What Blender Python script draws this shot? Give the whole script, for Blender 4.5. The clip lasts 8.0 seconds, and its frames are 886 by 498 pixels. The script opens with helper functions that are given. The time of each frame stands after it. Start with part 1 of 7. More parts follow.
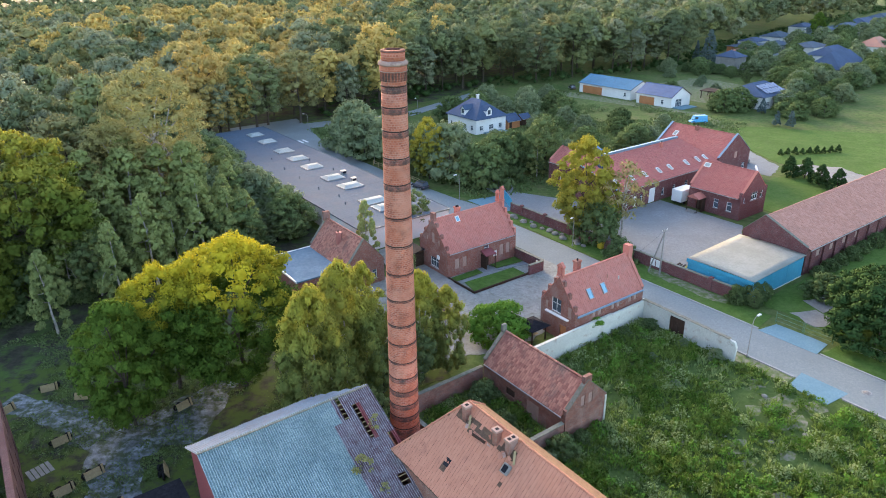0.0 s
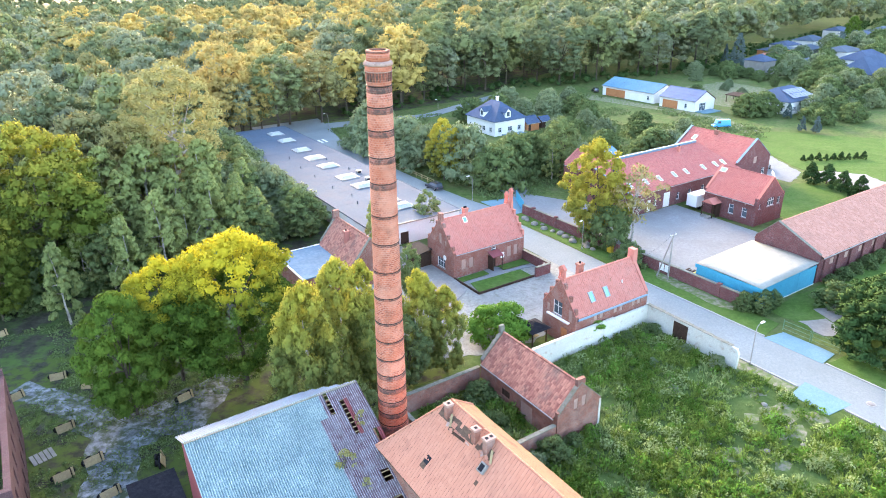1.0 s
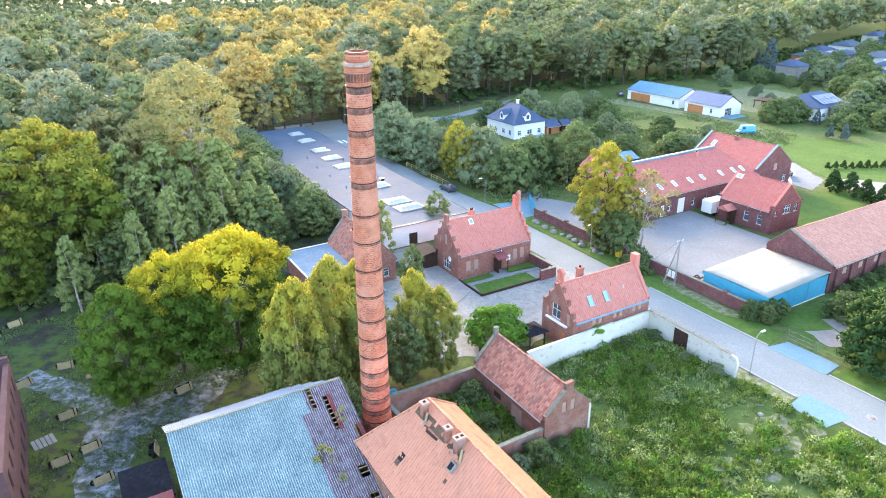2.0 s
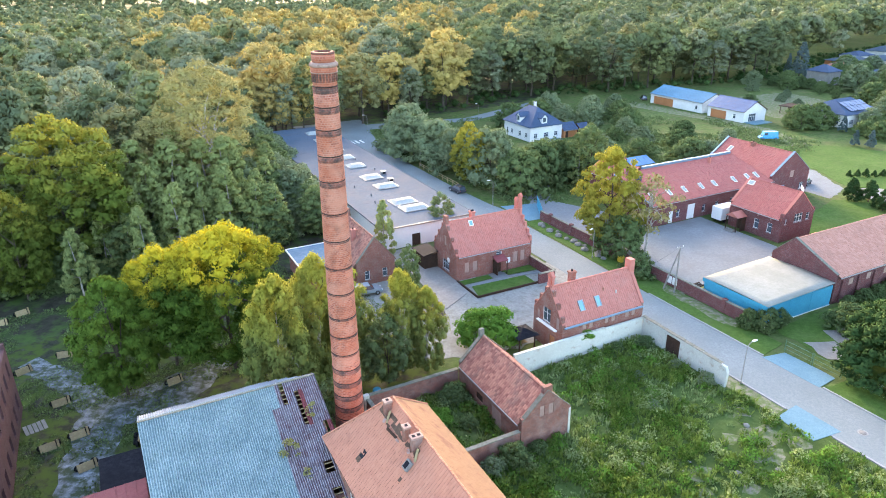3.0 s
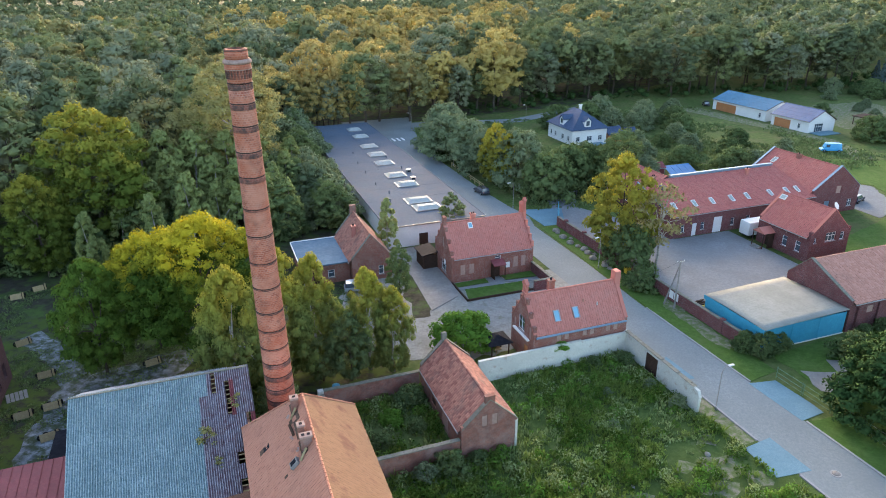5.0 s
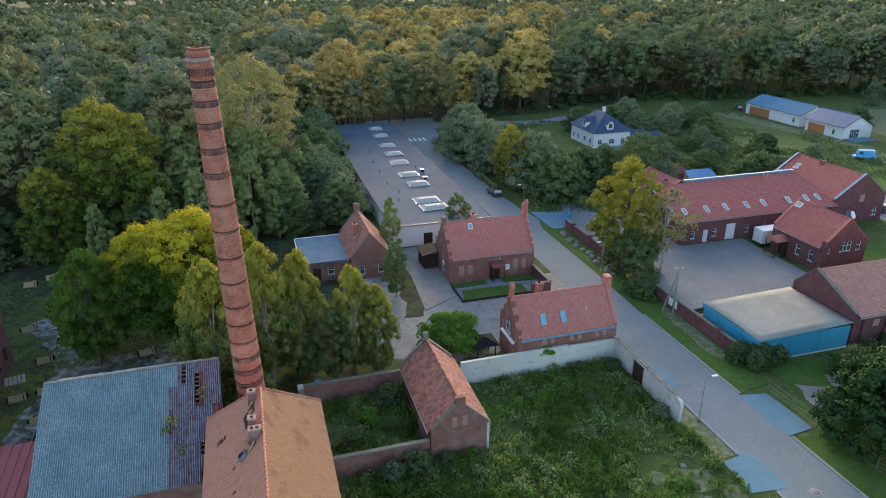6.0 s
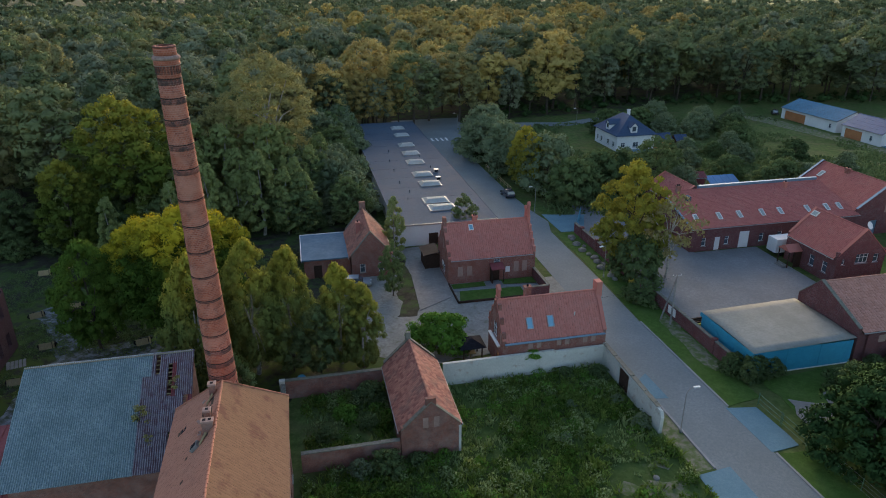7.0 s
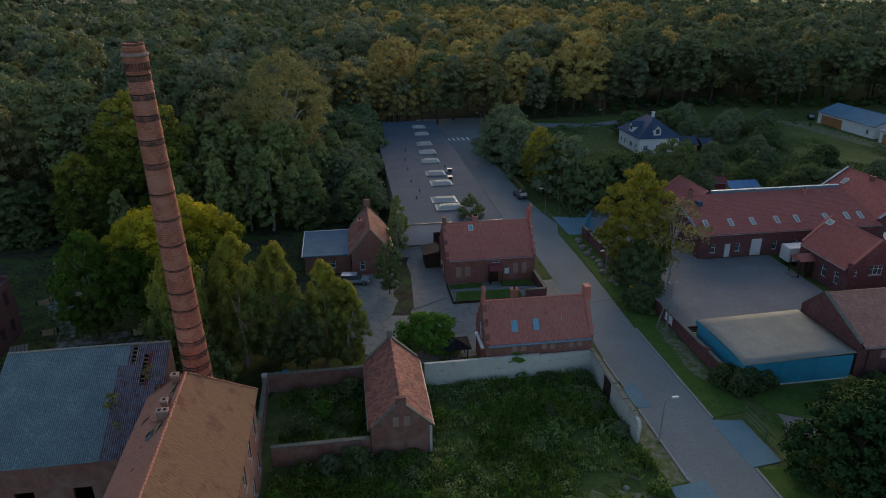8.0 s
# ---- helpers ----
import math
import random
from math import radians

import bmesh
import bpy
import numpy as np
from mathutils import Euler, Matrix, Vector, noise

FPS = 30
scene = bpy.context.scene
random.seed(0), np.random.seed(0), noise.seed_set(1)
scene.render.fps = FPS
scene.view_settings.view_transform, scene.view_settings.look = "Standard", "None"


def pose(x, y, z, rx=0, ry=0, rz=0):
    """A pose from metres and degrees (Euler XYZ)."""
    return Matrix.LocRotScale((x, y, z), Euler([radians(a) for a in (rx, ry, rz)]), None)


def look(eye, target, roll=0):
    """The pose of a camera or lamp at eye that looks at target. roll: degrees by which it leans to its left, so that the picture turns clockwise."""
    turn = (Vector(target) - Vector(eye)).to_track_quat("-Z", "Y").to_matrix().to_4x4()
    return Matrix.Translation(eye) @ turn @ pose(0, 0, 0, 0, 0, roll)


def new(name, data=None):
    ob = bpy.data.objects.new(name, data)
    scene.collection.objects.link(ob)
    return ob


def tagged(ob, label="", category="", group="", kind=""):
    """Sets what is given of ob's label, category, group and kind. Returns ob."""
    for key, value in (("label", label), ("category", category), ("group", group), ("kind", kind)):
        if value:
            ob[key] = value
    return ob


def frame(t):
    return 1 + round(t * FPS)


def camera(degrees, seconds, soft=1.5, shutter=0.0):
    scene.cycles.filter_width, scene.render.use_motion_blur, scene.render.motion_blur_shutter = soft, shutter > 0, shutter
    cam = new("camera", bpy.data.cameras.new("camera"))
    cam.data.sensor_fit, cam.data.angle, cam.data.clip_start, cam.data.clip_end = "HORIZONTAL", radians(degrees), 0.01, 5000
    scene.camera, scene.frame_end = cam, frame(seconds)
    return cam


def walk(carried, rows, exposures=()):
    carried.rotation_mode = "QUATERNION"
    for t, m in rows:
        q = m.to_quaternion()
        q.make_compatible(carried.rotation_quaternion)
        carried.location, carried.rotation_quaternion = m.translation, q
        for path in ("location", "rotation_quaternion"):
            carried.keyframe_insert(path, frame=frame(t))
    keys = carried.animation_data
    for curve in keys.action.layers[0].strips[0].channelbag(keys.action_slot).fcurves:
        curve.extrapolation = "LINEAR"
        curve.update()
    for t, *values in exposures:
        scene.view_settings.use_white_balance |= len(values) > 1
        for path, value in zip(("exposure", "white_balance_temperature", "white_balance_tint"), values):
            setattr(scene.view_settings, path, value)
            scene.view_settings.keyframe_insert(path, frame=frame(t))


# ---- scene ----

cam = camera(67.5, 8.0, 1.0)
PATH = [
    (0, (-0.349, -1.412, 42.492), (-0.378, 0.428, 41.709), -1.1),
    (0.5, (1.132, -1.556, 42.471), (1.062, 0.284, 41.69), -1.0),
    (1, (2.752, -1.747, 42.435), (2.64, 0.092, 41.658), -1.0),
    (1.5, (4.591, -1.928, 42.414), (4.431, -0.09, 41.641), -1.0),
    (3, (11.289, -1.559, 42.295), (10.993, 0.266, 41.532), -0.7),
    (3.5, (14.223, -0.833, 42.273), (13.87, 0.982, 41.511), -0.7),
    (4, (17.197, 0.011, 42.241), (16.786, 1.814, 41.479), -0.6),
    (4.5, (20.094, 0.921, 42.218), (19.625, 2.709, 41.455), -0.5),
    (6, (28.806, 3.765, 42.109), (28.163, 5.499, 41.348), -0.4),
    (6.5, (31.64, 4.879, 42.102), (30.94, 6.591, 41.342), -0.4),
    (7, (34.403, 6.156, 42.093), (33.646, 7.843, 41.333), -0.3),
    (7.5, (37.127, 7.505, 42.077), (36.316, 9.167, 41.316), -0.2),
    (8, (39.805, 8.979, 42.09), (38.939, 10.613, 41.328), -0.2),
]
EXPOSURES = [(0, 2.68, 6810, 18), (0.5, 3.23, 6810, 18), (1.0, 3.68, 6810, 19), (1.5, 3.70, 6810, 19), (3.0, 3.28, 6810, 18), (3.5, 3.11, 6810, 18), (4.5, 2.68, 6710, 17), (6.0, 1.93, 6560, 15), (6.5, 1.53, 6510, 15), (7.0, 1.18, 6460, 15), (7.5, 0.83, 6410, 15), (8.0, 0.38, 6410, 15)]
walk(cam, [(t, look(eye, target, roll)) for t, eye, target, roll in PATH], EXPOSURES)

# ---- sky and sun: a low, veiled evening sun behind the woods ----
SUN_AZ, SUN_EL = -20.0, 13.0
world = bpy.data.worlds.new("sky")
scene.world = world
world.use_nodes = True
wn = world.node_tree.nodes
sky = wn.new("ShaderNodeTexSky")
sky.sky_type = "NISHITA"
sky.sun_disc = False
sky.sun_elevation, sky.sun_rotation = radians(SUN_EL), radians(SUN_AZ)
sky.dust_density = 1.6
sky.ozone_density = 1.4
world.node_tree.links.new(sky.outputs[0], wn["Background"].inputs[0])
wn["Background"].inputs[1].default_value = 0.15
sun = new("sun", bpy.data.lights.new("sun", "SUN"))
sun.data.energy, sun.data.angle, sun.data.color = 1.7, radians(26), (1.0, 0.76, 0.48)
_d = Vector((math.sin(radians(SUN_AZ)) * math.cos(radians(SUN_EL)), math.cos(radians(SUN_AZ)) * math.cos(radians(SUN_EL)), math.sin(radians(SUN_EL))))
sun.matrix_basis = look(_d * 200, (0, 0, 0))

# ---- materials ----
def base_mat(name, rough, metal=0.0):
    m = bpy.data.materials.new(name)
    m.use_nodes = True
    b = m.node_tree.nodes["Principled BSDF"]
    b.inputs["Roughness"].default_value, b.inputs["Metallic"].default_value = rough, metal
    b.inputs["Specular IOR Level"].default_value = 0.06 if rough >= 0.75 else 0.2 if rough > 0.55 else 0.5
    return m, m.node_tree.nodes, m.node_tree.links, b


def mixer(N, K, fac, a, b, mode="MIX"):
    x = N.new("ShaderNodeMix")
    x.data_type, x.blend_type = "RGBA", mode
    for sock, v in ((x.inputs[0], fac), (x.inputs[6], a), (x.inputs[7], b)):
        if isinstance(v, bpy.types.NodeSocket):
            K.new(v, sock)
        elif isinstance(v, tuple):
            sock.default_value = (*v, 1)
        else:
            sock.default_value = v
    return x.outputs[2]


def noise_at(N, K, coord, scale, detail=3.0, rough=0.55):
    n = N.new("ShaderNodeTexNoise")
    n.inputs["Scale"].default_value, n.inputs["Detail"].default_value, n.inputs["Roughness"].default_value = scale, detail, rough
    K.new(coord, n.inputs["Vector"])
    return n.outputs["Fac"]


def ramp(N, K, fac, lo, hi):
    r = N.new("ShaderNodeMapRange")
    r.inputs["From Min"].default_value, r.inputs["From Max"].default_value = lo, hi
    K.new(fac, r.inputs["Value"])
    return r.outputs["Result"]


def bumped(N, K, b, height, strength, dist):
    n = N.new("ShaderNodeBump")
    n.inputs["Strength"].default_value, n.inputs["Distance"].default_value = strength, dist
    K.new(height, n.inputs["Height"])
    K.new(n.outputs[0], b.inputs["Normal"])


def plain(name, c1, c2, rough=0.8, fine=4.0, coarse=0.25, stain=None, metal=0.0, bump=0.3, amount=0.6, lo=0.45, hi=0.7):
    """A surface with grain, large-scale mottling and, if asked, stains of a third colour."""
    m, N, K, b = base_mat(name, rough, metal)
    pos = N.new("ShaderNodeNewGeometry").outputs["Position"]
    f = noise_at(N, K, pos, fine, 6, 0.65)
    c = mixer(N, K, ramp(N, K, f, 0.38, 0.62), c1, c2)
    h = noise_at(N, K, pos, fine * 4.3, 4, 0.6)
    c = mixer(N, K, ramp(N, K, h, 0.35, 0.7), c, mixer(N, K, 0.5, c, tuple(0.6 * v for v in c1)))
    g = noise_at(N, K, pos, coarse, 4)
    c = mixer(N, K, ramp(N, K, g, 0.35, 0.68), c, mixer(N, K, 0.6, c, tuple(0.75 * v for v in c1)))
    if stain:
        s = noise_at(N, K, pos, coarse * 3.1, 6, 0.65)
        k = N.new("ShaderNodeMath")
        k.operation = "MULTIPLY"
        K.new(ramp(N, K, s, lo, hi), k.inputs[0])
        k.inputs[1].default_value = amount
        c = mixer(N, K, k.outputs[0], c, stain)
    K.new(c, b.inputs["Base Color"])
    bumped(N, K, b, f, bump, 0.03)
    return m


def bricked(name, c1, c2, mortar, bw=0.26, bh=0.085, soot=(0.06, 0.05, 0.045), amount=0.5, lo=0.5, hi=0.75, pale=None):
    m, N, K, b = base_mat(name, 0.9)
    uv = N.new("ShaderNodeUVMap").outputs[0]
    pos = N.new("ShaderNodeNewGeometry").outputs["Position"]
    t = N.new("ShaderNodeTexBrick")
    t.inputs["Scale"].default_value = 1.0
    t.inputs["Brick Width"].default_value, t.inputs["Row Height"].default_value = bw, bh
    t.inputs["Mortar Size"].default_value = 0.008 if bh < 0.1 else 0.02
    t.inputs["Color1"].default_value, t.inputs["Color2"].default_value, t.inputs["Mortar"].default_value = (*c1, 1), (*c2, 1), (*mortar, 1)
    K.new(uv, t.inputs["Vector"])
    c = t.outputs["Color"]
    g = noise_at(N, K, pos, 0.7, 5, 0.6)
    c = mixer(N, K, ramp(N, K, g, 0.35, 0.75), c, tuple(0.72 * v for v in c1), "MIX")
    s = noise_at(N, K, pos, 1.3, 6, 0.7)
    k = N.new("ShaderNodeMath")
    k.operation = "MULTIPLY"
    K.new(ramp(N, K, s, lo, hi), k.inputs[0])
    k.inputs[1].default_value = amount
    c = mixer(N, K, k.outputs[0], c, soot)
    if pale:
        q = noise_at(N, K, pos, 0.45, 5, 0.6)
        k2 = N.new("ShaderNodeMath")
        k2.operation = "MULTIPLY"
        K.new(ramp(N, K, q, 0.5, 0.7), k2.inputs[0])
        k2.inputs[1].default_value = 0.6
        c = mixer(N, K, k2.outputs[0], c, pale)
    K.new(c, b.inputs["Base Color"])
    bumped(N, K, b, t.outputs["Fac"], -0.4, 0.02)
    return m


def tiled(name, c1, c2, stain, amount=0.5, rough=0.75, lo=0.5, hi=0.7):
    """Loose pieces: each island its own shade, with stains across them."""
    m, N, K, b = base_mat(name, rough)
    geo = N.new("ShaderNodeNewGeometry")
    c = mixer(N, K, geo.outputs["Random Per Island"], c1, c2)
    s = noise_at(N, K, geo.outputs["Position"], 0.6, 6, 0.65)
    k = N.new("ShaderNodeMath")
    k.operation = "MULTIPLY"
    K.new(ramp(N, K, s, lo, hi), k.inputs[0])
    k.inputs[1].default_value = amount
    c = mixer(N, K, k.outputs[0], c, stain)
    K.new(c, b.inputs["Base Color"])
    bumped(N, K, b, noise_at(N, K, geo.outputs["Position"], 12, 3), 0.2, 0.02)
    return m


def leafy(name, dark, light, top=None, start=0.55, end=0.95, thin=0.26, patch_scale=0.35, spread=0.4):
    """Foliage: each leaf its own shade, autumn colour towards the crown's top where there is one, light shining through."""
    m, N, K, b = base_mat(name, 0.6)
    geo = N.new("ShaderNodeNewGeometry")
    c = mixer(N, K, geo.outputs["Random Per Island"], dark, light)
    att = N.new("ShaderNodeAttribute")
    att.attribute_name = "tint"
    own = N.new("ShaderNodeMath")
    own.operation = "ADD"
    K.new(N.new("ShaderNodeObjectInfo").outputs["Random"], own.inputs[0])
    K.new(att.outputs["Fac"], own.inputs[1])
    own_shade = N.new("ShaderNodeMath")
    own_shade.operation = "FRACT"
    K.new(own.outputs[0], own_shade.inputs[0])
    c = mixer(N, K, own_shade.outputs[0], mixer(N, K, spread, c, tuple(0.7 * v for v in dark)), mixer(N, K, spread, c, (1.3 * light[0], 1.2 * light[1], 1.1 * light[2])))
    n = noise_at(N, K, geo.outputs["Position"], patch_scale, 4)
    c = mixer(N, K, ramp(N, K, n, 0.35, 0.7), c, mixer(N, K, 0.45, c, dark))
    if top:
        gen = N.new("ShaderNodeTexCoord").outputs["Generated"]
        sep = N.new("ShaderNodeSeparateXYZ")
        K.new(gen, sep.inputs[0])
        add = N.new("ShaderNodeMath")
        add.operation = "MULTIPLY_ADD"
        K.new(noise_at(N, K, geo.outputs["Position"], 0.3, 4), add.inputs[0])
        add.inputs[1].default_value = 0.7
        K.new(sep.outputs[2], add.inputs[2])
        c = mixer(N, K, ramp(N, K, add.outputs[0], start + 0.35, end + 0.35), c, mixer(N, K, geo.outputs["Random Per Island"], tuple(0.8 * v for v in top), top))
    K.new(c, b.inputs["Base Color"])
    b.inputs["Specular IOR Level"].default_value = 0.03
    b.inputs["Roughness"].default_value = 0.9
    tr = N.new("ShaderNodeBsdfTranslucent")
    K.new(c, tr.inputs[0])
    mx = N.new("ShaderNodeMixShader")
    mx.inputs[0].default_value = thin
    K.new(b.outputs[0], mx.inputs[1])
    K.new(tr.outputs[0], mx.inputs[2])
    K.new(mx.outputs[0], N["Material Output"].inputs[0])
    return m


def glassy(name, tint, rough=0.05):
    m, N, K, b = base_mat(name, rough)
    pos = N.new("ShaderNodeNewGeometry").outputs["Position"]
    K.new(mixer(N, K, noise_at(N, K, pos, 1.5), tint, tuple(1.3 * v for v in tint)), b.inputs["Base Color"])
    b.inputs["Specular IOR Level"].default_value = 0.8
    b.inputs["Coat Weight"].default_value = 0.6
    return m


M_GRASS = plain("meadow grass", (0.055, 0.095, 0.024), (0.13, 0.175, 0.055), 0.95, 0.9, 0.06, (0.12, 0.11, 0.055), amount=0.7)
M_LAWN = plain("mown lawn", (0.055, 0.11, 0.022), (0.09, 0.16, 0.035), 0.95, 1.6, 0.12, (0.1, 0.14, 0.045), amount=0.5)
M_FLOOR = plain("woodland floor", (0.035, 0.034, 0.026), (0.085, 0.082, 0.056), 0.95, 0.8, 0.1, (0.06, 0.11, 0.025), amount=0.8, lo=0.45, hi=0.62)
M_FIELD = plain("weedy ground", (0.05, 0.085, 0.022), (0.095, 0.14, 0.042), 0.95, 2.0, 0.25, (0.17, 0.165, 0.1), amount=0.5, lo=0.58, hi=0.75)
M_BARE = plain("bare trodden soil", (0.19, 0.18, 0.135), (0.27, 0.255, 0.2), 0.95, 2.5, 0.4, (0.08, 0.12, 0.035), amount=0.92, lo=0.4, hi=0.56)
M_TRACK = plain("pale puddled track", (0.11, 0.125, 0.14), (0.3, 0.33, 0.36), 0.8, 0.8, 0.3, (0.045, 0.06, 0.03), amount=0.97, lo=0.42, hi=0.57)
M_ROAD = plain("worn street concrete", (0.178, 0.21, 0.215), (0.235, 0.268, 0.272), 0.85, 3.5, 0.12, (0.155, 0.182, 0.19), amount=0.5, bump=0.15)
M_YARD = plain("yard paving", (0.19, 0.205, 0.21), (0.25, 0.265, 0.27), 0.88, 2.2, 0.1, (0.154, 0.154, 0.154), amount=0.6, bump=0.2)
M_PAVER = plain("blue-grey paving", (0.12, 0.228, 0.282), (0.168, 0.276, 0.324), 0.85, 5, 0.3, (0.144, 0.24, 0.276), amount=0.4)
M_KERB = plain("kerb concrete", (0.28, 0.287, 0.287), (0.35, 0.35, 0.343), 0.9, 6, 0.5)
M_FELT = plain("roofing felt", (0.064, 0.1, 0.14), (0.088, 0.128, 0.172), 0.85, 1.8, 0.08, (0.09, 0.104, 0.126), amount=0.6, bump=0.15)
M_SKYL = plain("skylight polycarbonate", (0.32, 0.375, 0.36), (0.38, 0.43, 0.415), 0.9, 3, 0.6, bump=0.1)
M_CHIM = bricked("chimney brick", (0.5, 0.165, 0.1), (0.25, 0.075, 0.052), (0.44, 0.24, 0.185), 0.3, 0.16, amount=0.6, lo=0.5, hi=0.75, pale=(0.5, 0.25, 0.185))
M_MORTAR = plain("pale crumbling mortar", (0.32, 0.21, 0.175), (0.43, 0.31, 0.26), 0.95, 5, 1.0, (0.16, 0.09, 0.075), amount=0.6)
M_CHIMDARK = bricked("sooty chimney brick", (0.36, 0.125, 0.085), (0.15, 0.06, 0.05), (0.3, 0.18, 0.15), 0.3, 0.16, amount=0.88, lo=0.4, hi=0.58)
M_IRON = plain("rusty iron band", (0.045, 0.03, 0.028), (0.09, 0.055, 0.045), 0.7, 8, 1.0, metal=0.5)
M_BRICK = bricked("red brick", (0.290, 0.115, 0.085), (0.201, 0.080, 0.065), (0.301, 0.250, 0.221), amount=0.35, pale=(0.272, 0.178, 0.153))
M_BRICKD = bricked("dark red brick", (0.184, 0.071, 0.069), (0.115, 0.048, 0.051), (0.207, 0.155, 0.149), amount=0.4)
M_GRAVEL = plain("pale trodden gravel", (0.23, 0.235, 0.215), (0.33, 0.33, 0.305), 0.95, 3.0, 0.35, (0.12, 0.125, 0.085), amount=0.6, lo=0.5, hi=0.68)
# the trees' shade is put into the ruin's brick colour
M_RUIN = bricked("sooty ruin brick", (0.1, 0.056, 0.06), (0.065, 0.037, 0.042), (0.11, 0.08, 0.082), amount=0.5)
M_CLEAR = plain("trodden clearing earth", (0.028, 0.03, 0.022), (0.068, 0.07, 0.05), 0.95, 1.1, 0.22, (0.055, 0.085, 0.018), amount=0.9, lo=0.4, hi=0.55)
M_BRICKO = bricked("old weathered brick", (0.326, 0.142, 0.103), (0.228, 0.109, 0.087), (0.294, 0.239, 0.207), amount=0.5, lo=0.42, hi=0.7, pale=(0.281, 0.212, 0.187))
M_RENDER = plain("white lime render", (0.55, 0.56, 0.5), (0.64, 0.645, 0.58), 0.9, 1.6, 0.4, (0.36, 0.3, 0.24), amount=0.75, lo=0.56, hi=0.68, bump=0.5)
M_WHITE = plain("white painted wall", (0.702, 0.711, 0.702), (0.756, 0.756, 0.738), 0.7, 3, 0.3)
M_COPE = plain("mossy coping", (0.18, 0.18, 0.15), (0.27, 0.262, 0.225), 0.95, 4, 0.8, (0.09, 0.105, 0.0525), amount=0.6)
M_SALMON = plain("salmon limewash on brick", (0.33, 0.165, 0.115), (0.4, 0.22, 0.16), 0.9, 2.5, 0.5, (0.12, 0.07, 0.055), amount=0.8, lo=0.55, hi=0.66)
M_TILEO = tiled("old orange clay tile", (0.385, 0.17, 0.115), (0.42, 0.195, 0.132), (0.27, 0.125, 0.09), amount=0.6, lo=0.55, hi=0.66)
M_TILER = tiled("red clay tile", (0.41, 0.15, 0.118), (0.47, 0.185, 0.148), (0.4, 0.2, 0.17), amount=0.5)
M_TILEP = tiled("pinkish red tile", (0.32, 0.105, 0.092), (0.38, 0.135, 0.115), (0.35, 0.16, 0.14), amount=0.5)
M_TILES = tiled("mottled old tile", (0.23, 0.095, 0.075), (0.43, 0.2, 0.145), (0.16, 0.12, 0.1), amount=0.7)
M_TILEB = tiled("brown-orange tile", (0.38, 0.18, 0.13), (0.46, 0.235, 0.175), (0.3, 0.16, 0.125), amount=0.5)
M_UNDER = plain("roof boarding", (0.09, 0.06, 0.045), (0.15, 0.1, 0.07), 0.95)
M_SHEETB = plain("pale blue corrugated sheet", (0.115, 0.195, 0.21), (0.36, 0.45, 0.455), 0.8, 7.0, 0.4, (0.14, 0.2, 0.22), amount=0.4, bump=0.3)
M_SHEETP = plain("weathered purplish corrugated sheet", (0.149, 0.127, 0.154), (0.231, 0.22, 0.242), 0.8, 4.5, 0.5, (0.11, 0.0605, 0.0715), amount=0.85, lo=0.4, hi=0.6)
def ridged(m, lightened, pitch, phase, amount):
    """Corrugated sheet with light painted on: its ridges take a lighter second colour."""
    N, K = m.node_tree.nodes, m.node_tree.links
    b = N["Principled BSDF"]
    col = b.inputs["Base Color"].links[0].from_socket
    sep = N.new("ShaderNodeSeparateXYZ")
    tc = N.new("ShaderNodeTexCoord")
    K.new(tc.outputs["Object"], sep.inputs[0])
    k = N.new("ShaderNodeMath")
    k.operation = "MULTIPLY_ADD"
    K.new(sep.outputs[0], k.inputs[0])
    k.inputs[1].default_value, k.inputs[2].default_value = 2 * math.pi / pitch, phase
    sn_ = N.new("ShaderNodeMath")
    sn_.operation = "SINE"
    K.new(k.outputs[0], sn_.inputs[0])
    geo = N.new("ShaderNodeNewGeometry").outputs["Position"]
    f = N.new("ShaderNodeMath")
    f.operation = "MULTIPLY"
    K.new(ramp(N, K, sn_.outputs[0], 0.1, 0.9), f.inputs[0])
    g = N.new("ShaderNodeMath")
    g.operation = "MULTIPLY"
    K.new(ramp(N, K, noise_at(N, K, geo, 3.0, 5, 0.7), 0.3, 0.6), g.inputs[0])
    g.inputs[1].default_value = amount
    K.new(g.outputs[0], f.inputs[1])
    K.new(mixer(N, K, f.outputs[0], col, lightened), b.inputs["Base Color"])


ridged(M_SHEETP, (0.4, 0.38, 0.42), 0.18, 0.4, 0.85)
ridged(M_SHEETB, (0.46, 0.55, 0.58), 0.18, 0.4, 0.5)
M_REDMETAL = plain("faded red sheet metal", (0.21, 0.0525, 0.0595), (0.28, 0.084, 0.084), 0.6, 4, 0.5, (0.154, 0.056, 0.056), amount=0.5)
M_TARP = plain("cream tarpaulin", (0.265, 0.268, 0.232), (0.3, 0.303, 0.265), 0.95, 0.8, 0.15, (0.33, 0.33, 0.3), amount=0.4, bump=0.05)
M_BLUE = plain("bright blue panel", (0.024, 0.288, 0.44), (0.04, 0.344, 0.496), 0.5, 2, 0.3, bump=0.08)
M_ZINC = plain("blue-grey flashing", (0.14, 0.252, 0.35), (0.21, 0.322, 0.406), 0.45, 3, 0.4, metal=0.3)
M_SLATE = plain("blue-black roof tile", (0.05, 0.08, 0.14), (0.08, 0.12, 0.19), 0.75, 4, 0.3)
M_SLATEB = plain("blue metal roof", (0.06, 0.19, 0.29), (0.1, 0.25, 0.36), 0.7, 3, 0.3)
M_SOLAR = plain("solar panel", (0.03, 0.06, 0.14), (0.05, 0.1, 0.22), 0.2, 3, 0.4)
M_GLASS = glassy("window glass", (0.05, 0.07, 0.09))
M_SKYGLASS = glassy("roof window glass", (0.12, 0.3, 0.4))
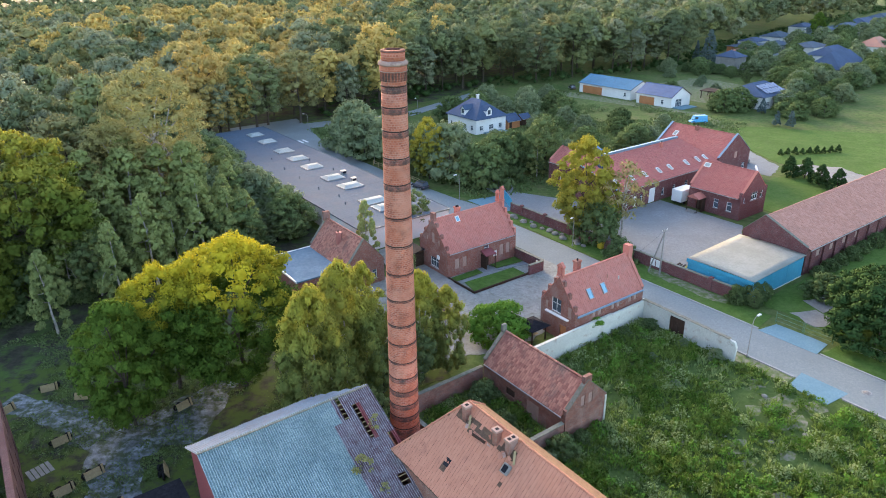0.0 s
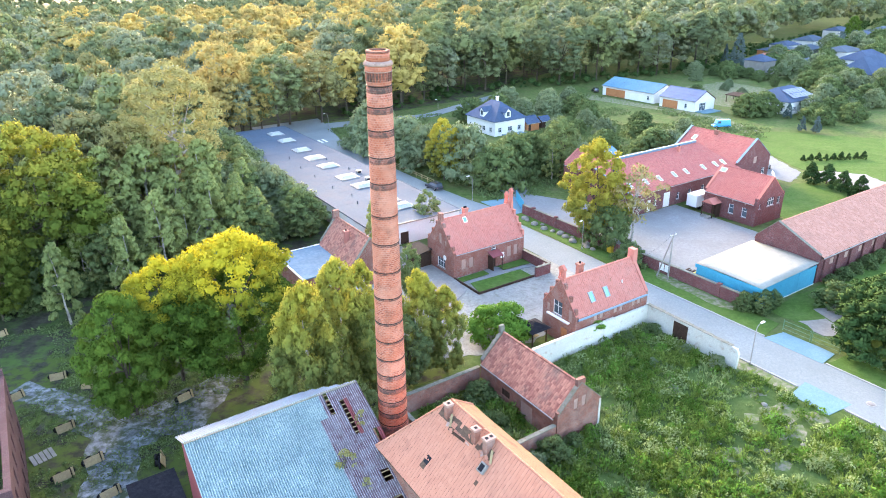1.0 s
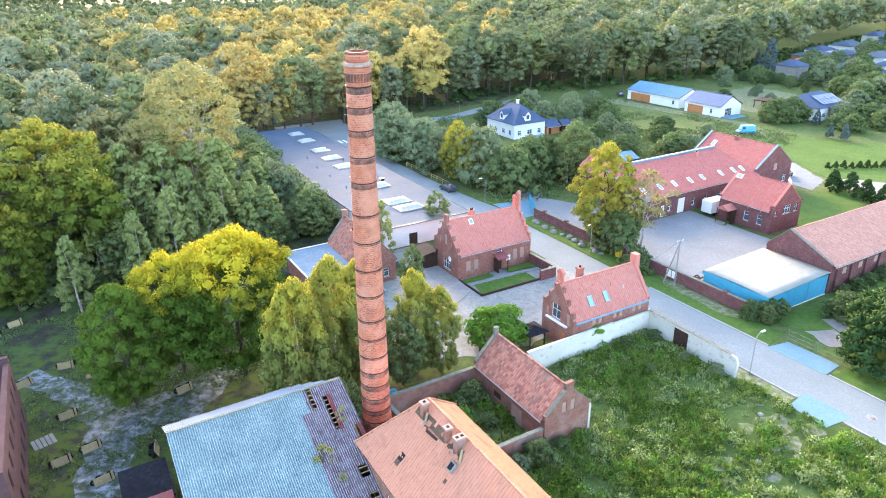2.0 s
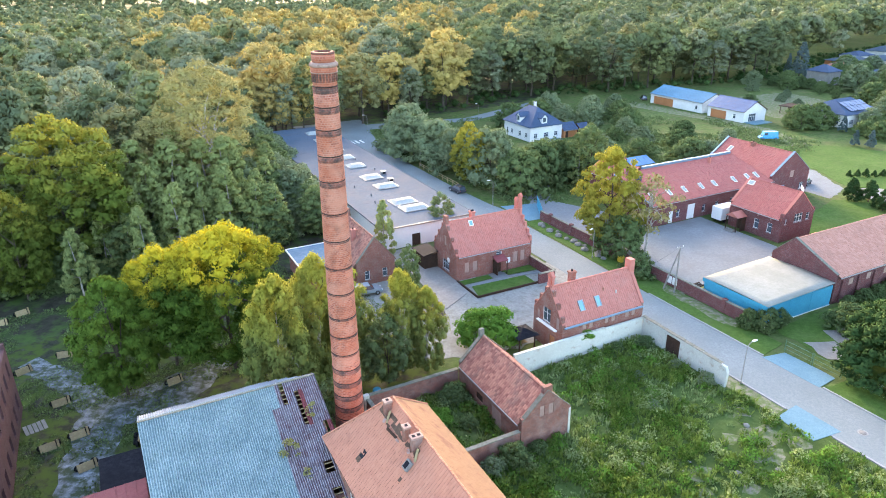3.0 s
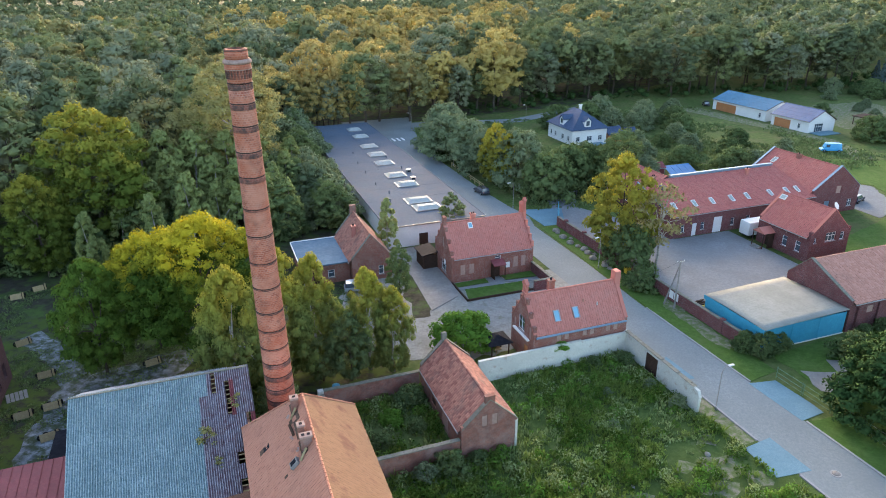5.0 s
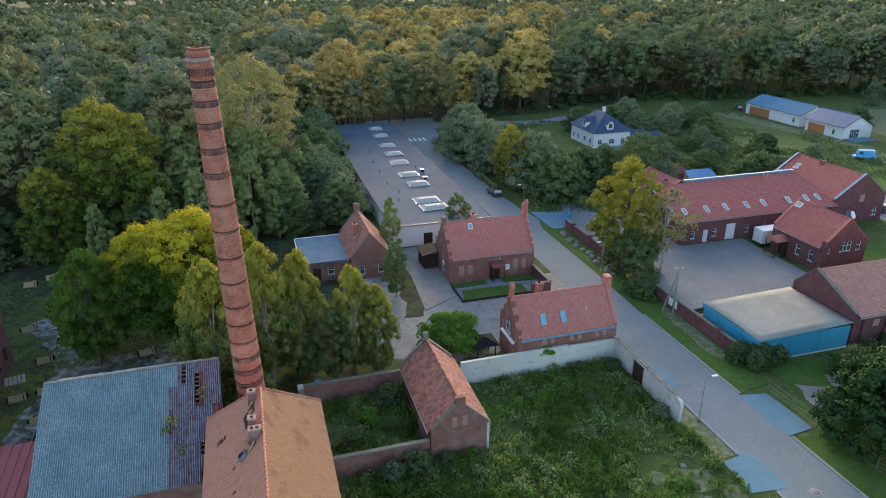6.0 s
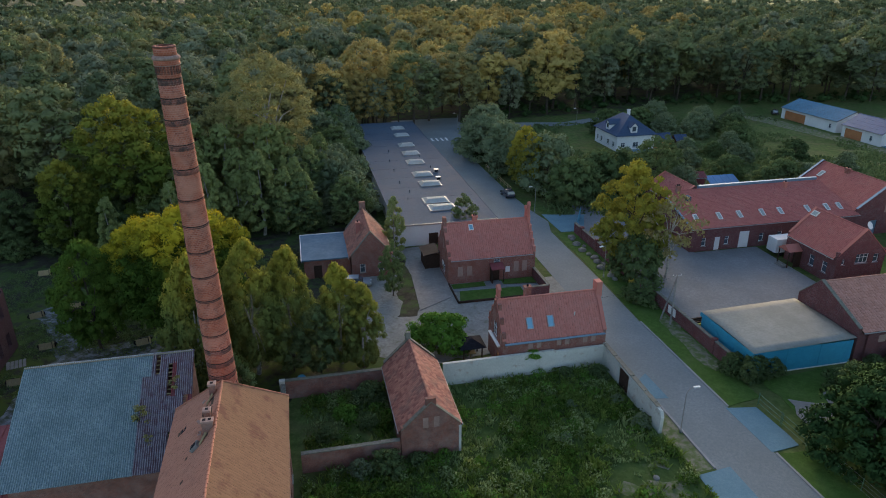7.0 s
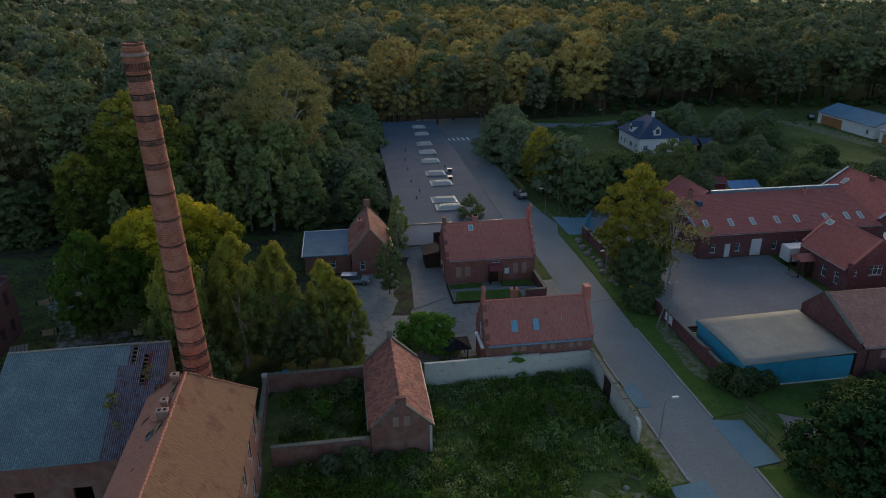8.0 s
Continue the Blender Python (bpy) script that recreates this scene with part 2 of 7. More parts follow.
M_FRAME = plain("white window frame", (0.72, 0.73, 0.72), (0.8, 0.8, 0.78), 0.5)
M_BLIND = plain("bricked-up niche plaster", (0.36, 0.24, 0.2), (0.44, 0.31, 0.26), 0.9, 3, 0.6)
M_WOODD = plain("dark brown timber", (0.05, 0.032, 0.024), (0.09, 0.055, 0.04), 0.8, 6, 0.8)
M_WOODP = plain("pale weathered board", (0.33, 0.25, 0.13), (0.42, 0.33, 0.19), 0.85, 6, 0.8, (0.24, 0.18, 0.11))
M_CLAD = plain("warm timber cladding", (0.42, 0.17, 0.07), (0.52, 0.23, 0.1), 0.7, 4, 0.5)
M_RUBBER = plain("black rubber", (0.012, 0.012, 0.013), (0.025, 0.025, 0.025), 0.8, 8, 1)
M_TAR = plain("black tar roof", (0.012, 0.013, 0.018), (0.03, 0.03, 0.035), 0.85, 3, 0.5)
M_STEEL = plain("galvanised steel", (0.294, 0.308, 0.315), (0.364, 0.371, 0.371), 0.45, 5, 0.5, metal=0.6)
M_CONC = plain("grey concrete", (0.231, 0.224, 0.21), (0.301, 0.294, 0.28), 0.9, 4, 0.5, (0.14, 0.14, 0.126), amount=0.5)
M_SILVER = plain("silver car paint", (0.42, 0.48, 0.52), (0.46, 0.52, 0.56), 0.25, 6, 0.6, metal=0.4, bump=0.02)
M_DARKCAR = plain("dark grey car paint", (0.06, 0.07, 0.09), (0.08, 0.09, 0.11), 0.25, 6, 0.6, metal=0.3, bump=0.02)
M_BLUECAR = plain("bright blue van paint", (0.02, 0.3, 0.6), (0.03, 0.36, 0.66), 0.3, 4, 0.5, bump=0.02)
M_STONE = plain("granite boulder", (0.196, 0.189, 0.168), (0.294, 0.287, 0.259), 0.9, 3, 0.8)
M_YELLOW = plain("yellow plastic", (0.6, 0.42, 0.03), (0.7, 0.5, 0.05), 0.5)
M_GREENP = plain("green painted steel", (0.07, 0.16, 0.09), (0.1, 0.21, 0.12), 0.5)
M_BARK = plain("grey-brown bark", (0.06, 0.05, 0.04), (0.12, 0.1, 0.08), 0.95, 5, 0.8)
M_BARKW = plain("pale birch bark", (0.35, 0.33, 0.29), (0.5, 0.48, 0.43), 0.85, 4, 0.8, (0.08, 0.07, 0.06), amount=0.8)
L_GREEN = leafy("summer leaf", (0.085, 0.125, 0.052), (0.17, 0.235, 0.095))
L_OLIVE = leafy("olive leaf", (0.149, 0.144, 0.067), (0.287, 0.270, 0.121))
L_GREY = leafy("grey-green leaf", (0.115, 0.158, 0.09), (0.225, 0.29, 0.16))
L_DARK = leafy("deep green leaf", (0.075, 0.12, 0.048), (0.15, 0.21, 0.085))
L_FRESH = leafy("fresh green leaf", (0.09, 0.2, 0.03), (0.17, 0.34, 0.055))
L_MAPLE = leafy("maple leaf turning yellow", (0.04, 0.085, 0.014), (0.13, 0.21, 0.035), (0.5, 0.44, 0.035), 0.56, 0.86)
L_YELTALL = leafy("broad leaf just yellowing", (0.07, 0.11, 0.02), (0.15, 0.2, 0.04), (0.32, 0.31, 0.05), 0.55, 0.95)
L_LIME = leafy("lime green leaf", (0.058, 0.116, 0.019), (0.137, 0.221, 0.038))
L_PALE = leafy("pale yellowish leaf", (0.209, 0.209, 0.083), (0.330, 0.319, 0.132))
L_PALEBIRCH = leafy("pale green birch leaf", (0.18, 0.225, 0.08), (0.31, 0.37, 0.14))
L_BIRCH = leafy("birch leaf turning yellow", (0.12, 0.16, 0.045), (0.22, 0.27, 0.08), (0.42, 0.4, 0.06), 0.5, 0.95)
# the last two leaf colours carry the low sun's warm glow
L_WOODS = [leafy(n, tuple(0.8 * v for v in c), c, None, 0.5, 0.9, 0.22, 0.1, 0.4) for n, c in (("woods green leaf", (0.205, 0.25, 0.112)), ("woods grey-green leaf", (0.225, 0.265, 0.165)), ("woods olive leaf", (0.27, 0.27, 0.12)), ("woods deep green leaf", (0.148, 0.19, 0.1)), ("woods ochre leaf", (0.41, 0.33, 0.12)), ("woods golden leaf", (0.5, 0.41, 0.14)))]
L_GOLD = leafy("golden leaf", (0.16, 0.17, 0.035), (0.28, 0.28, 0.05), (0.4, 0.36, 0.05), 0.4, 1.0)
L_YEW = leafy("yew needle", (0.022, 0.055, 0.018), (0.06, 0.11, 0.036), thin=0.06)
L_SPRUCE = leafy("blue spruce needle", (0.06, 0.1, 0.1), (0.13, 0.18, 0.18), thin=0.1)
L_WEED = leafy("weed blade", (0.075, 0.145, 0.025), (0.3, 0.4, 0.1), thin=0.4, patch_scale=0.5)
L_HERB = leafy("dark herb leaf", (0.04, 0.1, 0.015), (0.14, 0.25, 0.04), thin=0.35, patch_scale=0.6)
L_WEEDP = leafy("pale flowering weed", (0.17, 0.25, 0.09), (0.31, 0.39, 0.18), thin=0.4)
# ---- building helpers; a, b are metres across and along the street's grid ----
GRID = 36.5
G = pose(0, 0, 0, 0, 0, GRID)
RNG = np.random.default_rng(7)

def to_world(a, b, z=0.0):
    return G @ Vector((a, b, z))


def metric_uv(bm):
    layer = bm.loops.layers.uv.verify()
    for f in bm.faces:
        n = f.normal
        t = Vector((-n.y, n.x, 0))
        t = t.normalized() if t.length > 0.05 else Vector((1, 0, 0))
        s = n.cross(t)
        for lp in f.loops:
            lp[layer].uv = (lp.vert.co.dot(t), lp.vert.co.dot(s))


def mesh_of(name, bm, material, uv=True, fix=True):
    if fix:
        bmesh.ops.recalc_face_normals(bm, faces=bm.faces)
    bm.normal_update()
    if uv:
        metric_uv(bm)
    me = bpy.data.meshes.new(name)
    bm.to_mesh(me)
    bm.free()
    me.materials.append(material)
    return me


def thing(name, a, b, z=0.0, rot=0.0, label="", category="", group="", kind=""):
    ob = new(name)
    ob.empty_display_size = 0.2
    ob.matrix_basis = G @ pose(a, b, z, 0, 0, rot)
    return tagged(ob, label, category, group, kind)


def put(name, me, parent, m=None, label=""):
    ob = new(name, me)
    ob.parent = parent
    if m is not None:
        ob.matrix_basis = m
    if label:
        ob["label"] = label
    return ob


def part(name, bm, material, parent, label="", uv=True):
    return put(name, mesh_of(name, bm, material, uv), parent, None, label)


def struct(name, bm, material, label, category, kind="structure", uv=True):
    ob = new(name, mesh_of(name, bm, material, uv))
    ob.matrix_basis = G.copy()
    return tagged(ob, label, category, "", kind)


def raw_mesh(name, verts, faces, material, smooth=False, normals=None, tint=None):
    """A mesh of plain points and faces; normals: soft shading directions of foliage; tint: a shade value for each point."""
    me = bpy.data.meshes.new(name)
    me.from_pydata(verts, [], faces)
    if smooth:
        me.polygons.foreach_set("use_smooth", [True] * len(me.polygons))
    if normals is not None:
        me.normals_split_custom_set_from_vertices(normals)
    if tint is not None:
        me.attributes.new("tint", "FLOAT", "POINT").data.foreach_set("value", tint)
    me.materials.append(material)
    return me


def box(bm, x0, x1, y0, y1, z0, z1, m=None):
    vs = [bm.verts.new((x, y, z)) for z in (z0, z1) for x, y in ((x0, y0), (x1, y0), (x1, y1), (x0, y1))]
    for q in ((3, 2, 1, 0), (4, 5, 6, 7), (0, 1, 5, 4), (1, 2, 6, 5), (2, 3, 7, 6), (3, 0, 4, 7)):
        bm.faces.new([vs[i] for i in q])
    if m is not None:
        for v in vs:
            v.co = m @ v.co
    return bm


def boxed(*v, m=None):
    return box(bmesh.new(), *v, m=m)


def bevelled(*v, r=0.04, seg=2):
    bm = boxed(*v)
    bmesh.ops.bevel(bm, geom=bm.edges[:], offset=r, segments=seg, affect="EDGES", profile=0.6)
    return bm


def prism(bm, base, top):
    """Joins two rings of the same length into a solid."""
    lo, hi = [bm.verts.new(p) for p in base], [bm.verts.new(p) for p in top]
    bm.faces.new(lo[::-1])
    bm.faces.new(hi)
    for i in range(len(lo)):
        j = (i + 1) % len(lo)
        bm.faces.new((lo[i], lo[j], hi[j], hi[i]))
    return bm


def rod(bm, p, q, r0, r1=None, seg=8):
    p, q = Vector(p), Vector(q)
    d = (q - p).normalized()
    x = d.cross(Vector((0, 0, 1)) if abs(d.z) < 0.9 else Vector((1, 0, 0))).normalized()
    y = d.cross(x)
    r1 = r0 if r1 is None else r1
    ring = lambda c, r: [c + r * (math.cos(2 * math.pi * i / seg) * x + math.sin(2 * math.pi * i / seg) * y) for i in range(seg)]
    return prism(bm, ring(p, r0), ring(q, r1))


def lathe(profile, seg=40, closed=False):
    """A turned solid with its texture laid round it."""
    bm = bmesh.new()
    layer = bm.loops.layers.uv.verify()
    rows = [[bm.verts.new((r * math.cos(2 * math.pi * i / seg), r * math.sin(2 * math.pi * i / seg), z)) for i in range(seg)] for r, z in profile]
    n = len(rows)
    for k in range(n if closed else n - 1):
        lo, hi = rows[k], rows[(k + 1) % n]
        for i in range(seg):
            j = (i + 1) % seg
            f = bm.faces.new((lo[i], lo[j], hi[j], hi[i]))
            f.smooth = True
            for lp, (s, row) in zip(f.loops, ((i, k), (i + 1, k), (i + 1, k + 1), (i, k + 1))):
                lp[layer].uv = (s / seg * 2 * math.pi * 1.2, profile[row % n][1])
    if not closed:
        bm.faces.new(rows[0][::-1])
        bm.faces.new(rows[-1])
    return bm


def clip(poly, axis, limit, keep_above):
    out = []
    for i, p in enumerate(poly):
        q = poly[(i + 1) % len(poly)]
        dp, dq = p[axis] - limit, q[axis] - limit
        if not keep_above:
            dp, dq = -dp, -dq
        if dp >= 0:
            out.append(p)
        if dp * dq < 0:
            s = dp / (dp - dq)
            out.append((p[0] + s * (q[0] - p[0]), p[1] + s * (q[1] - p[1])))
    return out


def wall(bm, outline, openings, place, thick=0.35):
    """A wall of convex outline (u, v), with its openings cut right through; place(u, v, w) sets it in space, w running inwards."""
    us = sorted({p[0] for p in outline} | {o[i] for o in openings for i in (0, 1)})
    vs = sorted({min(p[1] for p in outline), max(p[1] for p in outline)} | {o[i] for o in openings for i in (2, 3)})
    for u0, u1 in zip(us, us[1:]):
        for v0, v1 in zip(vs, vs[1:]):
            cu, cv = (u0 + u1) / 2, (v0 + v1) / 2
            if any(o[0] < cu < o[1] and o[2] < cv < o[3] for o in openings):
                continue
            poly = clip(clip(clip(clip(outline, 0, u0, True), 0, u1, False), 1, v0, True), 1, v1, False)
            if len(poly) > 2 and u1 - u0 > 1e-4:
                prism(bm, [place(u, v, 0) for u, v in poly], [place(u, v, thick) for u, v in poly])
    seen = {}
    for f in bm.faces:
        seen.setdefault(tuple(round(c, 3) for c in f.calc_center_median()), []).append(f)
    bmesh.ops.delete(bm, geom=[f for same in seen.values() if len(same) > 1 for f in same], context="FACES_ONLY")
    bmesh.ops.remove_doubles(bm, verts=bm.verts, dist=1e-4)
    return bm


def fill_opening(parent, place, o, kind, frame_mat=None, inset=0.12):
    """What stands in an opening: a window with frame, bars and panes, a door, or a bricked-up niche."""
    u0, u1, v0, v1 = o[:4]
    frame_mat = frame_mat or M_FRAME

    def bar(bm, ua, ub, va, vb, w0, w1):
        poly = [(ua, va), (ub, va), (ub, vb), (ua, vb)]
        prism(bm, [place(u, v, w0) for u, v in poly], [place(u, v, w1) for u, v in poly])
        return bm

    if kind == "niche":
        part("bricked_up_niche", bar(bmesh.new(), u0, u1, v0, v1, 0.07, 0.3), M_BLIND, parent, "plastered bricked-up window niche")
        return
    if kind in ("door", "blue_door", "dark_door", "white_door", "garage"):
        mat = {"door": M_WOODD, "blue_door": M_ZINC, "dark_door": M_WOODD, "white_door": M_FRAME, "garage": M_CLAD}[kind]
        d = part("door", bar(bmesh.new(), u0, u1, v0, v1, inset, inset + 0.07), mat, parent)
        bm = bmesh.new()
        for k in range(3):
            c = u0 + (k + 0.5) * (u1 - u0) / 3
            bar(bm, c - 0.12 * (u1 - u0), c + 0.12 * (u1 - u0), v0 + 0.15, v1 - 0.15, inset - 0.02, inset + 0.01)
        part("panel", bm, mat, d)
        return
    w = part("window", bar(bar(bar(bar(bmesh.new(), u0, u0 + 0.08, v0, v1, inset, inset + 0.08), u1 - 0.08, u1, v0, v1, inset, inset + 0.08),
                               u0, u1, v0, v0 + 0.08, inset - 0.002, inset + 0.082), u0, u1, v1 - 0.08, v1, inset - 0.002, inset + 0.082), frame_mat, parent)
    bm = bmesh.new()
    n = max(1, round((u1 - u0) / 0.75))
    for k in range(1, n):
        c = u0 + k * (u1 - u0) / n
        bar(bm, c - 0.03, c + 0.03, v0 + 0.06, v1 - 0.06, inset + 0.01, inset + 0.07)
    c = v0 + 0.62 * (v1 - v0)
    bar(bm, u0 + 0.06, u1 - 0.06, c - 0.03, c + 0.03, inset + 0.012, inset + 0.068)
    part("glazing_bar", bm, frame_mat, w)
    part("pane", bar(bmesh.new(), u0 + 0.05, u1 - 0.05, v0 + 0.05, v1 - 0.05, inset + 0.03, inset + 0.045), M_GLASS, w)
    part("sill", bar(bmesh.new(), u0 - 0.08, u1 + 0.08, v0 - 0.07, v0 - 0.002, -0.09, inset), M_KERB, w)


def tile_field(name, parent, o, u, v, lu, lv, tw, th, material, inside=None, lift=0.035, slip=0.012):
    """Courses of single tiles laid up a slope: o its lower corner, u along the eaves, v up the slope."""
    o, u, v = np.array(o, float), np.array(u, float), np.array(v, float)
    n = np.cross(u, v)
    nu, nv = max(1, int(round(lu / tw))), max(1, int(round(lv / th)))
    tw, th = lu / nu, lv / nv
    ii, jj = [k.ravel() for k in np.meshgrid(np.arange(nu), np.arange(nv))]
    if inside is not None:
        keep = np.array([inside((i + 0.5) * tw, (j + 0.5) * th) for i, j in zip(ii, jj)])
        ii, jj = ii[keep], jj[keep]
    k = len(ii)
    s = RNG.normal(0, slip, (k, 2))
    x0, x1 = ii * tw + 0.008 + s[:, 0] * 0.4, (ii + 1) * tw - 0.008 + s[:, 0] * 0.4
    y0, y1 = jj * th - 0.03 + s[:, 1], (jj + 1) * th + 0.01 + s[:, 1]
    xm = (x0 + x1) / 2
    rise = lift + RNG.normal(0, slip * 0.4, k)
    at = lambda x, y, h: o + np.outer(x, u) + np.outer(y, v) + np.outer(h, n)
    pts = np.stack([at(x0, y0, rise * 0 - 0.01), at(x1, y0, rise * 0 - 0.01), at(x0, y0, rise), at(xm, y0, rise * 1.6), at(x1, y0, rise),
                    at(x0, y1, rise * 0.25), at(xm, y1, rise * 0.7), at(x1, y1, rise * 0.25)], 1).reshape(-1, 3)
    f = []
    for b0 in range(0, 8 * k, 8):
        f += [(b0 + 2, b0 + 3, b0 + 6, b0 + 5), (b0 + 3, b0 + 4, b0 + 7, b0 + 6), (b0, b0 + 1, b0 + 4, b0 + 3, b0 + 2)]
    ob = put(name, raw_mesh(name, pts.tolist(), f, material), parent)
    ob["kind"] = "stuff"
    return ob


def gable_house(name, a0, a1, b0, b1, eave, ridge, axis, wall_mat, tile_mat, openings, label, category="house", parapet=0.0, over=0.35,
                tile=(0.3, 0.36), rot=0.0, thick=0.35, frame_mat=None, ridge_at=0.5, ridge_mat=None):
    """A house with a pitched roof. Its ridge runs along a or b; openings: side -> rows (u0, u1, v0, v1, kind)."""
    w, d = a1 - a0, b1 - b0
    home = thing(name, a0, b0, 0, rot, label, category)
    places = {"S": lambda u, v, k: (u, k, v), "N": lambda u, v, k: (u, d - k, v), "W": lambda u, v, k: (k, u, v), "E": lambda u, v, k: (w - k, u, v)}
    span = d if axis == "a" else w
    mid = span * ridge_at
    ends = ("W", "E") if axis == "a" else ("S", "N")
    for side in "SNWE":
        length = w if side in "SN" else d
        ops = [o for o in openings.get(side, ())]
        if side in ends:
            p = parapet
            line = [(0, -0.2), (length, -0.2), (length, eave + p), (mid, ridge + p), (0, eave + p)]
        else:
            line = [(thick, -0.2), (length - thick, -0.2), (length - thick, eave), (thick, eave)]
        piece = part("wall", wall(bmesh.new(), line, [o[:4] for o in ops], places[side], thick), wall_mat, home)
        for o in ops:
            fill_opening(piece, places[side], o, o[4], frame_mat)
    # roof: two boarded slopes, each with its tiles
    e0, e1 = (thick, (w if axis == "a" else d) - thick) if parapet else (-0.25, (w if axis == "a" else d) + 0.25)
    for k, (foot, run) in enumerate(((0.0, mid), (span, span - mid))):
        sign = 1 if k == 0 else -1
        slope = (ridge - eave) / run
        f0 = foot - sign * over
        low = eave - slope * over
        flat = (lambda s, t, z: (s, t, z)) if axis == "a" else (lambda s, t, z: (t, s, z))
        ln = math.hypot(run + over, ridge - low)
        bm = bmesh.new()
        up = 0.16
        prism(bm, [flat(e0, f0, low - 0.02), flat(e1, f0, low - 0.02), flat(e1, mid, ridge - 0.02), flat(e0, mid, ridge - 0.02)],
              [flat(e0, f0, low + up), flat(e1, f0, low + up), flat(e1, mid, ridge + up), flat(e0, mid, ridge + up)])
        slab = part("roof_slope", bm, M_UNDER, home)
        o = flat(e0, f0, low + up + 0.012)
        u = flat(1, 0, 0)
        v = flat(0, sign * (run + over) / ln, (ridge - low) / ln)
        if np.cross(u, v)[2] < 0:
            o, u = flat(e1, f0, low + up + 0.012), flat(-1, 0, 0)
        tile_field("roof_tiles", slab, o, u, v, e1 - e0, ln, tile[0], tile[1], tile_mat)
        bm = bmesh.new()
        rod(bm, flat(e0, f0 - sign * 0.06, low + 0.06), flat(e1, f0 - sign * 0.06, low + 0.06), 0.07, seg=8)
        part("gutter", bm, M_STEEL, home)
    bm = bmesh.new()
    n = max(2, int((e1 - e0) / 0.4))
    for i in range(n):
        s0, s1 = e0 + (e1 - e0) * i / n, e0 + (e1 - e0) * (i + 1.08) / n
        rod(bm, flat(s0, mid, ridge + 0.14), flat(s1, mid, ridge + 0.15), 0.13, 0.15, 8)
    part("ridge_tiles", bm, ridge_mat or tile_mat, home)
    if parapet:
        for end in (0.0, (w if axis == "a" else d) - thick):
            bm = bmesh.new()
            for foot in (0.0, span):
                prism(bm, [flat(end - 0.06, foot, eave + parapet), flat(end + thick + 0.06, foot, eave + parapet), flat(end + thick + 0.06, mid, ridge + parapet), flat(end - 0.06, mid, ridge + parapet)],
                      [flat(end - 0.06, foot, eave + parapet + 0.1), flat(end + thick + 0.06, foot, eave + parapet + 0.1), flat(end + thick + 0.06, mid, ridge + parapet + 0.1), flat(end - 0.06, mid, ridge + parapet + 0.1)])
            part("gable_coping", bm, M_TILER if tile_mat in (M_TILER, M_TILEP) else M_COPE, home)
    return home


def stack(parent, x, y, z0, z1, w=0.6, d=0.6, material=None, pots=1):
    """A brick chimney stack with a corbelled head and pots."""
    bm = boxed(x - w / 2, x + w / 2, y - d / 2, y + d / 2, z0, z1 - 0.2)
    box(bm, x - w / 2 - 0.08, x + w / 2 + 0.08, y - d / 2 - 0.08, y + d / 2 + 0.08, z1 - 0.2, z1)
    s = part("chimney", bm, material or M_BRICK, parent)
    for k in range(pots):
        c = x + (k - (pots - 1) / 2) * w / max(1, pots)
        part("flue", lathe([(0.13, z1), (0.11, z1 + 0.25), (0.08, z1 + 0.25), (0.08, z1 + 0.02)], 10, True), M_TAR, s).location = (c, y, 0)
    return s


def roof_window(parent, x, y, z, w, h, pitch, turn=0.0, material=None):
    """A roof window lying in the slope."""
    m = pose(x, y, z, 0, 0, turn) @ pose(0, 0, 0, pitch)
    bm = bmesh.new()
    for q in ((-w / 2, w / 2, -h / 2, -h / 2 + 0.1), (-w / 2, w / 2, h / 2 - 0.1, h / 2), (-w / 2, -w / 2 + 0.1, -h / 2 + 0.1, h / 2 - 0.1), (w / 2 - 0.1, w / 2, -h / 2 + 0.1, h / 2 - 0.1)):
        box(bm, *q, -0.1, 0.12, m)
    r = part("roof_window", bm, M_STEEL if material is None else M_FRAME, parent)
    part("pane", boxed(-w / 2 + 0.1, w / 2 - 0.1, -h / 2 + 0.1, h / 2 - 0.1, 0.02, 0.07, m=m), material or M_SKYGLASS, r)


# ---- ground, street and yards ----
def patch(name, pts, z, material, label, category, rough_edge=0.0, thick=0.05):
    """A slab of ground with a straight or ragged outline."""
    ring = []
    for i, p in enumerate(pts):
        q = pts[(i + 1) % len(pts)]
        n = max(1, int(math.dist(p, q) / 1.2)) if rough_edge else 1
        for k in range(n):
            s = k / n
            j = RNG.normal(0, rough_edge, 2) if rough_edge else (0, 0)
            ring.append((p[0] + s * (q[0] - p[0]) + j[0], p[1] + s * (q[1] - p[1]) + j[1]))
    bm = prism(bmesh.new(), [(x, y, z - thick) for x, y in ring], [(x, y, z) for x, y in ring])
    bm.normal_update()
    bmesh.ops.triangulate(bm, faces=[f for f in bm.faces if len(f.verts) > 4], ngon_method="EAR_CLIP")
    return struct(name, bm, material, label, category)


bm = bmesh.new()
bmesh.ops.create_grid(bm, x_segments=60, y_segments=60, size=6000)
struct("ground", bm, M_GRASS, "rough green meadow ground reaching to the horizon", "ground")
patch("woodland_floor", [(-90, 66), (-14, 66), (-8, 78), (8, 82), (24, 66), (36, 68), (44, 92), (48, 180), (80, 185), (140, 190), (190, 215), (400, 300), (900, 3200), (-3000, 3200), (-2200, 100)], 0.02, M_FLOOR,
      "dark shaded leaf-litter floor under the woods", "ground")
patch("clearing_floor", [(-30, 30), (5, 30), (6, 43), (27, 44), (29, 50), (36, 50), (36, 66), (24, 69), (8, 84), (-8, 80), (-14, 68), (-40, 66)], 0.027, M_CLEAR, "dark trodden earth and thin grass in the clearing", "ground", 0.4)
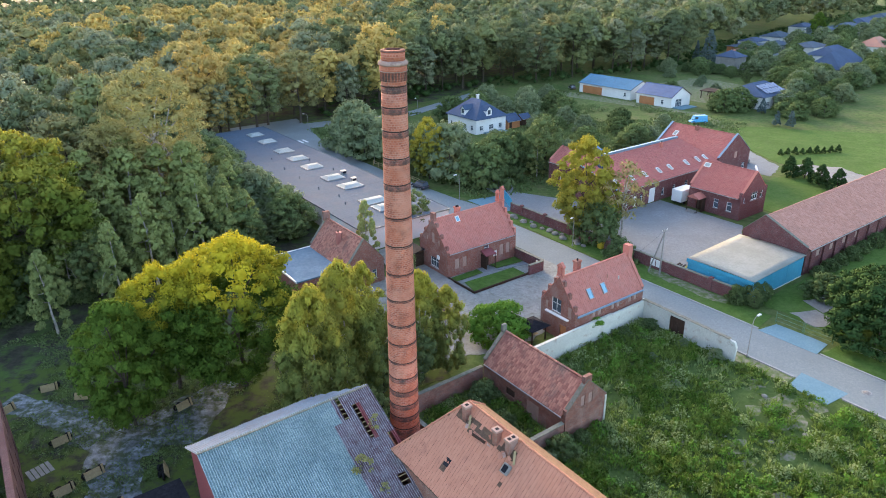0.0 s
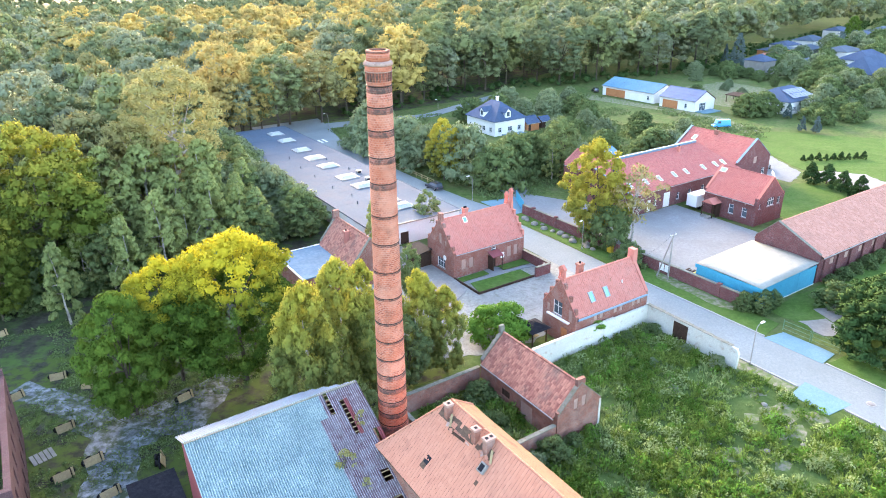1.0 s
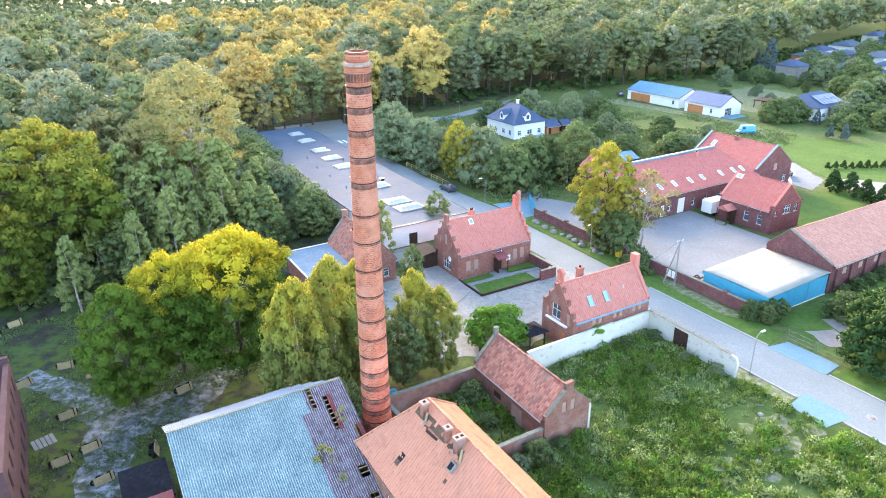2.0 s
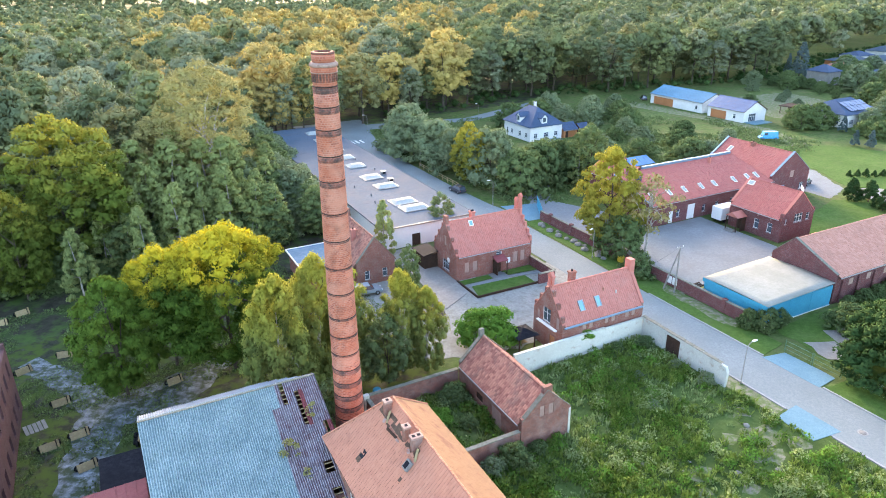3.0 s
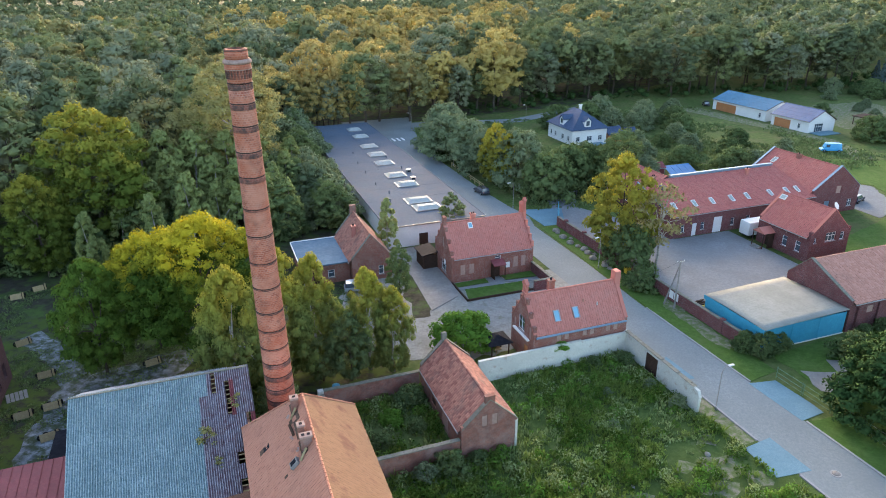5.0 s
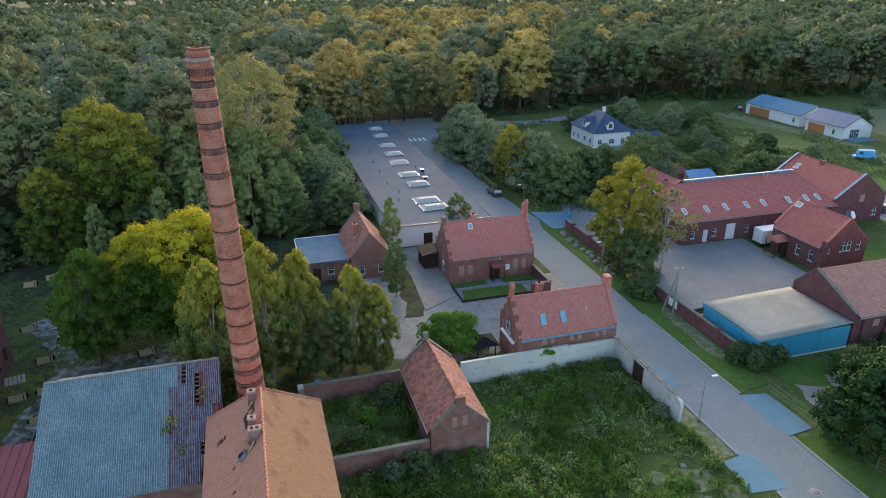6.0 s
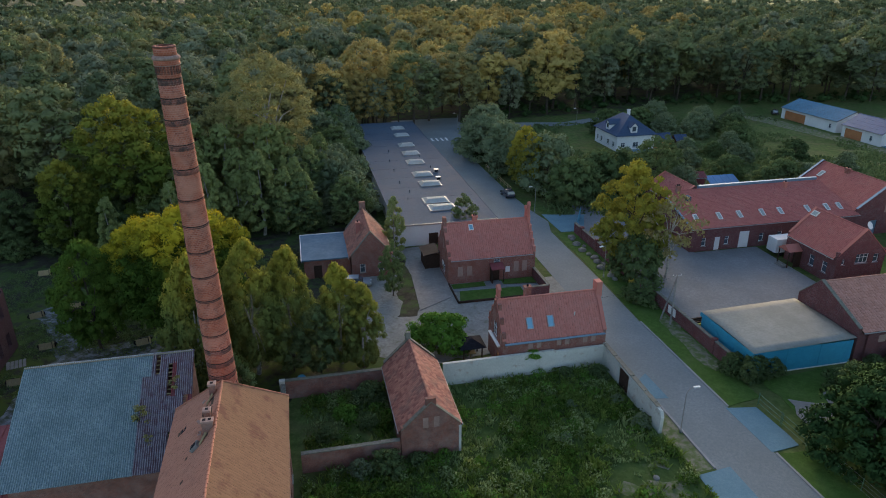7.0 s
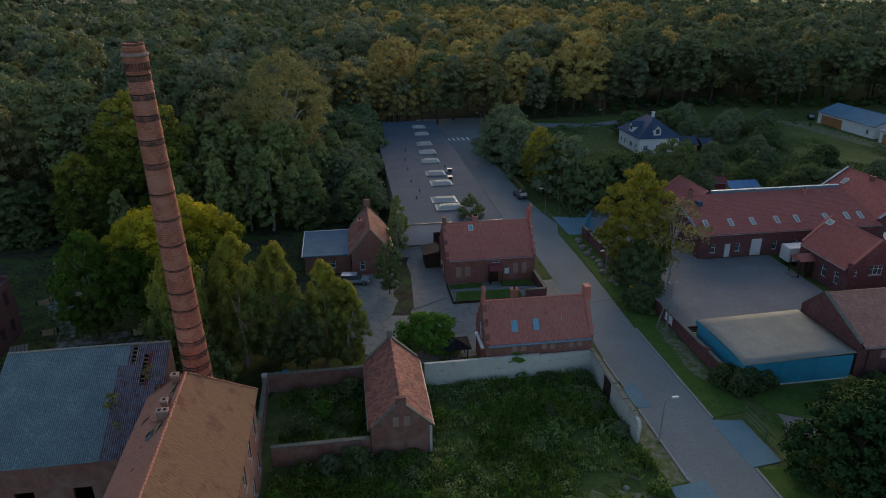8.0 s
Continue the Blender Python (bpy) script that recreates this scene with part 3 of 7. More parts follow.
patch("weedy_lot", [(31, 8), (31, 34.4), (44.2, 34.4), (44.2, 45), (63.6, 45.2), (63.6, 32), (65.95, 30), (65.95, -20), (40, -20)], 0.03, M_FIELD, "overgrown weedy lot behind a white wall", "ground")
for ca, cb, r in ((60.6, 25.2, 1.7), (58.2, 22.6, 1.2), (62.2, 22.6, 1.1), (57.2, 26.2, 0.8), (61.6, 28.6, 0.9), (50.6, 24.2, 1.1), (49.2, 22.2, 0.7), (53.2, 20.6, 0.8), (46.6, 27.6, 0.6)):
    patch("bare_soil_patch", [(ca + r * (1.3 + 0.3 * math.sin(3 * k + ca)) * math.cos(k * 0.7), cb + r * (0.9 + 0.3 * math.cos(2 * k + cb)) * math.sin(k * 0.7)) for k in range(9)], 0.04, M_BARE, "pale trodden soil in the weeds", "ground", 0.16)
patch("road", [(66.2, -60), (72.9, -60), (72.9, 54), (73.5, 70), (73.6, 88), (75, 93), (74, 100), (73.3, 112), (73.2, 135), (75, 160), (80, 180), (82, 192), (60, 192), (63.3, 160), (63.3, 96), (66, 88), (67.1, 80), (66.9, 58), (66.2, 48)], 0.05, M_ROAD, "pale grey concrete street", "road")
patch("cross_street", [(45, 56), (67.2, 58), (67.2, 69), (63.5, 64), (45, 62)], 0.045, M_GRAVEL, "pale trodden lane between the brick houses", "road", 0.15)
patch("dirt_verge", [(64.05, 46.5), (65.98, 46.5), (65.98, 26.8), (64.3, 26.7), (64.05, 32.4)], 0.036, M_BARE, "pale dirt verge between a wall and the street", "ground", 0.0)
patch("driveway", [(72.7, 27.6), (75.9, 27.9), (76.0, 29.6), (75.8, 34.2), (72.6, 34.8)], 0.07, M_PAVER, "blue-grey paved driveway apron", "pavement")
patch("driveway", [(63.9, 22.1), (67.6, 21.7), (67.6, 26.7), (64.1, 26.3)], 0.07, M_PAVER, "blue-grey paved driveway apron", "pavement")
patch("driveway", [(66.0, 38.0), (67.7, 37.7), (67.6, 42.7), (66.0, 41.4)], 0.07, M_PAVER, "blue-grey paved gateway apron", "pavement")
patch("driveway", [(75.3, 87.4), (79.5, 87.2), (83, 95), (75.2, 97)], 0.07, M_PAVER, "blue-grey paved gateway crossing", "pavement")
patch("courtyard", [(78.2, 49.4), (92, 49.4), (104, 56), (104.4, 73.6), (93, 73.6), (93, 80), (86, 95), (92, 104), (84, 104), (78.2, 87)], 0.05, M_YARD, "pale grey paved courtyard", "pavement")
patch("car_park", [(135.2, 68.6), (143.7, 71.6), (151.5, 83.8), (146, 93), (135.4, 93)], 0.057, M_YARD, "pale grey gravel car park", "pavement", 0.2)
patch("verge", [(73.15, 35), (77.4, 35.6), (77.4, 87), (74.2, 86.5), (73.8, 72), (73.2, 54)], 0.06, M_LAWN, "mown grass verge along the street", "ground", 0.06)
patch("verge", [(73.15, -40), (79, -40), (77, 27), (73.15, 27.3)], 0.06, M_LAWN, "mown grass verge along the street", "ground", 0.06)
patch("gravel_strip", [(75.3, 41.5), (77.3, 41.5), (77.4, 56), (75.6, 54), (75.1, 47)], 0.075, M_BARE, "pale bare gravel on the verge", "ground", 0.2)
patch("side_lawn", [(79, 10), (130, 10), (130, 38.8), (79.5, 38.8)], 0.04, M_LAWN, "mown lawn beside the brick barn", "ground", 0.1)
patch("concrete_slab", [(78.6, 31), (82, 29.5), (83.5, 33), (80, 34.6)], 0.07, M_CONC, "broken grey concrete slab in the grass", "slab", 0.15)
patch("concrete_slab", [(83.4, 32.2), (88, 31.2), (89.5, 34), (84.5, 35.2)], 0.08, M_CONC, "broken grey concrete slab in the grass", "slab", 0.15)
patch("garden_lawn", [(114.2, 50), (128, 50), (139, 54), (140.5, 60), (141, 65), (135, 68), (114.4, 62)], 0.05, M_LAWN, "bright mown garden lawn", "ground", 0.1)
patch("garden_lawn", [(137, 95), (147, 93), (152.5, 84), (146, 73), (152, 66), (150, 50), (178, 46), (204, 56), (182, 86.5), (176, 97), (160, 105)], 0.05, M_LAWN, "bright mown garden lawn", "ground", 0.2)
patch("forecourt", [(34.5, 55), (45, 50), (67, 53), (67.2, 70), (52, 71), (50.8, 86.5), (41, 86), (38, 76), (34.5, 72)], 0.033, M_GRAVEL, "pale gravel forecourt of the brick house", "pavement", 0.2)
patch("concrete_ramp", [(45.4, 63.6), (50.4, 66.5), (51, 70), (51, 81), (46.6, 81)], 0.12, M_CONC, "weathered concrete ramp beside the brick house", "pavement", 0.0, 0.14)
patch("grass_strip", [(42.6, 62), (45.0, 62.5), (46.3, 66), (46.4, 81), (44.2, 82), (43.8, 72)], 0.05, M_FLOOR, "thin grass and dirt beside a concrete ramp", "ground", 0.35)
patch("stone_garden", [(141, 56), (149, 54), (153, 62), (150, 69), (144.5, 70.5), (141.5, 64)], 0.055, M_CONC, "pale stone garden with gravel beds", "garden", 0.3)
patch("vegetable_plot", [(196, 124), (236, 138), (240, 158), (214, 160), (196, 142)], 0.04, M_BARE, "bare worked garden plots", "ground", 0.5)
patch("dirt_road", [(170, 172), (176, 120), (166, 100), (172, 98), (180.5, 118), (178, 172)], 0.05, M_BARE, "pale dirt road past the new houses", "road", 0.25)
patch("forest_road", [(60, 178), (84, 176), (112, 172), (150, 186), (149, 191), (112, 177), (84, 183), (60, 186)], 0.06, M_ROAD, "narrow asphalt road along the edge of the woods", "road")
for k, pts in enumerate(([(-6, 74.5), (-2.7, 69.2), (0.2, 64), (0.6, 61), (-0.2, 57), (-1, 52), (-1.5, 47), (2.8, 47), (3.2, 52), (4.6, 56), (5, 61), (2.8, 66), (0.5, 70.5), (-3.5, 76)],
                         [(3.6, 58), (9, 56.5), (12, 58), (14.4, 61.5), (17, 64), (15, 66), (11, 64.5), (6.6, 63.3), (4, 63)])):
    patch("dirt_track", pts, 0.045 + 0.007 * k, M_TRACK, "pale puddled dirt track through the clearing", "path", 0.35)

bm = bmesh.new()
for x0, x1, ya, yb in ((66.0, 66.22, -60, 21.6), (66.0, 66.22, 26.8, 37.6), (66.0, 66.22, 42.8, 47.5), (72.9, 73.12, -60, 27.4), (72.9, 73.12, 35.0, 54)):
    n = int((yb - ya) / 1.0)
    for i in range(n):
        box(bm, x0, x1, ya + i * (yb - ya) / n + 0.01, ya + (i + 1) * (yb - ya) / n - 0.01, -0.05, 0.14)
struct("kerb", bm, M_KERB, "grey concrete kerb stones along the street", "kerb")
bm = bmesh.new()
for i in range(6):
    box(bm, 64.5 + i * 1.35, 65.1 + i * 1.35, 161.5, 165, 0.03, 0.058)
struct("zebra_crossing", bm, M_WHITE, "white painted zebra crossing on the street", "road marking")
cover = thing("manhole_cover", 69.3, 20.6, 0.05, 0, "round grey manhole cover in the street", "manhole cover")
part("ring", lathe([(0.5, 0), (0.5, 0.02), (0.36, 0.025), (0.36, 0)], 20, True), M_KERB, cover)
part("lid", lathe([(0.35, 0), (0.35, 0.018), (0.1, 0.022)], 20), M_CONC, cover)

# ---- tall factory chimney ----
chim = new("factory_chimney")
chim.matrix_basis = pose(-4.7, 44.83, 0) @ Vector((0, 0, 1)).rotation_difference(Vector((0.0169, -0.0435, 1))).to_matrix().to_4x4()
tagged(chim, "tall, slightly leaning red brick factory chimney with iron bands", "chimney")
radius = lambda z: 1.325 - 0.0133 * z
ZB = [7.3, 8.5, 9.7, 11.0, 12.3, 13.8, 15.5, 17.2, 19.4, 21.6, 23.9, 26.1, 28.6, 30.5, 32.4, 34.0, 35.4]
prof = [(radius(0) + 0.35, 0), (radius(0) + 0.35, 3.0), (radius(3) + 0.1, 3.3)] + [(radius(z), z) for z in np.arange(3.5, 35.1, 0.75)]
part("shaft", lathe([(r, z) for r, z in prof], 48), M_CHIM, chim, uv=False)
for z in ZB:
    r = radius(z)
    part("iron_band", lathe([(r + 0.005, z - 0.045), (r + 0.03, z - 0.035), (r + 0.03, z + 0.035), (r + 0.005, z + 0.045)], 40), M_IRON, chim, uv=False)
    if z > 7.5:
        d_ = 0.5 if z > 27 or z < 13 else 0.22
        part("sooty_course", lathe([(r - 0.02, z - d_), (r + 0.012, z - d_ + 0.05), (r + 0.012, z - 0.07), (r - 0.02, z - 0.06)], 40), M_CHIMDARK, chim, "soot-blackened brick courses", uv=False)
part("foot", lathe([(radius(4) + 0.02, 3.35), (radius(4) + 0.02, 7.1), (radius(6) - 0.01, 7.15)], 40), M_CHIMDARK, chim, "sooty patched brick foot", uv=False)
cr = radius(35)
part("corbelled_head", lathe([(cr - 0.02, 35.0), (cr - 0.02, 35.75), (cr + 0.0, 36.3), (cr + 0.05, 36.34), (cr + 0.05, 36.72), (cr - 0.2, 36.74)], 40), M_CHIM, chim, uv=False)
bm = bmesh.new()
for i in range(24):
    box(bm, cr - 0.06, cr + 0.035, -0.07, 0.07, 35.72, 36.3, pose(0, 0, 0, 0, 0, i * 15))
part("corbel_bricks", bm, M_CHIMDARK, chim, "sooty brick corbels")
part("string_course", lathe([(cr + 0.02, 36.3), (cr + 0.075, 36.31), (cr + 0.075, 36.37), (cr + 0.02, 36.38)], 40), M_MORTAR, chim, uv=False)
part("cornice", lathe([(cr + 0.04, 36.7), (cr + 0.13, 36.74), (cr + 0.13, 36.87), (cr + 0.0, 37.02), (cr - 0.3, 37.02), (cr - 0.3, 36.7)], 40, True), M_MORTAR, chim, "pale weathered mortar cornice", uv=False)
part("crown", lathe([(cr - 0.07, 36.95), (cr - 0.07, 37.62), (cr - 0.3, 37.64), (cr - 0.3, 35.5), (cr - 0.15, 35.4)], 40), M_CHIM, chim, uv=False)
part("rim", lathe([(cr - 0.055, 37.55), (cr - 0.055, 37.66), (cr - 0.31, 37.69), (cr - 0.31, 37.55)], 40, True), M_CHIMDARK, chim, "soot-blackened rim", uv=False)

# ---- corrugated barn ----
barn_w, barn_k, north, stump = 13.6, 0.5, 4.4, 10.9
barn_d = 10.0
barn = new("barn")
barn.matrix_basis = G @ pose(6.55, 40.2, 0)
tagged(barn, "large red brick barn under a worn pale blue corrugated roof", "barn")
RZ = 10.85
lowz = RZ - barn_k * barn_d
placesb = {"S": lambda u, v, k: (u, -barn_d + 0.4 + k, v), "N": lambda u, v, k: (u, north - 0.3 - k, v), "W": lambda u, v, k: (0.25 + k, u, v), "E": lambda u, v, k: (barn_w - 0.25 - k, u, v)}
part("wall", wall(bmesh.new(), [(0.6, 0), (barn_w - 0.6, 0), (barn_w - 0.6, lowz), (0.6, lowz)], [(2.5, 4, 1.5, 3.2), (7, 8.5, 1.5, 3.2)], placesb["S"]), M_BRICKO, barn)
part("wall", wall(bmesh.new(), [(0.6, 0), (stump, 0), (stump, RZ - 2.35), (0.6, RZ - 2.35)], [], placesb["N"]), M_BRICKO, barn)
part("wall", wall(bmesh.new(), [(stump, 0), (barn_w - 0.6, 0), (barn_w - 0.6, RZ - 1.9), (stump, RZ - 1.9)], [], lambda u, v, k: (u, 1.6 - k, v)), M_BRICKO, barn, "broken-off rear wall")
for side, back in (("W", north - 0.3), ("E", 1.6)):
    part("wall", wall(bmesh.new(), [(-barn_d + 0.4, 0), (back, 0), (back, RZ - 0.16 - 0.52 * back), (0, RZ - 0.12), (-barn_d + 0.4, lowz + 0.05)], [], placesb[side]), M_REDMETAL if side == "W" else M_SALMON, barn,
         "faded red painted gable" if side == "W" else "salmon-washed brick gable with dark streaks")
slope_l = math.hypot(barn_d, barn_k * barn_d)
cs, sn = barn_d / slope_l, barn_k * barn_d / slope_l


def sheet_mesh(name, width, length, material, waves):
    """One corrugated sheet, lying from its lower edge upwards."""
    n = waves * 4
    v, f = [], []
    for j, y in enumerate((0, length)):
        for i in range(n + 1):
            v.append((width * i / n, y, 0.055 * math.sin(2 * math.pi * i / 4 + 0.4) + (0.03 if j == 0 else 0.0)))
    for i in range(n):
        f.append((i, i + 1, n + 2 + i, n + 1 + i))
    for i in range(n + 1):
        v.append((v[i][0], 0, v[i][2] - 0.015))
    for i in range(n):
        f.append((2 * n + 2 + i, 2 * n + 3 + i, i + 1, i))
    return raw_mesh(name, v, f, material)


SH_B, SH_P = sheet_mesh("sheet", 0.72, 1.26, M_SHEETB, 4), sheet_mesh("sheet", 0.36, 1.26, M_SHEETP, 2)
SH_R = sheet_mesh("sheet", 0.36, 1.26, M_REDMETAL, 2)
tilt = math.degrees(math.atan2(sn, cs))
rows_n = 10
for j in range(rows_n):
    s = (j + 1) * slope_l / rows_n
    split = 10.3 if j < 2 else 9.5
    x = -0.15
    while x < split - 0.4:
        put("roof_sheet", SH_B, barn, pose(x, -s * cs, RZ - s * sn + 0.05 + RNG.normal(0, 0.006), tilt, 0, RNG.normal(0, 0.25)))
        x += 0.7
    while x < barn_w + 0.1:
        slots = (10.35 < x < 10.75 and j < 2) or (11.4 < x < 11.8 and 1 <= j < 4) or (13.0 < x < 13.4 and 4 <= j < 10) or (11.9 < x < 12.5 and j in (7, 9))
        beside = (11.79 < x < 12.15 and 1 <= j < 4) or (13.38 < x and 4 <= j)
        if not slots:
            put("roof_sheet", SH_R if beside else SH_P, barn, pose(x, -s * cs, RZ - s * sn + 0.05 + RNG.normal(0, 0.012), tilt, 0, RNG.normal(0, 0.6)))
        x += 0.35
for j in range(26):
    s = (j + 0.5) * slope_l / 26
    part("batten", boxed(0.3, barn_w - 0.3, -0.035, 0.035, -0.12, -0.03, m=pose(0, -s * cs, RZ - s * sn, tilt)), M_WOODP, barn)
for i in range(8):
    x = 0.6 + i * (barn_w - 1.2) / 7
    part("rafter", prism(bmesh.new(), [(x, 0, RZ - 0.35), (x + 0.12, 0, RZ - 0.35), (x + 0.12, -barn_d + 0.5, lowz - 0.15), (x, -barn_d + 0.5, lowz - 0.15)],
                         [(x, 0, RZ - 0.13), (x + 0.12, 0, RZ - 0.13), (x + 0.12, -barn_d + 0.5, lowz + 0.12), (x, -barn_d + 0.5, lowz + 0.12)]), M_WOODD, barn)
M_GALV = plain("pale galvanised sheet", (0.26, 0.3, 0.34), (0.36, 0.4, 0.43), 0.85, 5, 0.5, (0.3, 0.22, 0.22), amount=0.5)
SH_N = sheet_mesh("sheet", 0.72, north / math.cos(radians(27.5)), M_GALV, 4)
for i in range(19):
    x = -0.15 + 0.72 * i
    reach = north if x < stump - 0.5 else max(0.5, north * (barn_w - x) / (barn_w - stump + 0.6))
    put("north_sheet", SH_N if reach == north else sheet_mesh("sheet", 0.72, reach / math.cos(radians(27.5)), M_GALV, 4), barn, pose(x + 0.72, reach, RZ - 0.5205 * reach + RNG.normal(0, 0.01), 27.5, 0, 180))
part("ridge_cap", boxed(-0.15, barn_w + 0.15, -0.12, 0.12, RZ + 0.03, RZ + 0.1), M_COPE, barn)

# ---- orange-tiled factory building with a hipped end ----
hall_w, hall_n, hall_s, oe, orr = 9.1, 34.7, 4.0, 8.35, 13.0
works = thing("factory_building", 19.3, hall_s, 0, 0, "brick factory building under a sagging orange tiled roof", "building")
wl = hall_n - hall_s
wplaces = {"W": lambda u, v, k: (0.25 + k, u, v), "E": lambda u, v, k: (hall_w - 0.25 - k, u, v), "N": lambda u, v, k: (u, wl - 0.25 - k, v), "S": lambda u, v, k: (u, 0.25 + k, v)}
for side in "WESN":
    ln = wl if side in "WE" else hall_w
    ops = [(u, u + 1.1, z, z + 1.9) for z in (1.2, 5.0) for u in np.arange(2.5, ln - 2.5, 3.2)] if side in "WE" else []
    e = 0.6 if side in "WE" else 0.25
    piece = part("wall", wall(bmesh.new(), [(e, -0.2), (ln - e, -0.2), (ln - e, oe), (e, oe)], ops, wplaces[side]), M_BRICKO, works)
    for o in ops:
        fill_opening(piece, wplaces[side], o, "window")
hip = 3.7
half = hall_w / 2
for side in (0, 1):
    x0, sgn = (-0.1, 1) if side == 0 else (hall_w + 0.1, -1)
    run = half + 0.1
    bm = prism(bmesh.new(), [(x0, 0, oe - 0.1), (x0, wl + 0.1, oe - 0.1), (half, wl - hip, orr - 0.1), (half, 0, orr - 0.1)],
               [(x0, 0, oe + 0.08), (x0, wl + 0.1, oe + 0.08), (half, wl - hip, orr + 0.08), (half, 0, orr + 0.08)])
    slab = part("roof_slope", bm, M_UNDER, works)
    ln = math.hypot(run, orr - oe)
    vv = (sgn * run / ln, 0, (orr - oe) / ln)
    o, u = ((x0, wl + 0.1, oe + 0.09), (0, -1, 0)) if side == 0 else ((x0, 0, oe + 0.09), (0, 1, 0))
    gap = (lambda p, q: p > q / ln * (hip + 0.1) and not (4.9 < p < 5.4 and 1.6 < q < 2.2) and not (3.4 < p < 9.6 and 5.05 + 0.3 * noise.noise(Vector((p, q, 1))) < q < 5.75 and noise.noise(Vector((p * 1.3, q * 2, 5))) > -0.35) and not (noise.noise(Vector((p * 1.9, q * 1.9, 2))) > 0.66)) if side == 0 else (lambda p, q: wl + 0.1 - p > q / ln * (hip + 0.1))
    # east slope's tile colour is darkened to offset the sunlight on it
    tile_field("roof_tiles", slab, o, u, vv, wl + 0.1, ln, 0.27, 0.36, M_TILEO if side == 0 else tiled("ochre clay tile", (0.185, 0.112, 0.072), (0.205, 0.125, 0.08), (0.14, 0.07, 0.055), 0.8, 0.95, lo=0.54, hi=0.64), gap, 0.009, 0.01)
bm = prism(bmesh.new(), [(-0.1, wl + 0.1, oe - 0.1), (hall_w + 0.1, wl + 0.1, oe - 0.1), (half + 0.01, wl - hip, orr - 0.1), (half - 0.01, wl - hip, orr - 0.1)],
           [(-0.1, wl + 0.1, oe + 0.07), (hall_w + 0.1, wl + 0.1, oe + 0.07), (half + 0.01, wl - hip, orr + 0.07), (half - 0.01, wl - hip, orr + 0.07)])
hs = part("hip_slope", bm, M_UNDER, works)
hl = math.hypot(hip + 0.1, orr - oe)
tile_field("roof_tiles", hs, (hall_w + 0.1, wl + 0.1, oe + 0.08), (-1, 0, 0), (0, -(hip + 0.1) / hl, (orr - oe) / hl), hall_w + 0.2, hl, 0.27, 0.36, M_TILEO,
           lambda p, q: q / hl * (half + 0.1) < p < hall_w + 0.2 - q / hl * (half + 0.1), 0.03, 0.02)
bm = bmesh.new()
for i in range(66):
    y = wl - hip - i * 0.4
    if y > 0:
        rod(bm, (half + RNG.normal(0, 0.02), y, orr + 0.06), (half, y - 0.42, orr + 0.08), 0.08, 0.1, 7)
part("ridge_tiles", bm, M_TILEO, works)
for xe in (-0.1, hall_w + 0.1):
    bm = bmesh.new()
    for i in range(15):
        p, q = i / 15, (i + 1.1) / 15
        rod(bm, (xe + (half - xe) * p, wl + 0.1 - (hip + 0.1) * p, oe + 0.12 + (orr - oe) * p), (xe + (half - xe) * q, wl + 0.1 - (hip + 0.1) * q, oe + 0.1 + (orr - oe) * q), 0.08, 0.07, 7)
    part("hip_tiles", bm, M_TILEO, works)
for y, w, n in ((30.4 - hall_s, 0.5, 1), (27.0 - hall_s, 0.45, 1), (25.7 - hall_s, 0.75, 2)):
    st = part("chimney", boxed(half - 0.95, half - 0.95 + w, y - 0.22, y + 0.22, 11.6, 13.25), M_BRICKO, works, "weathered brick chimney stack")
    part("cap", boxed(half - 1.01, half - 0.89 + w, y - 0.28, y + 0.28, 13.25, 13.4), M_BLIND, st, "pale mortar cap")
    for k in range(n):
        c = half - 0.95 + (k + 0.5) * w / n
        # solid black block paints the dark of the flue hole
        part("flue", boxed(c - 0.11, c + 0.11, y - 0.11, y + 0.11, 13.35, 13.43), M_TAR, st)
for k in range(9):
    part("loose_tile", boxed(-0.16, 0.16, -0.11, 0.11, 0, 0.03, m=pose(half - 0.7 - 0.9 * RNG.random(), 25.2 - hall_s + 4.6 * RNG.random(), 12.35, 0, -45, RNG.random() * 180)), M_TILEO if k % 3 else M_BLIND, works).location.z = -0.05
part("sweep_plank", boxed(-0.1, 0.1, -0.7, 0.7, 0, 0.05, m=pose(half - 1.25, 28.4 - hall_s, 11.98, 0, -45.5, 6)), M_WOODD, works, "rotten sweep's plank")
part("hatch", bevelled(-0.35, 0.35, -0.3, 0.3, 0.0, 0.35, r=0.03), M_CONC, works, "grey framed roof hatch").matrix_basis = pose(half - 1.4, 25.1 - hall_s, 11.55, 0, -45)
# black plate paints the shade inside the hatch
part("hatch_opening", boxed(-0.25, 0.25, -0.2, 0.2, 0.34, 0.37), M_TAR, works).matrix_basis = pose(half - 1.4, 25.1 - hall_s, 11.55, 0, -45)
for y, w in ((29.8, 0.5), (25.0, 0.4)):
    part("loose_plank", boxed(-0.45, 0.45, -0.08, 0.08, 0, 0.05, m=pose(half - 0.9, y - hall_s, 12.35, 0, -46, 40)), M_WOODP, works)
# black plate stands for the shade where tiles are missing
part("tile_gap", boxed(-0.3, 0.3, -0.25, 0.25, 0, 0.02, m=pose(1.45, wl - 5.1, 9.98, 0, -45.5, 0)), M_TAR, works, "dark hole where tiles are missing")

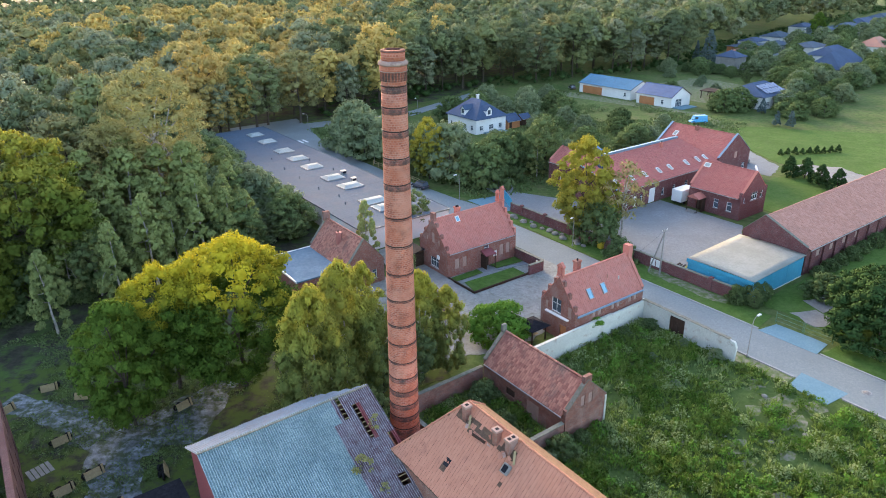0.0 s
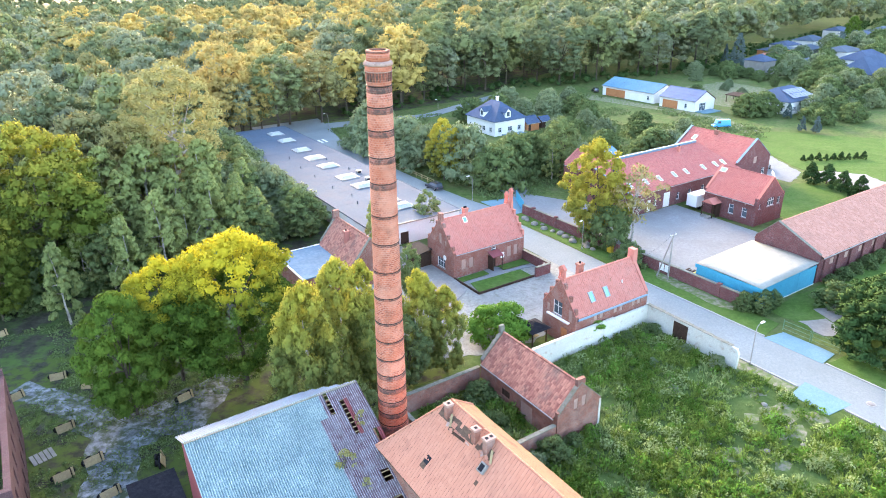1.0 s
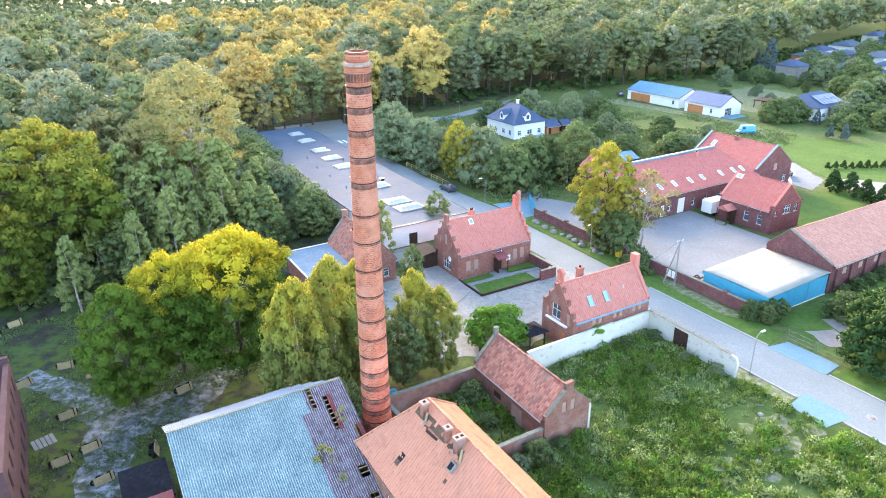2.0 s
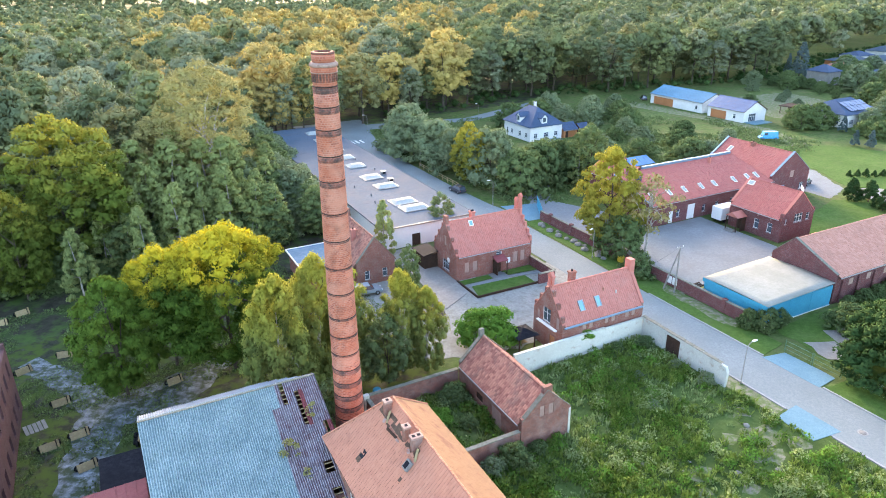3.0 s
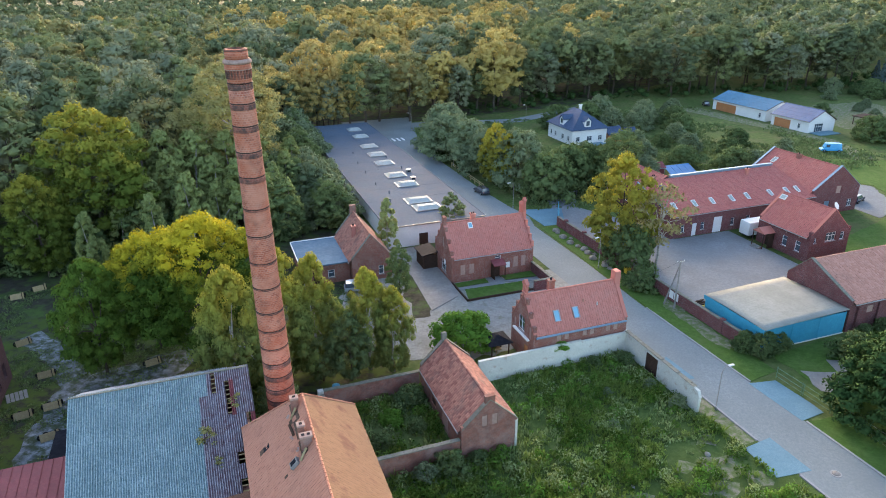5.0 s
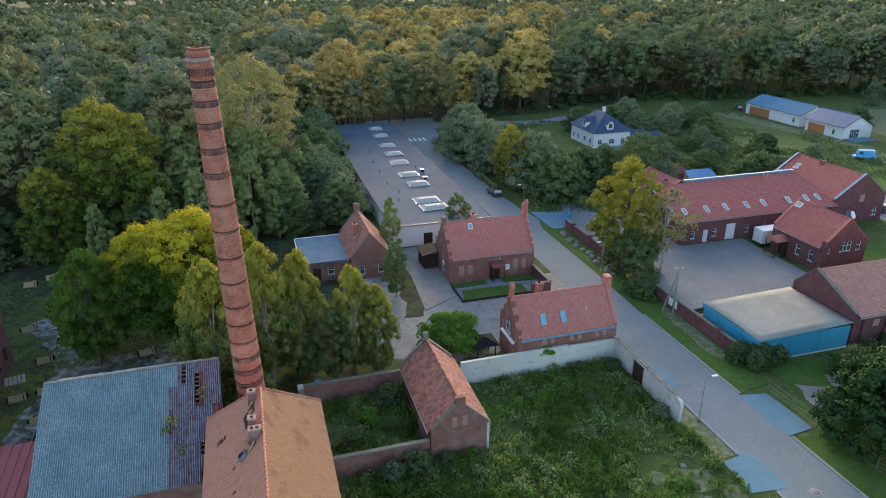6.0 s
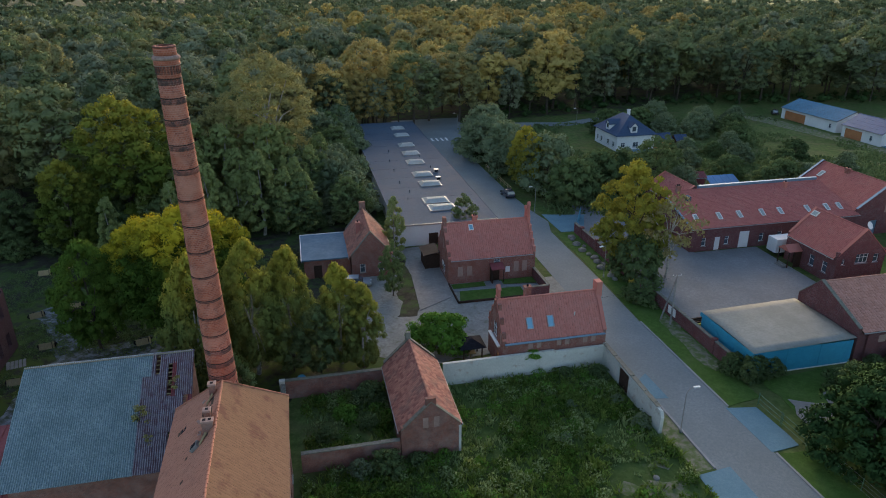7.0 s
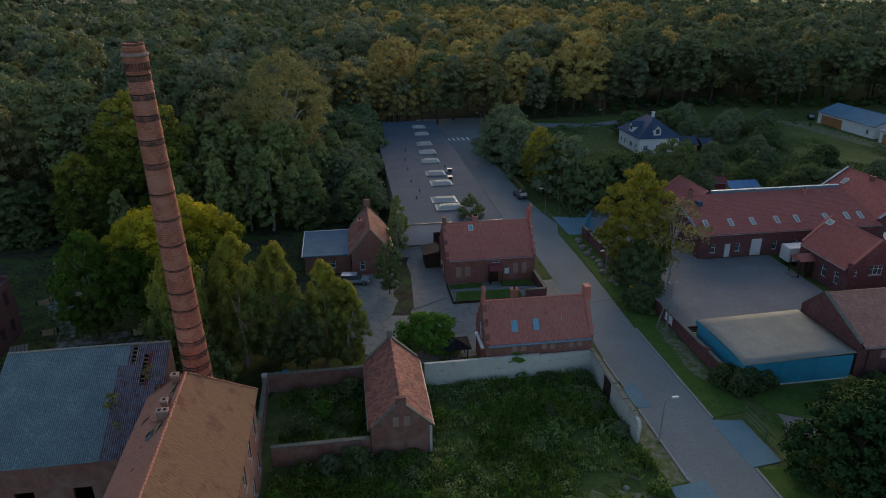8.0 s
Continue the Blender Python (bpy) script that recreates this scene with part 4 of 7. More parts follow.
# ---- free-standing walls ----
def garden_wall(name, a0, b0, a1, b1, height, material, label, thick=0.35, cope=M_COPE, openings=(), top=None, cope_h=0.1):
    """A wall from one corner to another; top: its outline's upper edge as (u, v), if it is not level."""
    ln = math.dist((a0, b0), (a1, b1))
    w = thing(name, a0, b0, 0, math.degrees(math.atan2(b1 - b0, a1 - a0)), label, "wall")
    line = [(0, -0.2), (ln, -0.2), (ln, height), (0, height)] if top is None else [(0, -0.2), (ln, -0.2)] + top
    part("masonry", wall(bmesh.new(), line, [o[:4] for o in openings], lambda u, v, k: (u, k - thick / 2, v), thick), material, w)
    if cope and top is None:
        n = max(1, int(ln / 0.9))
        for i in range(n):
            part("coping_stone", boxed(ln * i / n + 0.01, ln * (i + 1) / n - 0.01, -thick / 2 - 0.05, thick / 2 + 0.05, height, height + cope_h + RNG.normal(0, 0.012)), cope, w)
    return w


garden_wall("yard_wall", 27.4, 46.9, 38.1, 46.9, 2.2, M_BRICKO, "weathered brick yard wall with pale coping")
garden_wall("yard_wall", 29.0, 34.7, 38.1, 34.7, 2.1, M_BRICKO, "weathered brick yard wall with pale coping")
garden_wall("yard_wall", 27.4, 46.7, 27.6, 36.5, 1.9, M_BRICKO, "weathered brick yard wall with pale coping")
part("end_post", bevelled(-0.3, 0.3, -0.25, 0.25, 0, 2.35), M_RENDER, thing("wall_pier", 27.3, 46.9, 0, 0, "pale rendered pier at a brick wall's end", "pier"))
garden_wall("white_wall", 44.6, 45.6, 57.6, 45.6, 2.8, M_RENDER, "white rendered garden wall with patchy plaster", cope=None)
garden_wall("white_wall", 57.6, 45.6, 63.6, 45.6, 2.65, M_RENDER, "white rendered garden wall with patchy plaster", cope=None)
ww = garden_wall("white_wall", 63.8, 45.8, 63.8, 32.6, 2.4, M_RENDER, "white rendered street wall with a dark gate", cope=M_TILES, openings=[(4.35, 6.5, 0.0, 2.35)], cope_h=0.07,
                 top=[(13.3, 1.9), (13.0, 2.5), (9.0, 2.68), (0, 2.8)])
for i in range(18):
    u = 0.2 + i * 0.68
    part("coping_tile", boxed(u, u + 0.64, -0.26, 0.26, 2.8 - 0.0133 * u, 2.85 - 0.0133 * u + RNG.normal(0, 0.015)), M_COPE, ww)
for u, z0, z1, l in ((0.1, 2.25, 2.72, 1.7), (2.2, 2.4, 2.74, 1.2), (8.6, 1.9, 2.55, 0.5), (10.4, 0.0, 0.35, 1.6), (12.0, 0.0, 0.7, 0.9), (7.2, 0.0, 0.25, 1.5)):
    n = max(2, int(l / 0.26))
    for i in range(n):
        part("bare_brick", boxed(u + i * l / n + 0.01, u + (i + 1) * l / n - 0.01, 0.175, 0.185, z0 + 0.12 * (i % 3), z1 - 0.1 * ((i * 7) % 3)), M_BRICKO, ww, "bare brick where plaster has fallen")
gate = thing("yard_gate", 63.8, 45.8, 0, -90, "dark brown wooden double gate in a white wall", "gate")
for k in range(2):
    leaf = part("gate_leaf", boxed(4.37 + k * 1.06, 5.41 + k * 1.06, -0.08, -0.03, 0.05, 2.3), M_WOODD, gate)
    for i in range(6):
        part("board", boxed(4.38 + k * 1.06 + i * 0.17, 4.54 + k * 1.06 + i * 0.17, -0.1, -0.081, 0.06, 2.29), M_WOODD, leaf)
garden_wall("street_wall", 77.7, 41.8, 77.7, 60.5, 1.75, M_BRICKD, "dark red brick street wall")
for b in (45.0, 60.6, 66, 72, 78, 84):
    part("pier", bevelled(-0.3, 0.3, -0.3, 0.3, 0, 2.05), M_BRICKD, thing("wall_pier", 77.7, b, 0, 0, "dark red brick pier in a street wall", "pier", "piers of the street wall"))
garden_wall("street_wall", 77.7, 63.2, 77.7, 87.0, 1.7, M_BRICKD, "dark red brick street wall")
for b in (54.6, 53.6):
    part("panel", bevelled(-0.03, 0.03, -0.42, 0.42, 0.5, 1.6, r=0.02), M_FRAME, thing("notice_board", 77.45, b, 0, 0, "blank white notice board on a brick wall", "sign"))
bg = thing("sliding_gate", 78.2, 87.4, 0, 62, "bright blue sheet metal sliding gate", "gate")
part("gate_frame", boxed(0, 7.2, -0.05, 0.05, 0.1, 0.2), M_BLUE, bg)
for i in range(9):
    part("panel", bevelled(0.02 + 0.8 * i, 0.79 + 0.8 * i, -0.03, 0.03, 0.2, 2.1, r=0.01), M_BLUE, bg)

# ---- small brick shed ----
shed = gable_house("brick_shed", 38.2, 43.9, 34.5, 46.8, 2.85, 5.6, "b", M_BRICKO, M_TILES,
                   {"W": [(3.6, 5.4, 0.0, 1.9, "niche"), (7.2, 8.6, 0.8, 1.7, "dark_door")], "S": [(2.05, 2.6, 3.1, 4.3, "niche"), (3.1, 3.65, 3.1, 4.3, "niche")]},
                   "old brick shed with a mottled tiled roof", "shed", parapet=0.32, over=0.2, tile=(0.3, 0.38))
part("gable_step", boxed(2.35, 3.35, -0.02, 0.37, 5.6, 6.35), M_BRICKO, shed)
part("gable_step", boxed(-0.02, 0.55, -0.02, 0.37, 3.0, 3.5), M_BRICKO, shed)
part("white_quoin", boxed(5.5, 5.74, -0.06, 0.12, 0, 3.0), M_RENDER, shed, "white painted corner strip")
part("finial", bevelled(2.45, 3.05, 12.0, 12.4, 5.7, 6.6, r=0.1), M_COPE, shed, "mossy masonry finial")

# ---- the two gabled brick houses by the street ----
def turret(parent, x, y, z, w, h):
    """A small open brick belfry of four piers under a pointed cap."""
    bm = bmesh.new()
    for sx in (-1, 0, 1):
        box(bm, x - 0.12, x + 0.12, y + sx * w / 2 - 0.09, y + sx * w / 2 + 0.09, z, z + h)
    box(bm, x - 0.18, x + 0.18, y - w / 2 - 0.14, y + w / 2 + 0.14, z - 0.25, z)
    box(bm, x - 0.18, x + 0.18, y - w / 2 - 0.14, y + w / 2 + 0.14, z + h, z + h + 0.16)
    t = part("turret", bm, M_TILER, parent, "open brick bellcote")
    part("cap", prism(bmesh.new(), [(x - 0.2, y - w / 2 - 0.15, z + h + 0.16), (x + 0.2, y - w / 2 - 0.15, z + h + 0.16), (x + 0.2, y + w / 2 + 0.15, z + h + 0.16), (x - 0.2, y + w / 2 + 0.15, z + h + 0.16)],
                      [(x - 0.2, y - 0.04, z + h + 0.6), (x + 0.2, y - 0.04, z + h + 0.6), (x + 0.2, y + 0.04, z + h + 0.6), (x - 0.2, y + 0.04, z + h + 0.6)]), M_TILER, t)


def gable_steps(parent, x, span, eave, ridge, material, n=4, thick=0.35):
    for s in (0, 1):
        for i in range(n):
            f = (i + 0.3) / n
            y = f * span / 2 if s == 0 else span - f * span / 2
            z = eave + (ridge - eave) * f
            part("gable_step", bevelled(x - 0.03, x + thick + 0.03, y - 0.2, y + 0.2, z, z + 0.75, r=0.03), material, parent)


h1 = gable_house("brick_house", 51.6, 64.0, 46.05, 51.85, 4.05, 8.0, "a", M_BRICK, M_TILER,
                 {"W": [(2.4, 4.0, 3.4, 5.3, "window"), (0.7, 1.3, 3.4, 4.9, "niche"), (4.6, 5.1, 3.4, 4.4, "niche"), (1.4, 2.5, 0, 2.1, "garage")],
                  "S": [(3.0, 3.6, 3.0, 3.7, "niche"), (4.0, 4.6, 3.0, 3.7, "niche"), (6.4, 7.0, 3.0, 3.7, "niche"), (7.4, 8.0, 3.0, 3.7, "niche"), (9.6, 10.2, 3.0, 3.7, "niche"), (10.6, 11.2, 3.0, 3.7, "niche")]},
                 "red brick gabled house with a smooth red roof", parapet=0.3, over=0.06)
gable_steps(h1, 0, 5.8, 4.2, 8.1, M_BRICK, 3)
turret(h1, 0.17, 2.9, 8.5, 0.8, 1.0)
part("balcony_ledge", boxed(-0.35, 0, 1.0, 4.8, 3.1, 3.25), M_FRAME, h1, "white ledge under the gable window")
rod(bm := bmesh.new(), (0.2, -0.2, 3.98), (12.2, -0.2, 3.98), 0.11, seg=8)
part("eaves_gutter", bm, M_ZINC, h1, "blue-grey eaves gutter")
part("frieze", boxed(0.5, 11.9, -0.05, 0, 3.85, 4.0), M_RENDER, h1, "pale eaves frieze")
pitch1 = math.degrees(math.atan2(3.95, 2.9))
for x in (3.4, 5.9):
    roof_window(h1, x, 1.05, 4.05 + 1.05 * 3.95 / 2.9 + 0.24, 0.78, 1.35, pitch1)
stack(h1, 4.0, 3.9, 6.2, 9.0, 0.75, 0.6)
part("gable_pier", bevelled(11.9, 12.65, 2.4, 3.4, 7.4, 9.3, r=0.04), M_TILER, h1, "stout brick gable chimney")
rod(b1 := bmesh.new(), (7.2, 1.7, 6.3), (7.2, 1.7, 7.0), 0.09, seg=8)
part("vent_pipe", b1, M_TILEB, h1)
rod(b1 := bmesh.new(), (8.9, 1.3, 5.9), (8.9, 1.3, 6.4), 0.08, seg=8)
part("vent_pipe", b1, M_RENDER, h1)

h2 = gable_house("brick_house", 51.0, 64.3, 70.8, 78.0, 3.75, 8.1, "a", M_BRICK, M_TILER,
                 {"W": [(2.3, 4.4, 0.7, 2.3, "window"), (3.2, 3.9, 4.6, 6.2, "niche"), (1.9, 2.3, 4.6, 5.4, "niche"), (4.9, 5.3, 4.6, 5.4, "niche")],
                  "S": [(1.4, 2.2, 1.1, 2.7, "niche"), (2.8, 3.6, 1.1, 2.7, "niche"), (6.9, 7.9, 2.4, 3.4, "window"), (10.0, 10.8, 1.1, 2.8, "niche"), (11.3, 12.1, 1.1, 2.8, "niche"), (6.6, 7.8, 0, 2.0, "dark_door")]},
                 "red brick gabled house with stepped gables and a red roof", parapet=0.3, over=0.1)
gable_steps(h2, 0, 7.2, 3.8, 8.2, M_BRICK, 3)
gable_steps(h2, 12.95, 7.2, 3.9, 8.3, M_TILER, 5)
turret(h2, 13.1, 3.2, 8.8, 0.55, 1.5)
turret(h2, 13.1, 4.3, 8.3, 0.5, 1.1)
part("gable_pier", bevelled(-0.05, 0.45, 3.2, 4.1, 7.8, 9.3, r=0.04), M_BRICK, h2)
stack(h2, 5.0, 4.2, 7.0, 9.0, 0.6, 0.8, M_TILER, 2)
roof_window(h2, 4.1, 3.0, 3.75 + 3.0 * 4.35 / 3.6 + 0.22, 0.7, 0.9, math.degrees(math.atan2(4.35, 3.6)), material=M_SKYGLASS)
porch = part("porch_roof", prism(bmesh.new(), [(6.2, -1.4, 2.25), (8.2, -1.4, 2.25), (8.2, 0, 2.75), (6.2, 0, 2.75)], [(6.2, -1.4, 2.37), (8.2, -1.4, 2.37), (8.2, 0, 2.87), (6.2, 0, 2.87)]), M_REDMETAL, h2, "dark red sheet metal porch roof")
for x in (6.3, 8.0):
    part("porch_post", boxed(x, x + 0.1, -1.35, -1.25, 0, 2.27), M_WOODD, porch)
part("porch_side", boxed(6.3, 6.36, -1.25, -0.02, 0.0, 2.3), M_WOODD, porch)
part("wall_sign", bevelled(8.7, 9.4, -0.06, -0.02, 1.2, 2.1, r=0.015), M_FRAME, h2, "small white wall plate")
part("satellite_dish", lathe([(0.02, 0), (0.25, 0.05), (0.4, 0.14), (0.41, 0.16), (0.24, 0.08), (0.02, 0.03)], 16), M_FRAME, h2, "white satellite dish").matrix_basis = pose(-0.35, 1.6, 3.0, 0, -90)
# walled front garden
garden_wall("garden_wall", 64.1, 70.6, 64.1, 64.4, 1.55, M_BRICKD, "brick garden wall with a small opening", openings=[(4.6, 5.3, 0.7, 1.3)])
garden_wall("garden_wall", 64.0, 64.3, 61.2, 64.3, 1.55, M_BRICKD, "brick garden wall with a small opening")
patch("front_lawn", [(51.3, 69.0), (56.2, 69.0), (56.2, 70.4), (51.3, 70.4)], 0.16, M_LAWN, "small clipped front lawn", "lawn")
patch("front_lawn", [(51.3, 64.8), (61.0, 64.8), (61.0, 67.6), (52.0, 68.0)], 0.16, M_LAWN, "small clipped front lawn", "lawn")
patch("front_lawn", [(58.9, 68.9), (63.8, 68.4), (63.8, 70.4), (58.9, 70.4)], 0.2, M_LAWN, "small clipped front lawn", "lawn")
patch("garden_path", [(56.4, 66), (58.6, 68.4), (63.8, 67.2), (63.8, 68.2), (58.7, 68.8), (58.6, 70.6), (56.4, 70.6), (56.3, 68.8), (51.2, 68.9), (51.2, 68.1), (55, 67.9)], 0.11, M_YARD, "pale paved garden path", "path")
for pts in (((51.0, 64.5), (61.1, 64.5)), ((51.0, 64.5), (51.0, 70.6))):
    (xa, ya), (xb, yb) = pts
    part("edging", boxed(min(xa, xb) - 0.08, max(xa, xb) + 0.08, min(ya, yb) - 0.08, max(ya, yb) + 0.08, 0, 0.35), M_WOODD, thing("garden_edging", 0, 0, 0, 0, "low dark edging round the front garden", "edging"))
# wooden lean-to behind the house
lean = thing("lean_to_shed", 48.7, 77.0, 0, 0, "dark brown timber lean-to shed", "shed")
part("body", boxed(0, 2.3, 0, 3.5, 0, 2.3), M_WOODD, lean)
part("roof", prism(bmesh.new(), [(-0.3, -0.3, 2.3), (2.3, -0.3, 2.7), (2.3, 3.8, 2.7), (-0.3, 3.8, 2.3)], [(-0.3, -0.3, 2.42), (2.3, -0.3, 2.82), (2.3, 3.8, 2.82), (-0.3, 3.8, 2.42)]), M_TAR, lean)
for i in range(9):
    part("board", boxed(0.03 + i * 0.25, 0.25 + i * 0.25, -0.03, -0.002, 0.05, 2.25), M_WOODD, lean)
# small open arbour by the bush
arb = thing("garden_arbour", 47.9, 49.4, 0, 0, "small dark timber arbour with a tar roof", "arbour")
for x in (0, 2.2):
    for y in (0, 2.2):
        part("post", boxed(x, x + 0.12, y, y + 0.12, 0, 2.0), M_WOODD, arb)
part("roof", prism(bmesh.new(), [(-0.4, -0.4, 2.0), (2.7, -0.4, 2.0), (2.7, 2.7, 2.0), (-0.4, 2.7, 2.0)], [(1.0, 0.9, 2.7), (1.3, 0.9, 2.7), (1.3, 1.4, 2.7), (1.0, 1.4, 2.7)]), M_TAR, arb)
part("table", box(boxed(0.6, 1.7, 0.7, 1.6, 0.7, 0.76), 1.1, 1.2, 1.1, 1.2, 0, 0.7), M_WOODP, arb)

# ---- little house with a hipped tile roof and a flat annex ----
sh = gable_house("cottage", 37.4, 43.4, 76.2, 88.0, 3.4, 7.0, "b", M_BRICK, M_TILES, {"S": [(1.2, 2.0, 0.8, 2.2, "window"), (4.0, 4.8, 0.8, 2.2, "window")], "E": [(3, 4, 1, 2.3, "window")]},
                 "small brick cottage with an old tiled roof", parapet=0.25)
stack(sh, 1.6, 5.2, 5.0, 7.1, 0.6, 0.6, M_TILER)
part("gable_pier", bevelled(2.5, 3.5, 11.4, 12.0, 6.8, 8.2, r=0.05), M_BRICKO, sh)
fa = thing("flat_roofed_annex", 30.4, 77.4, 0, 0, "low annex with a grey-blue felt roof", "building")
pa = lambda u, v, k: (u, k, v)
w1 = part("wall", wall(bmesh.new(), [(0, -0.2), (6.9, -0.2), (6.9, 3.0), (0, 3.0)], [(1.4, 2.6, 0, 2.1), (3.6, 4.6, 0.9, 2.1)], pa), M_BRICK, fa)
fill_opening(w1, pa, (1.4, 2.6, 0, 2.1), "door")
fill_opening(w1, pa, (3.6, 4.6, 0.9, 2.1), "window")
part("rear_wall", box(boxed(0, 0.35, 0.36, 10, -0.2, 3.0), 0.36, 6.9, 9.65, 10, -0.2, 3.0), M_BRICK, fa)
part("roof", boxed(-0.3, 6.95, -0.3, 10.3, 3.0, 3.2), plain("blue roofing felt", (0.09, 0.16, 0.23), (0.13, 0.21, 0.28), 0.95, 2, 0.3), fa)
part("verge_trim", boxed(-0.4, -0.3, -0.3, 10.3, 3.02, 3.3), M_FRAME, fa)
part("verge_trim", boxed(-0.3, 6.95, 10.3, 10.4, 3.02, 3.3), M_FRAME, fa)

# ---- long flat-roofed hall with skylights ----
HZ = 3.75
flat_hall = thing("flat_hall", 46.0, 87.0, 0, 0, "long white-walled hall under a grey felt roof", "building")
hw, hd = 17.2, 84.0
hp = {"S": lambda u, v, k: (u, k, v), "E": lambda u, v, k: (hw - k, u, v), "W": lambda u, v, k: (k, u, v), "N": lambda u, v, k: (u, hd - k, v)}
for side in "SEWN":
    ln = hw if side in "SN" else hd
    e = 0.0 if side in "SN" else 0.35
    ops = [(5.3, 6.9, 0, 2.1)] if side == "S" else []
    piece = part("wall", wall(bmesh.new(), [(e, -0.2), (ln - e, -0.2), (ln - e, HZ - 0.1), (e, HZ - 0.1)], ops, hp[side]), M_WHITE, flat_hall)
    for o in ops:
        fill_opening(piece, hp[side], o, "door")
part("roof", boxed(-0.25, hw + 0.1, -0.2, hd + 0.2, HZ - 0.1, HZ + 0.1), M_FELT, flat_hall)
for i in range(1, 12):
    part("felt_seam", boxed(-0.2, hw + 0.05, i * 7 - 0.12, i * 7 + 0.12, HZ + 0.1, HZ + 0.112), M_FELT, flat_hall)
part("edge_trim", boxed(hw + 0.1, hw + 0.16, -0.2, hd + 0.2, HZ - 0.12, HZ + 0.14), M_FELT, flat_hall)
part("edge_trim", boxed(-0.25, hw + 0.1, -0.26, -0.2, HZ - 0.12, HZ + 0.14), M_STEEL, flat_hall)
SKY = [(8.9, 11.6, 4.6), (9.2, 7.3, 4.8), (10.0, 22.2, 4.2), (9.8, 29.2, 4.0), (10.1, 39.2, 3.9), (10.5, 47.2, 3.9), (10.8, 55.5, 3.8), (11.4, 66.6, 3.7), (11.7, 75.3, 3.5)]
for x, y, ln in SKY:
    s = thing("skylight", 46.0 + x, 87.0 + y, HZ + 0.1, 0, "pale translucent skylight on a flat felt roof", "skylight", "skylights of the hall")
    h = ln / 2
    part("upstand", boxed(-h, h, -1.75, 1.75, 0, 0.2), M_STEEL, s)
    part("dome", prism(bmesh.new(), [(-h + 0.08, -1.67, 0.2), (h - 0.08, -1.67, 0.2), (h - 0.08, 1.67, 0.2), (-h + 0.08, 1.67, 0.2)], [(-h + 0.7, -0.6, 0.62), (h - 0.7, -0.6, 0.62), (h - 0.7, 0.6, 0.62), (-h + 0.7, 0.6, 0.62)]), M_SKYL, s)
    for i in range(5):
        xr = -h + 0.7 + i * (ln - 1.4) / 4
        part("rib", prism(bmesh.new(), [(xr, -1.69, 0.21), (xr + 0.06, -1.69, 0.21), (xr + 0.06, 1.69, 0.21), (xr, 1.69, 0.21)], [(xr, -0.6, 0.65), (xr + 0.06, -0.6, 0.65), (xr + 0.06, 0.6, 0.65), (xr, 0.6, 0.65)]), M_STEEL, s)
for x, y in ((4.0, 13), (4.2, 24), (4.4, 33), (11.6, 22), (12.5, 34), (11.9, 44), (5.1, 17.5), (4.6, 41), (12.6, 56), (5.6, 50)):
    v = thing("roof_vent", 46 + x, 87 + y, HZ + 0.1, 0, "small dark vent pipe on a felt roof", "vent", "vents of the hall roof")
    part("pipe", lathe([(0.08, 0), (0.08, 0.4), (0.07, 0.42)], 10), M_FELT, v)
    part("cowl", lathe([(0.13, 0.42), (0.14, 0.48), (0.04, 0.58)], 10), M_FELT, v)
for x, y in ((12.2, 24.8), (13.0, 30.5)):
    v = thing("roof_unit", 46 + x, 87 + y, HZ + 0.1, 0, "pale metal ventilation unit on a felt roof", "vent")
    part("casing", bevelled(-0.5, 0.5, -0.4, 0.4, 0, 0.7), M_STEEL, v)
    part("grille", boxed(-0.35, 0.35, -0.41, -0.402, 0.15, 0.55), M_TAR, v)

# ---- blue and white tent hall beside the street wall ----
tent = thing("tent_hall", 78.9, 39.6, 0, 0, "blue-sided tent hall with a cream tarpaulin roof", "hall")
tw_, td_, t0, t1 = 13.1, 10.1, 2.75, 3.5
for x0, x1, y0, y1 in ((0, tw_, 0, 0.1), (0, tw_, td_ - 0.1, td_), (0, 0.1, 0.1, td_ - 0.1), (tw_ - 0.1, tw_, 0.1, td_ - 0.1)):
    long_x = x1 - x0 > 1
    n = 3
    for i in range(n):
        if long_x:
            part("side_panel", bevelled(x0 + (x1 - x0) * i / n + 0.02, x0 + (x1 - x0) * (i + 1) / n - 0.02, y0, y1, 0.1, t0 + 0.25, r=0.02), M_BLUE, tent)
        else:
            part("side_panel", bevelled(x0, x1, y0 + (y1 - y0) * i / n + 0.02, y0 + (y1 - y0) * (i + 1) / n - 0.02, 0.1, t0, r=0.02), M_BLUE, tent)
bm = bmesh.new()
nx, ny = 12, 8
g = [[bm.verts.new((-0.15 + (tw_ + 0.3) * i / nx, -0.15 + (td_ + 0.3) * j / ny, t0 + 0.28 + 0.35 * i / nx + 0.12 * math.sin(math.pi * j / ny) + 0.02 * math.sin(i * 1.9) * math.sin(j * 1.3))) for j in range(ny + 1)] for i in range(nx + 1)]
for i in range(nx):
    for j in range(ny):
        bm.faces.new((g[i][j], g[i + 1][j], g[i + 1][j + 1], g[i][j + 1])).smooth = True
rf = part("roof_sheet", bm, M_TARP, tent)
sol = rf.modifiers.new("thick", "SOLIDIFY")
sol.thickness = 0.06
part("valance", boxed(-0.19, -0.16, -0.15, td_ + 0.15, t0 - 0.3, t0 + 0.26), M_BLUE, tent)
part("base_strip", boxed(-0.02, tw_ + 0.02, -0.06, -0.02, 0, 0.14), M_FRAME, tent)

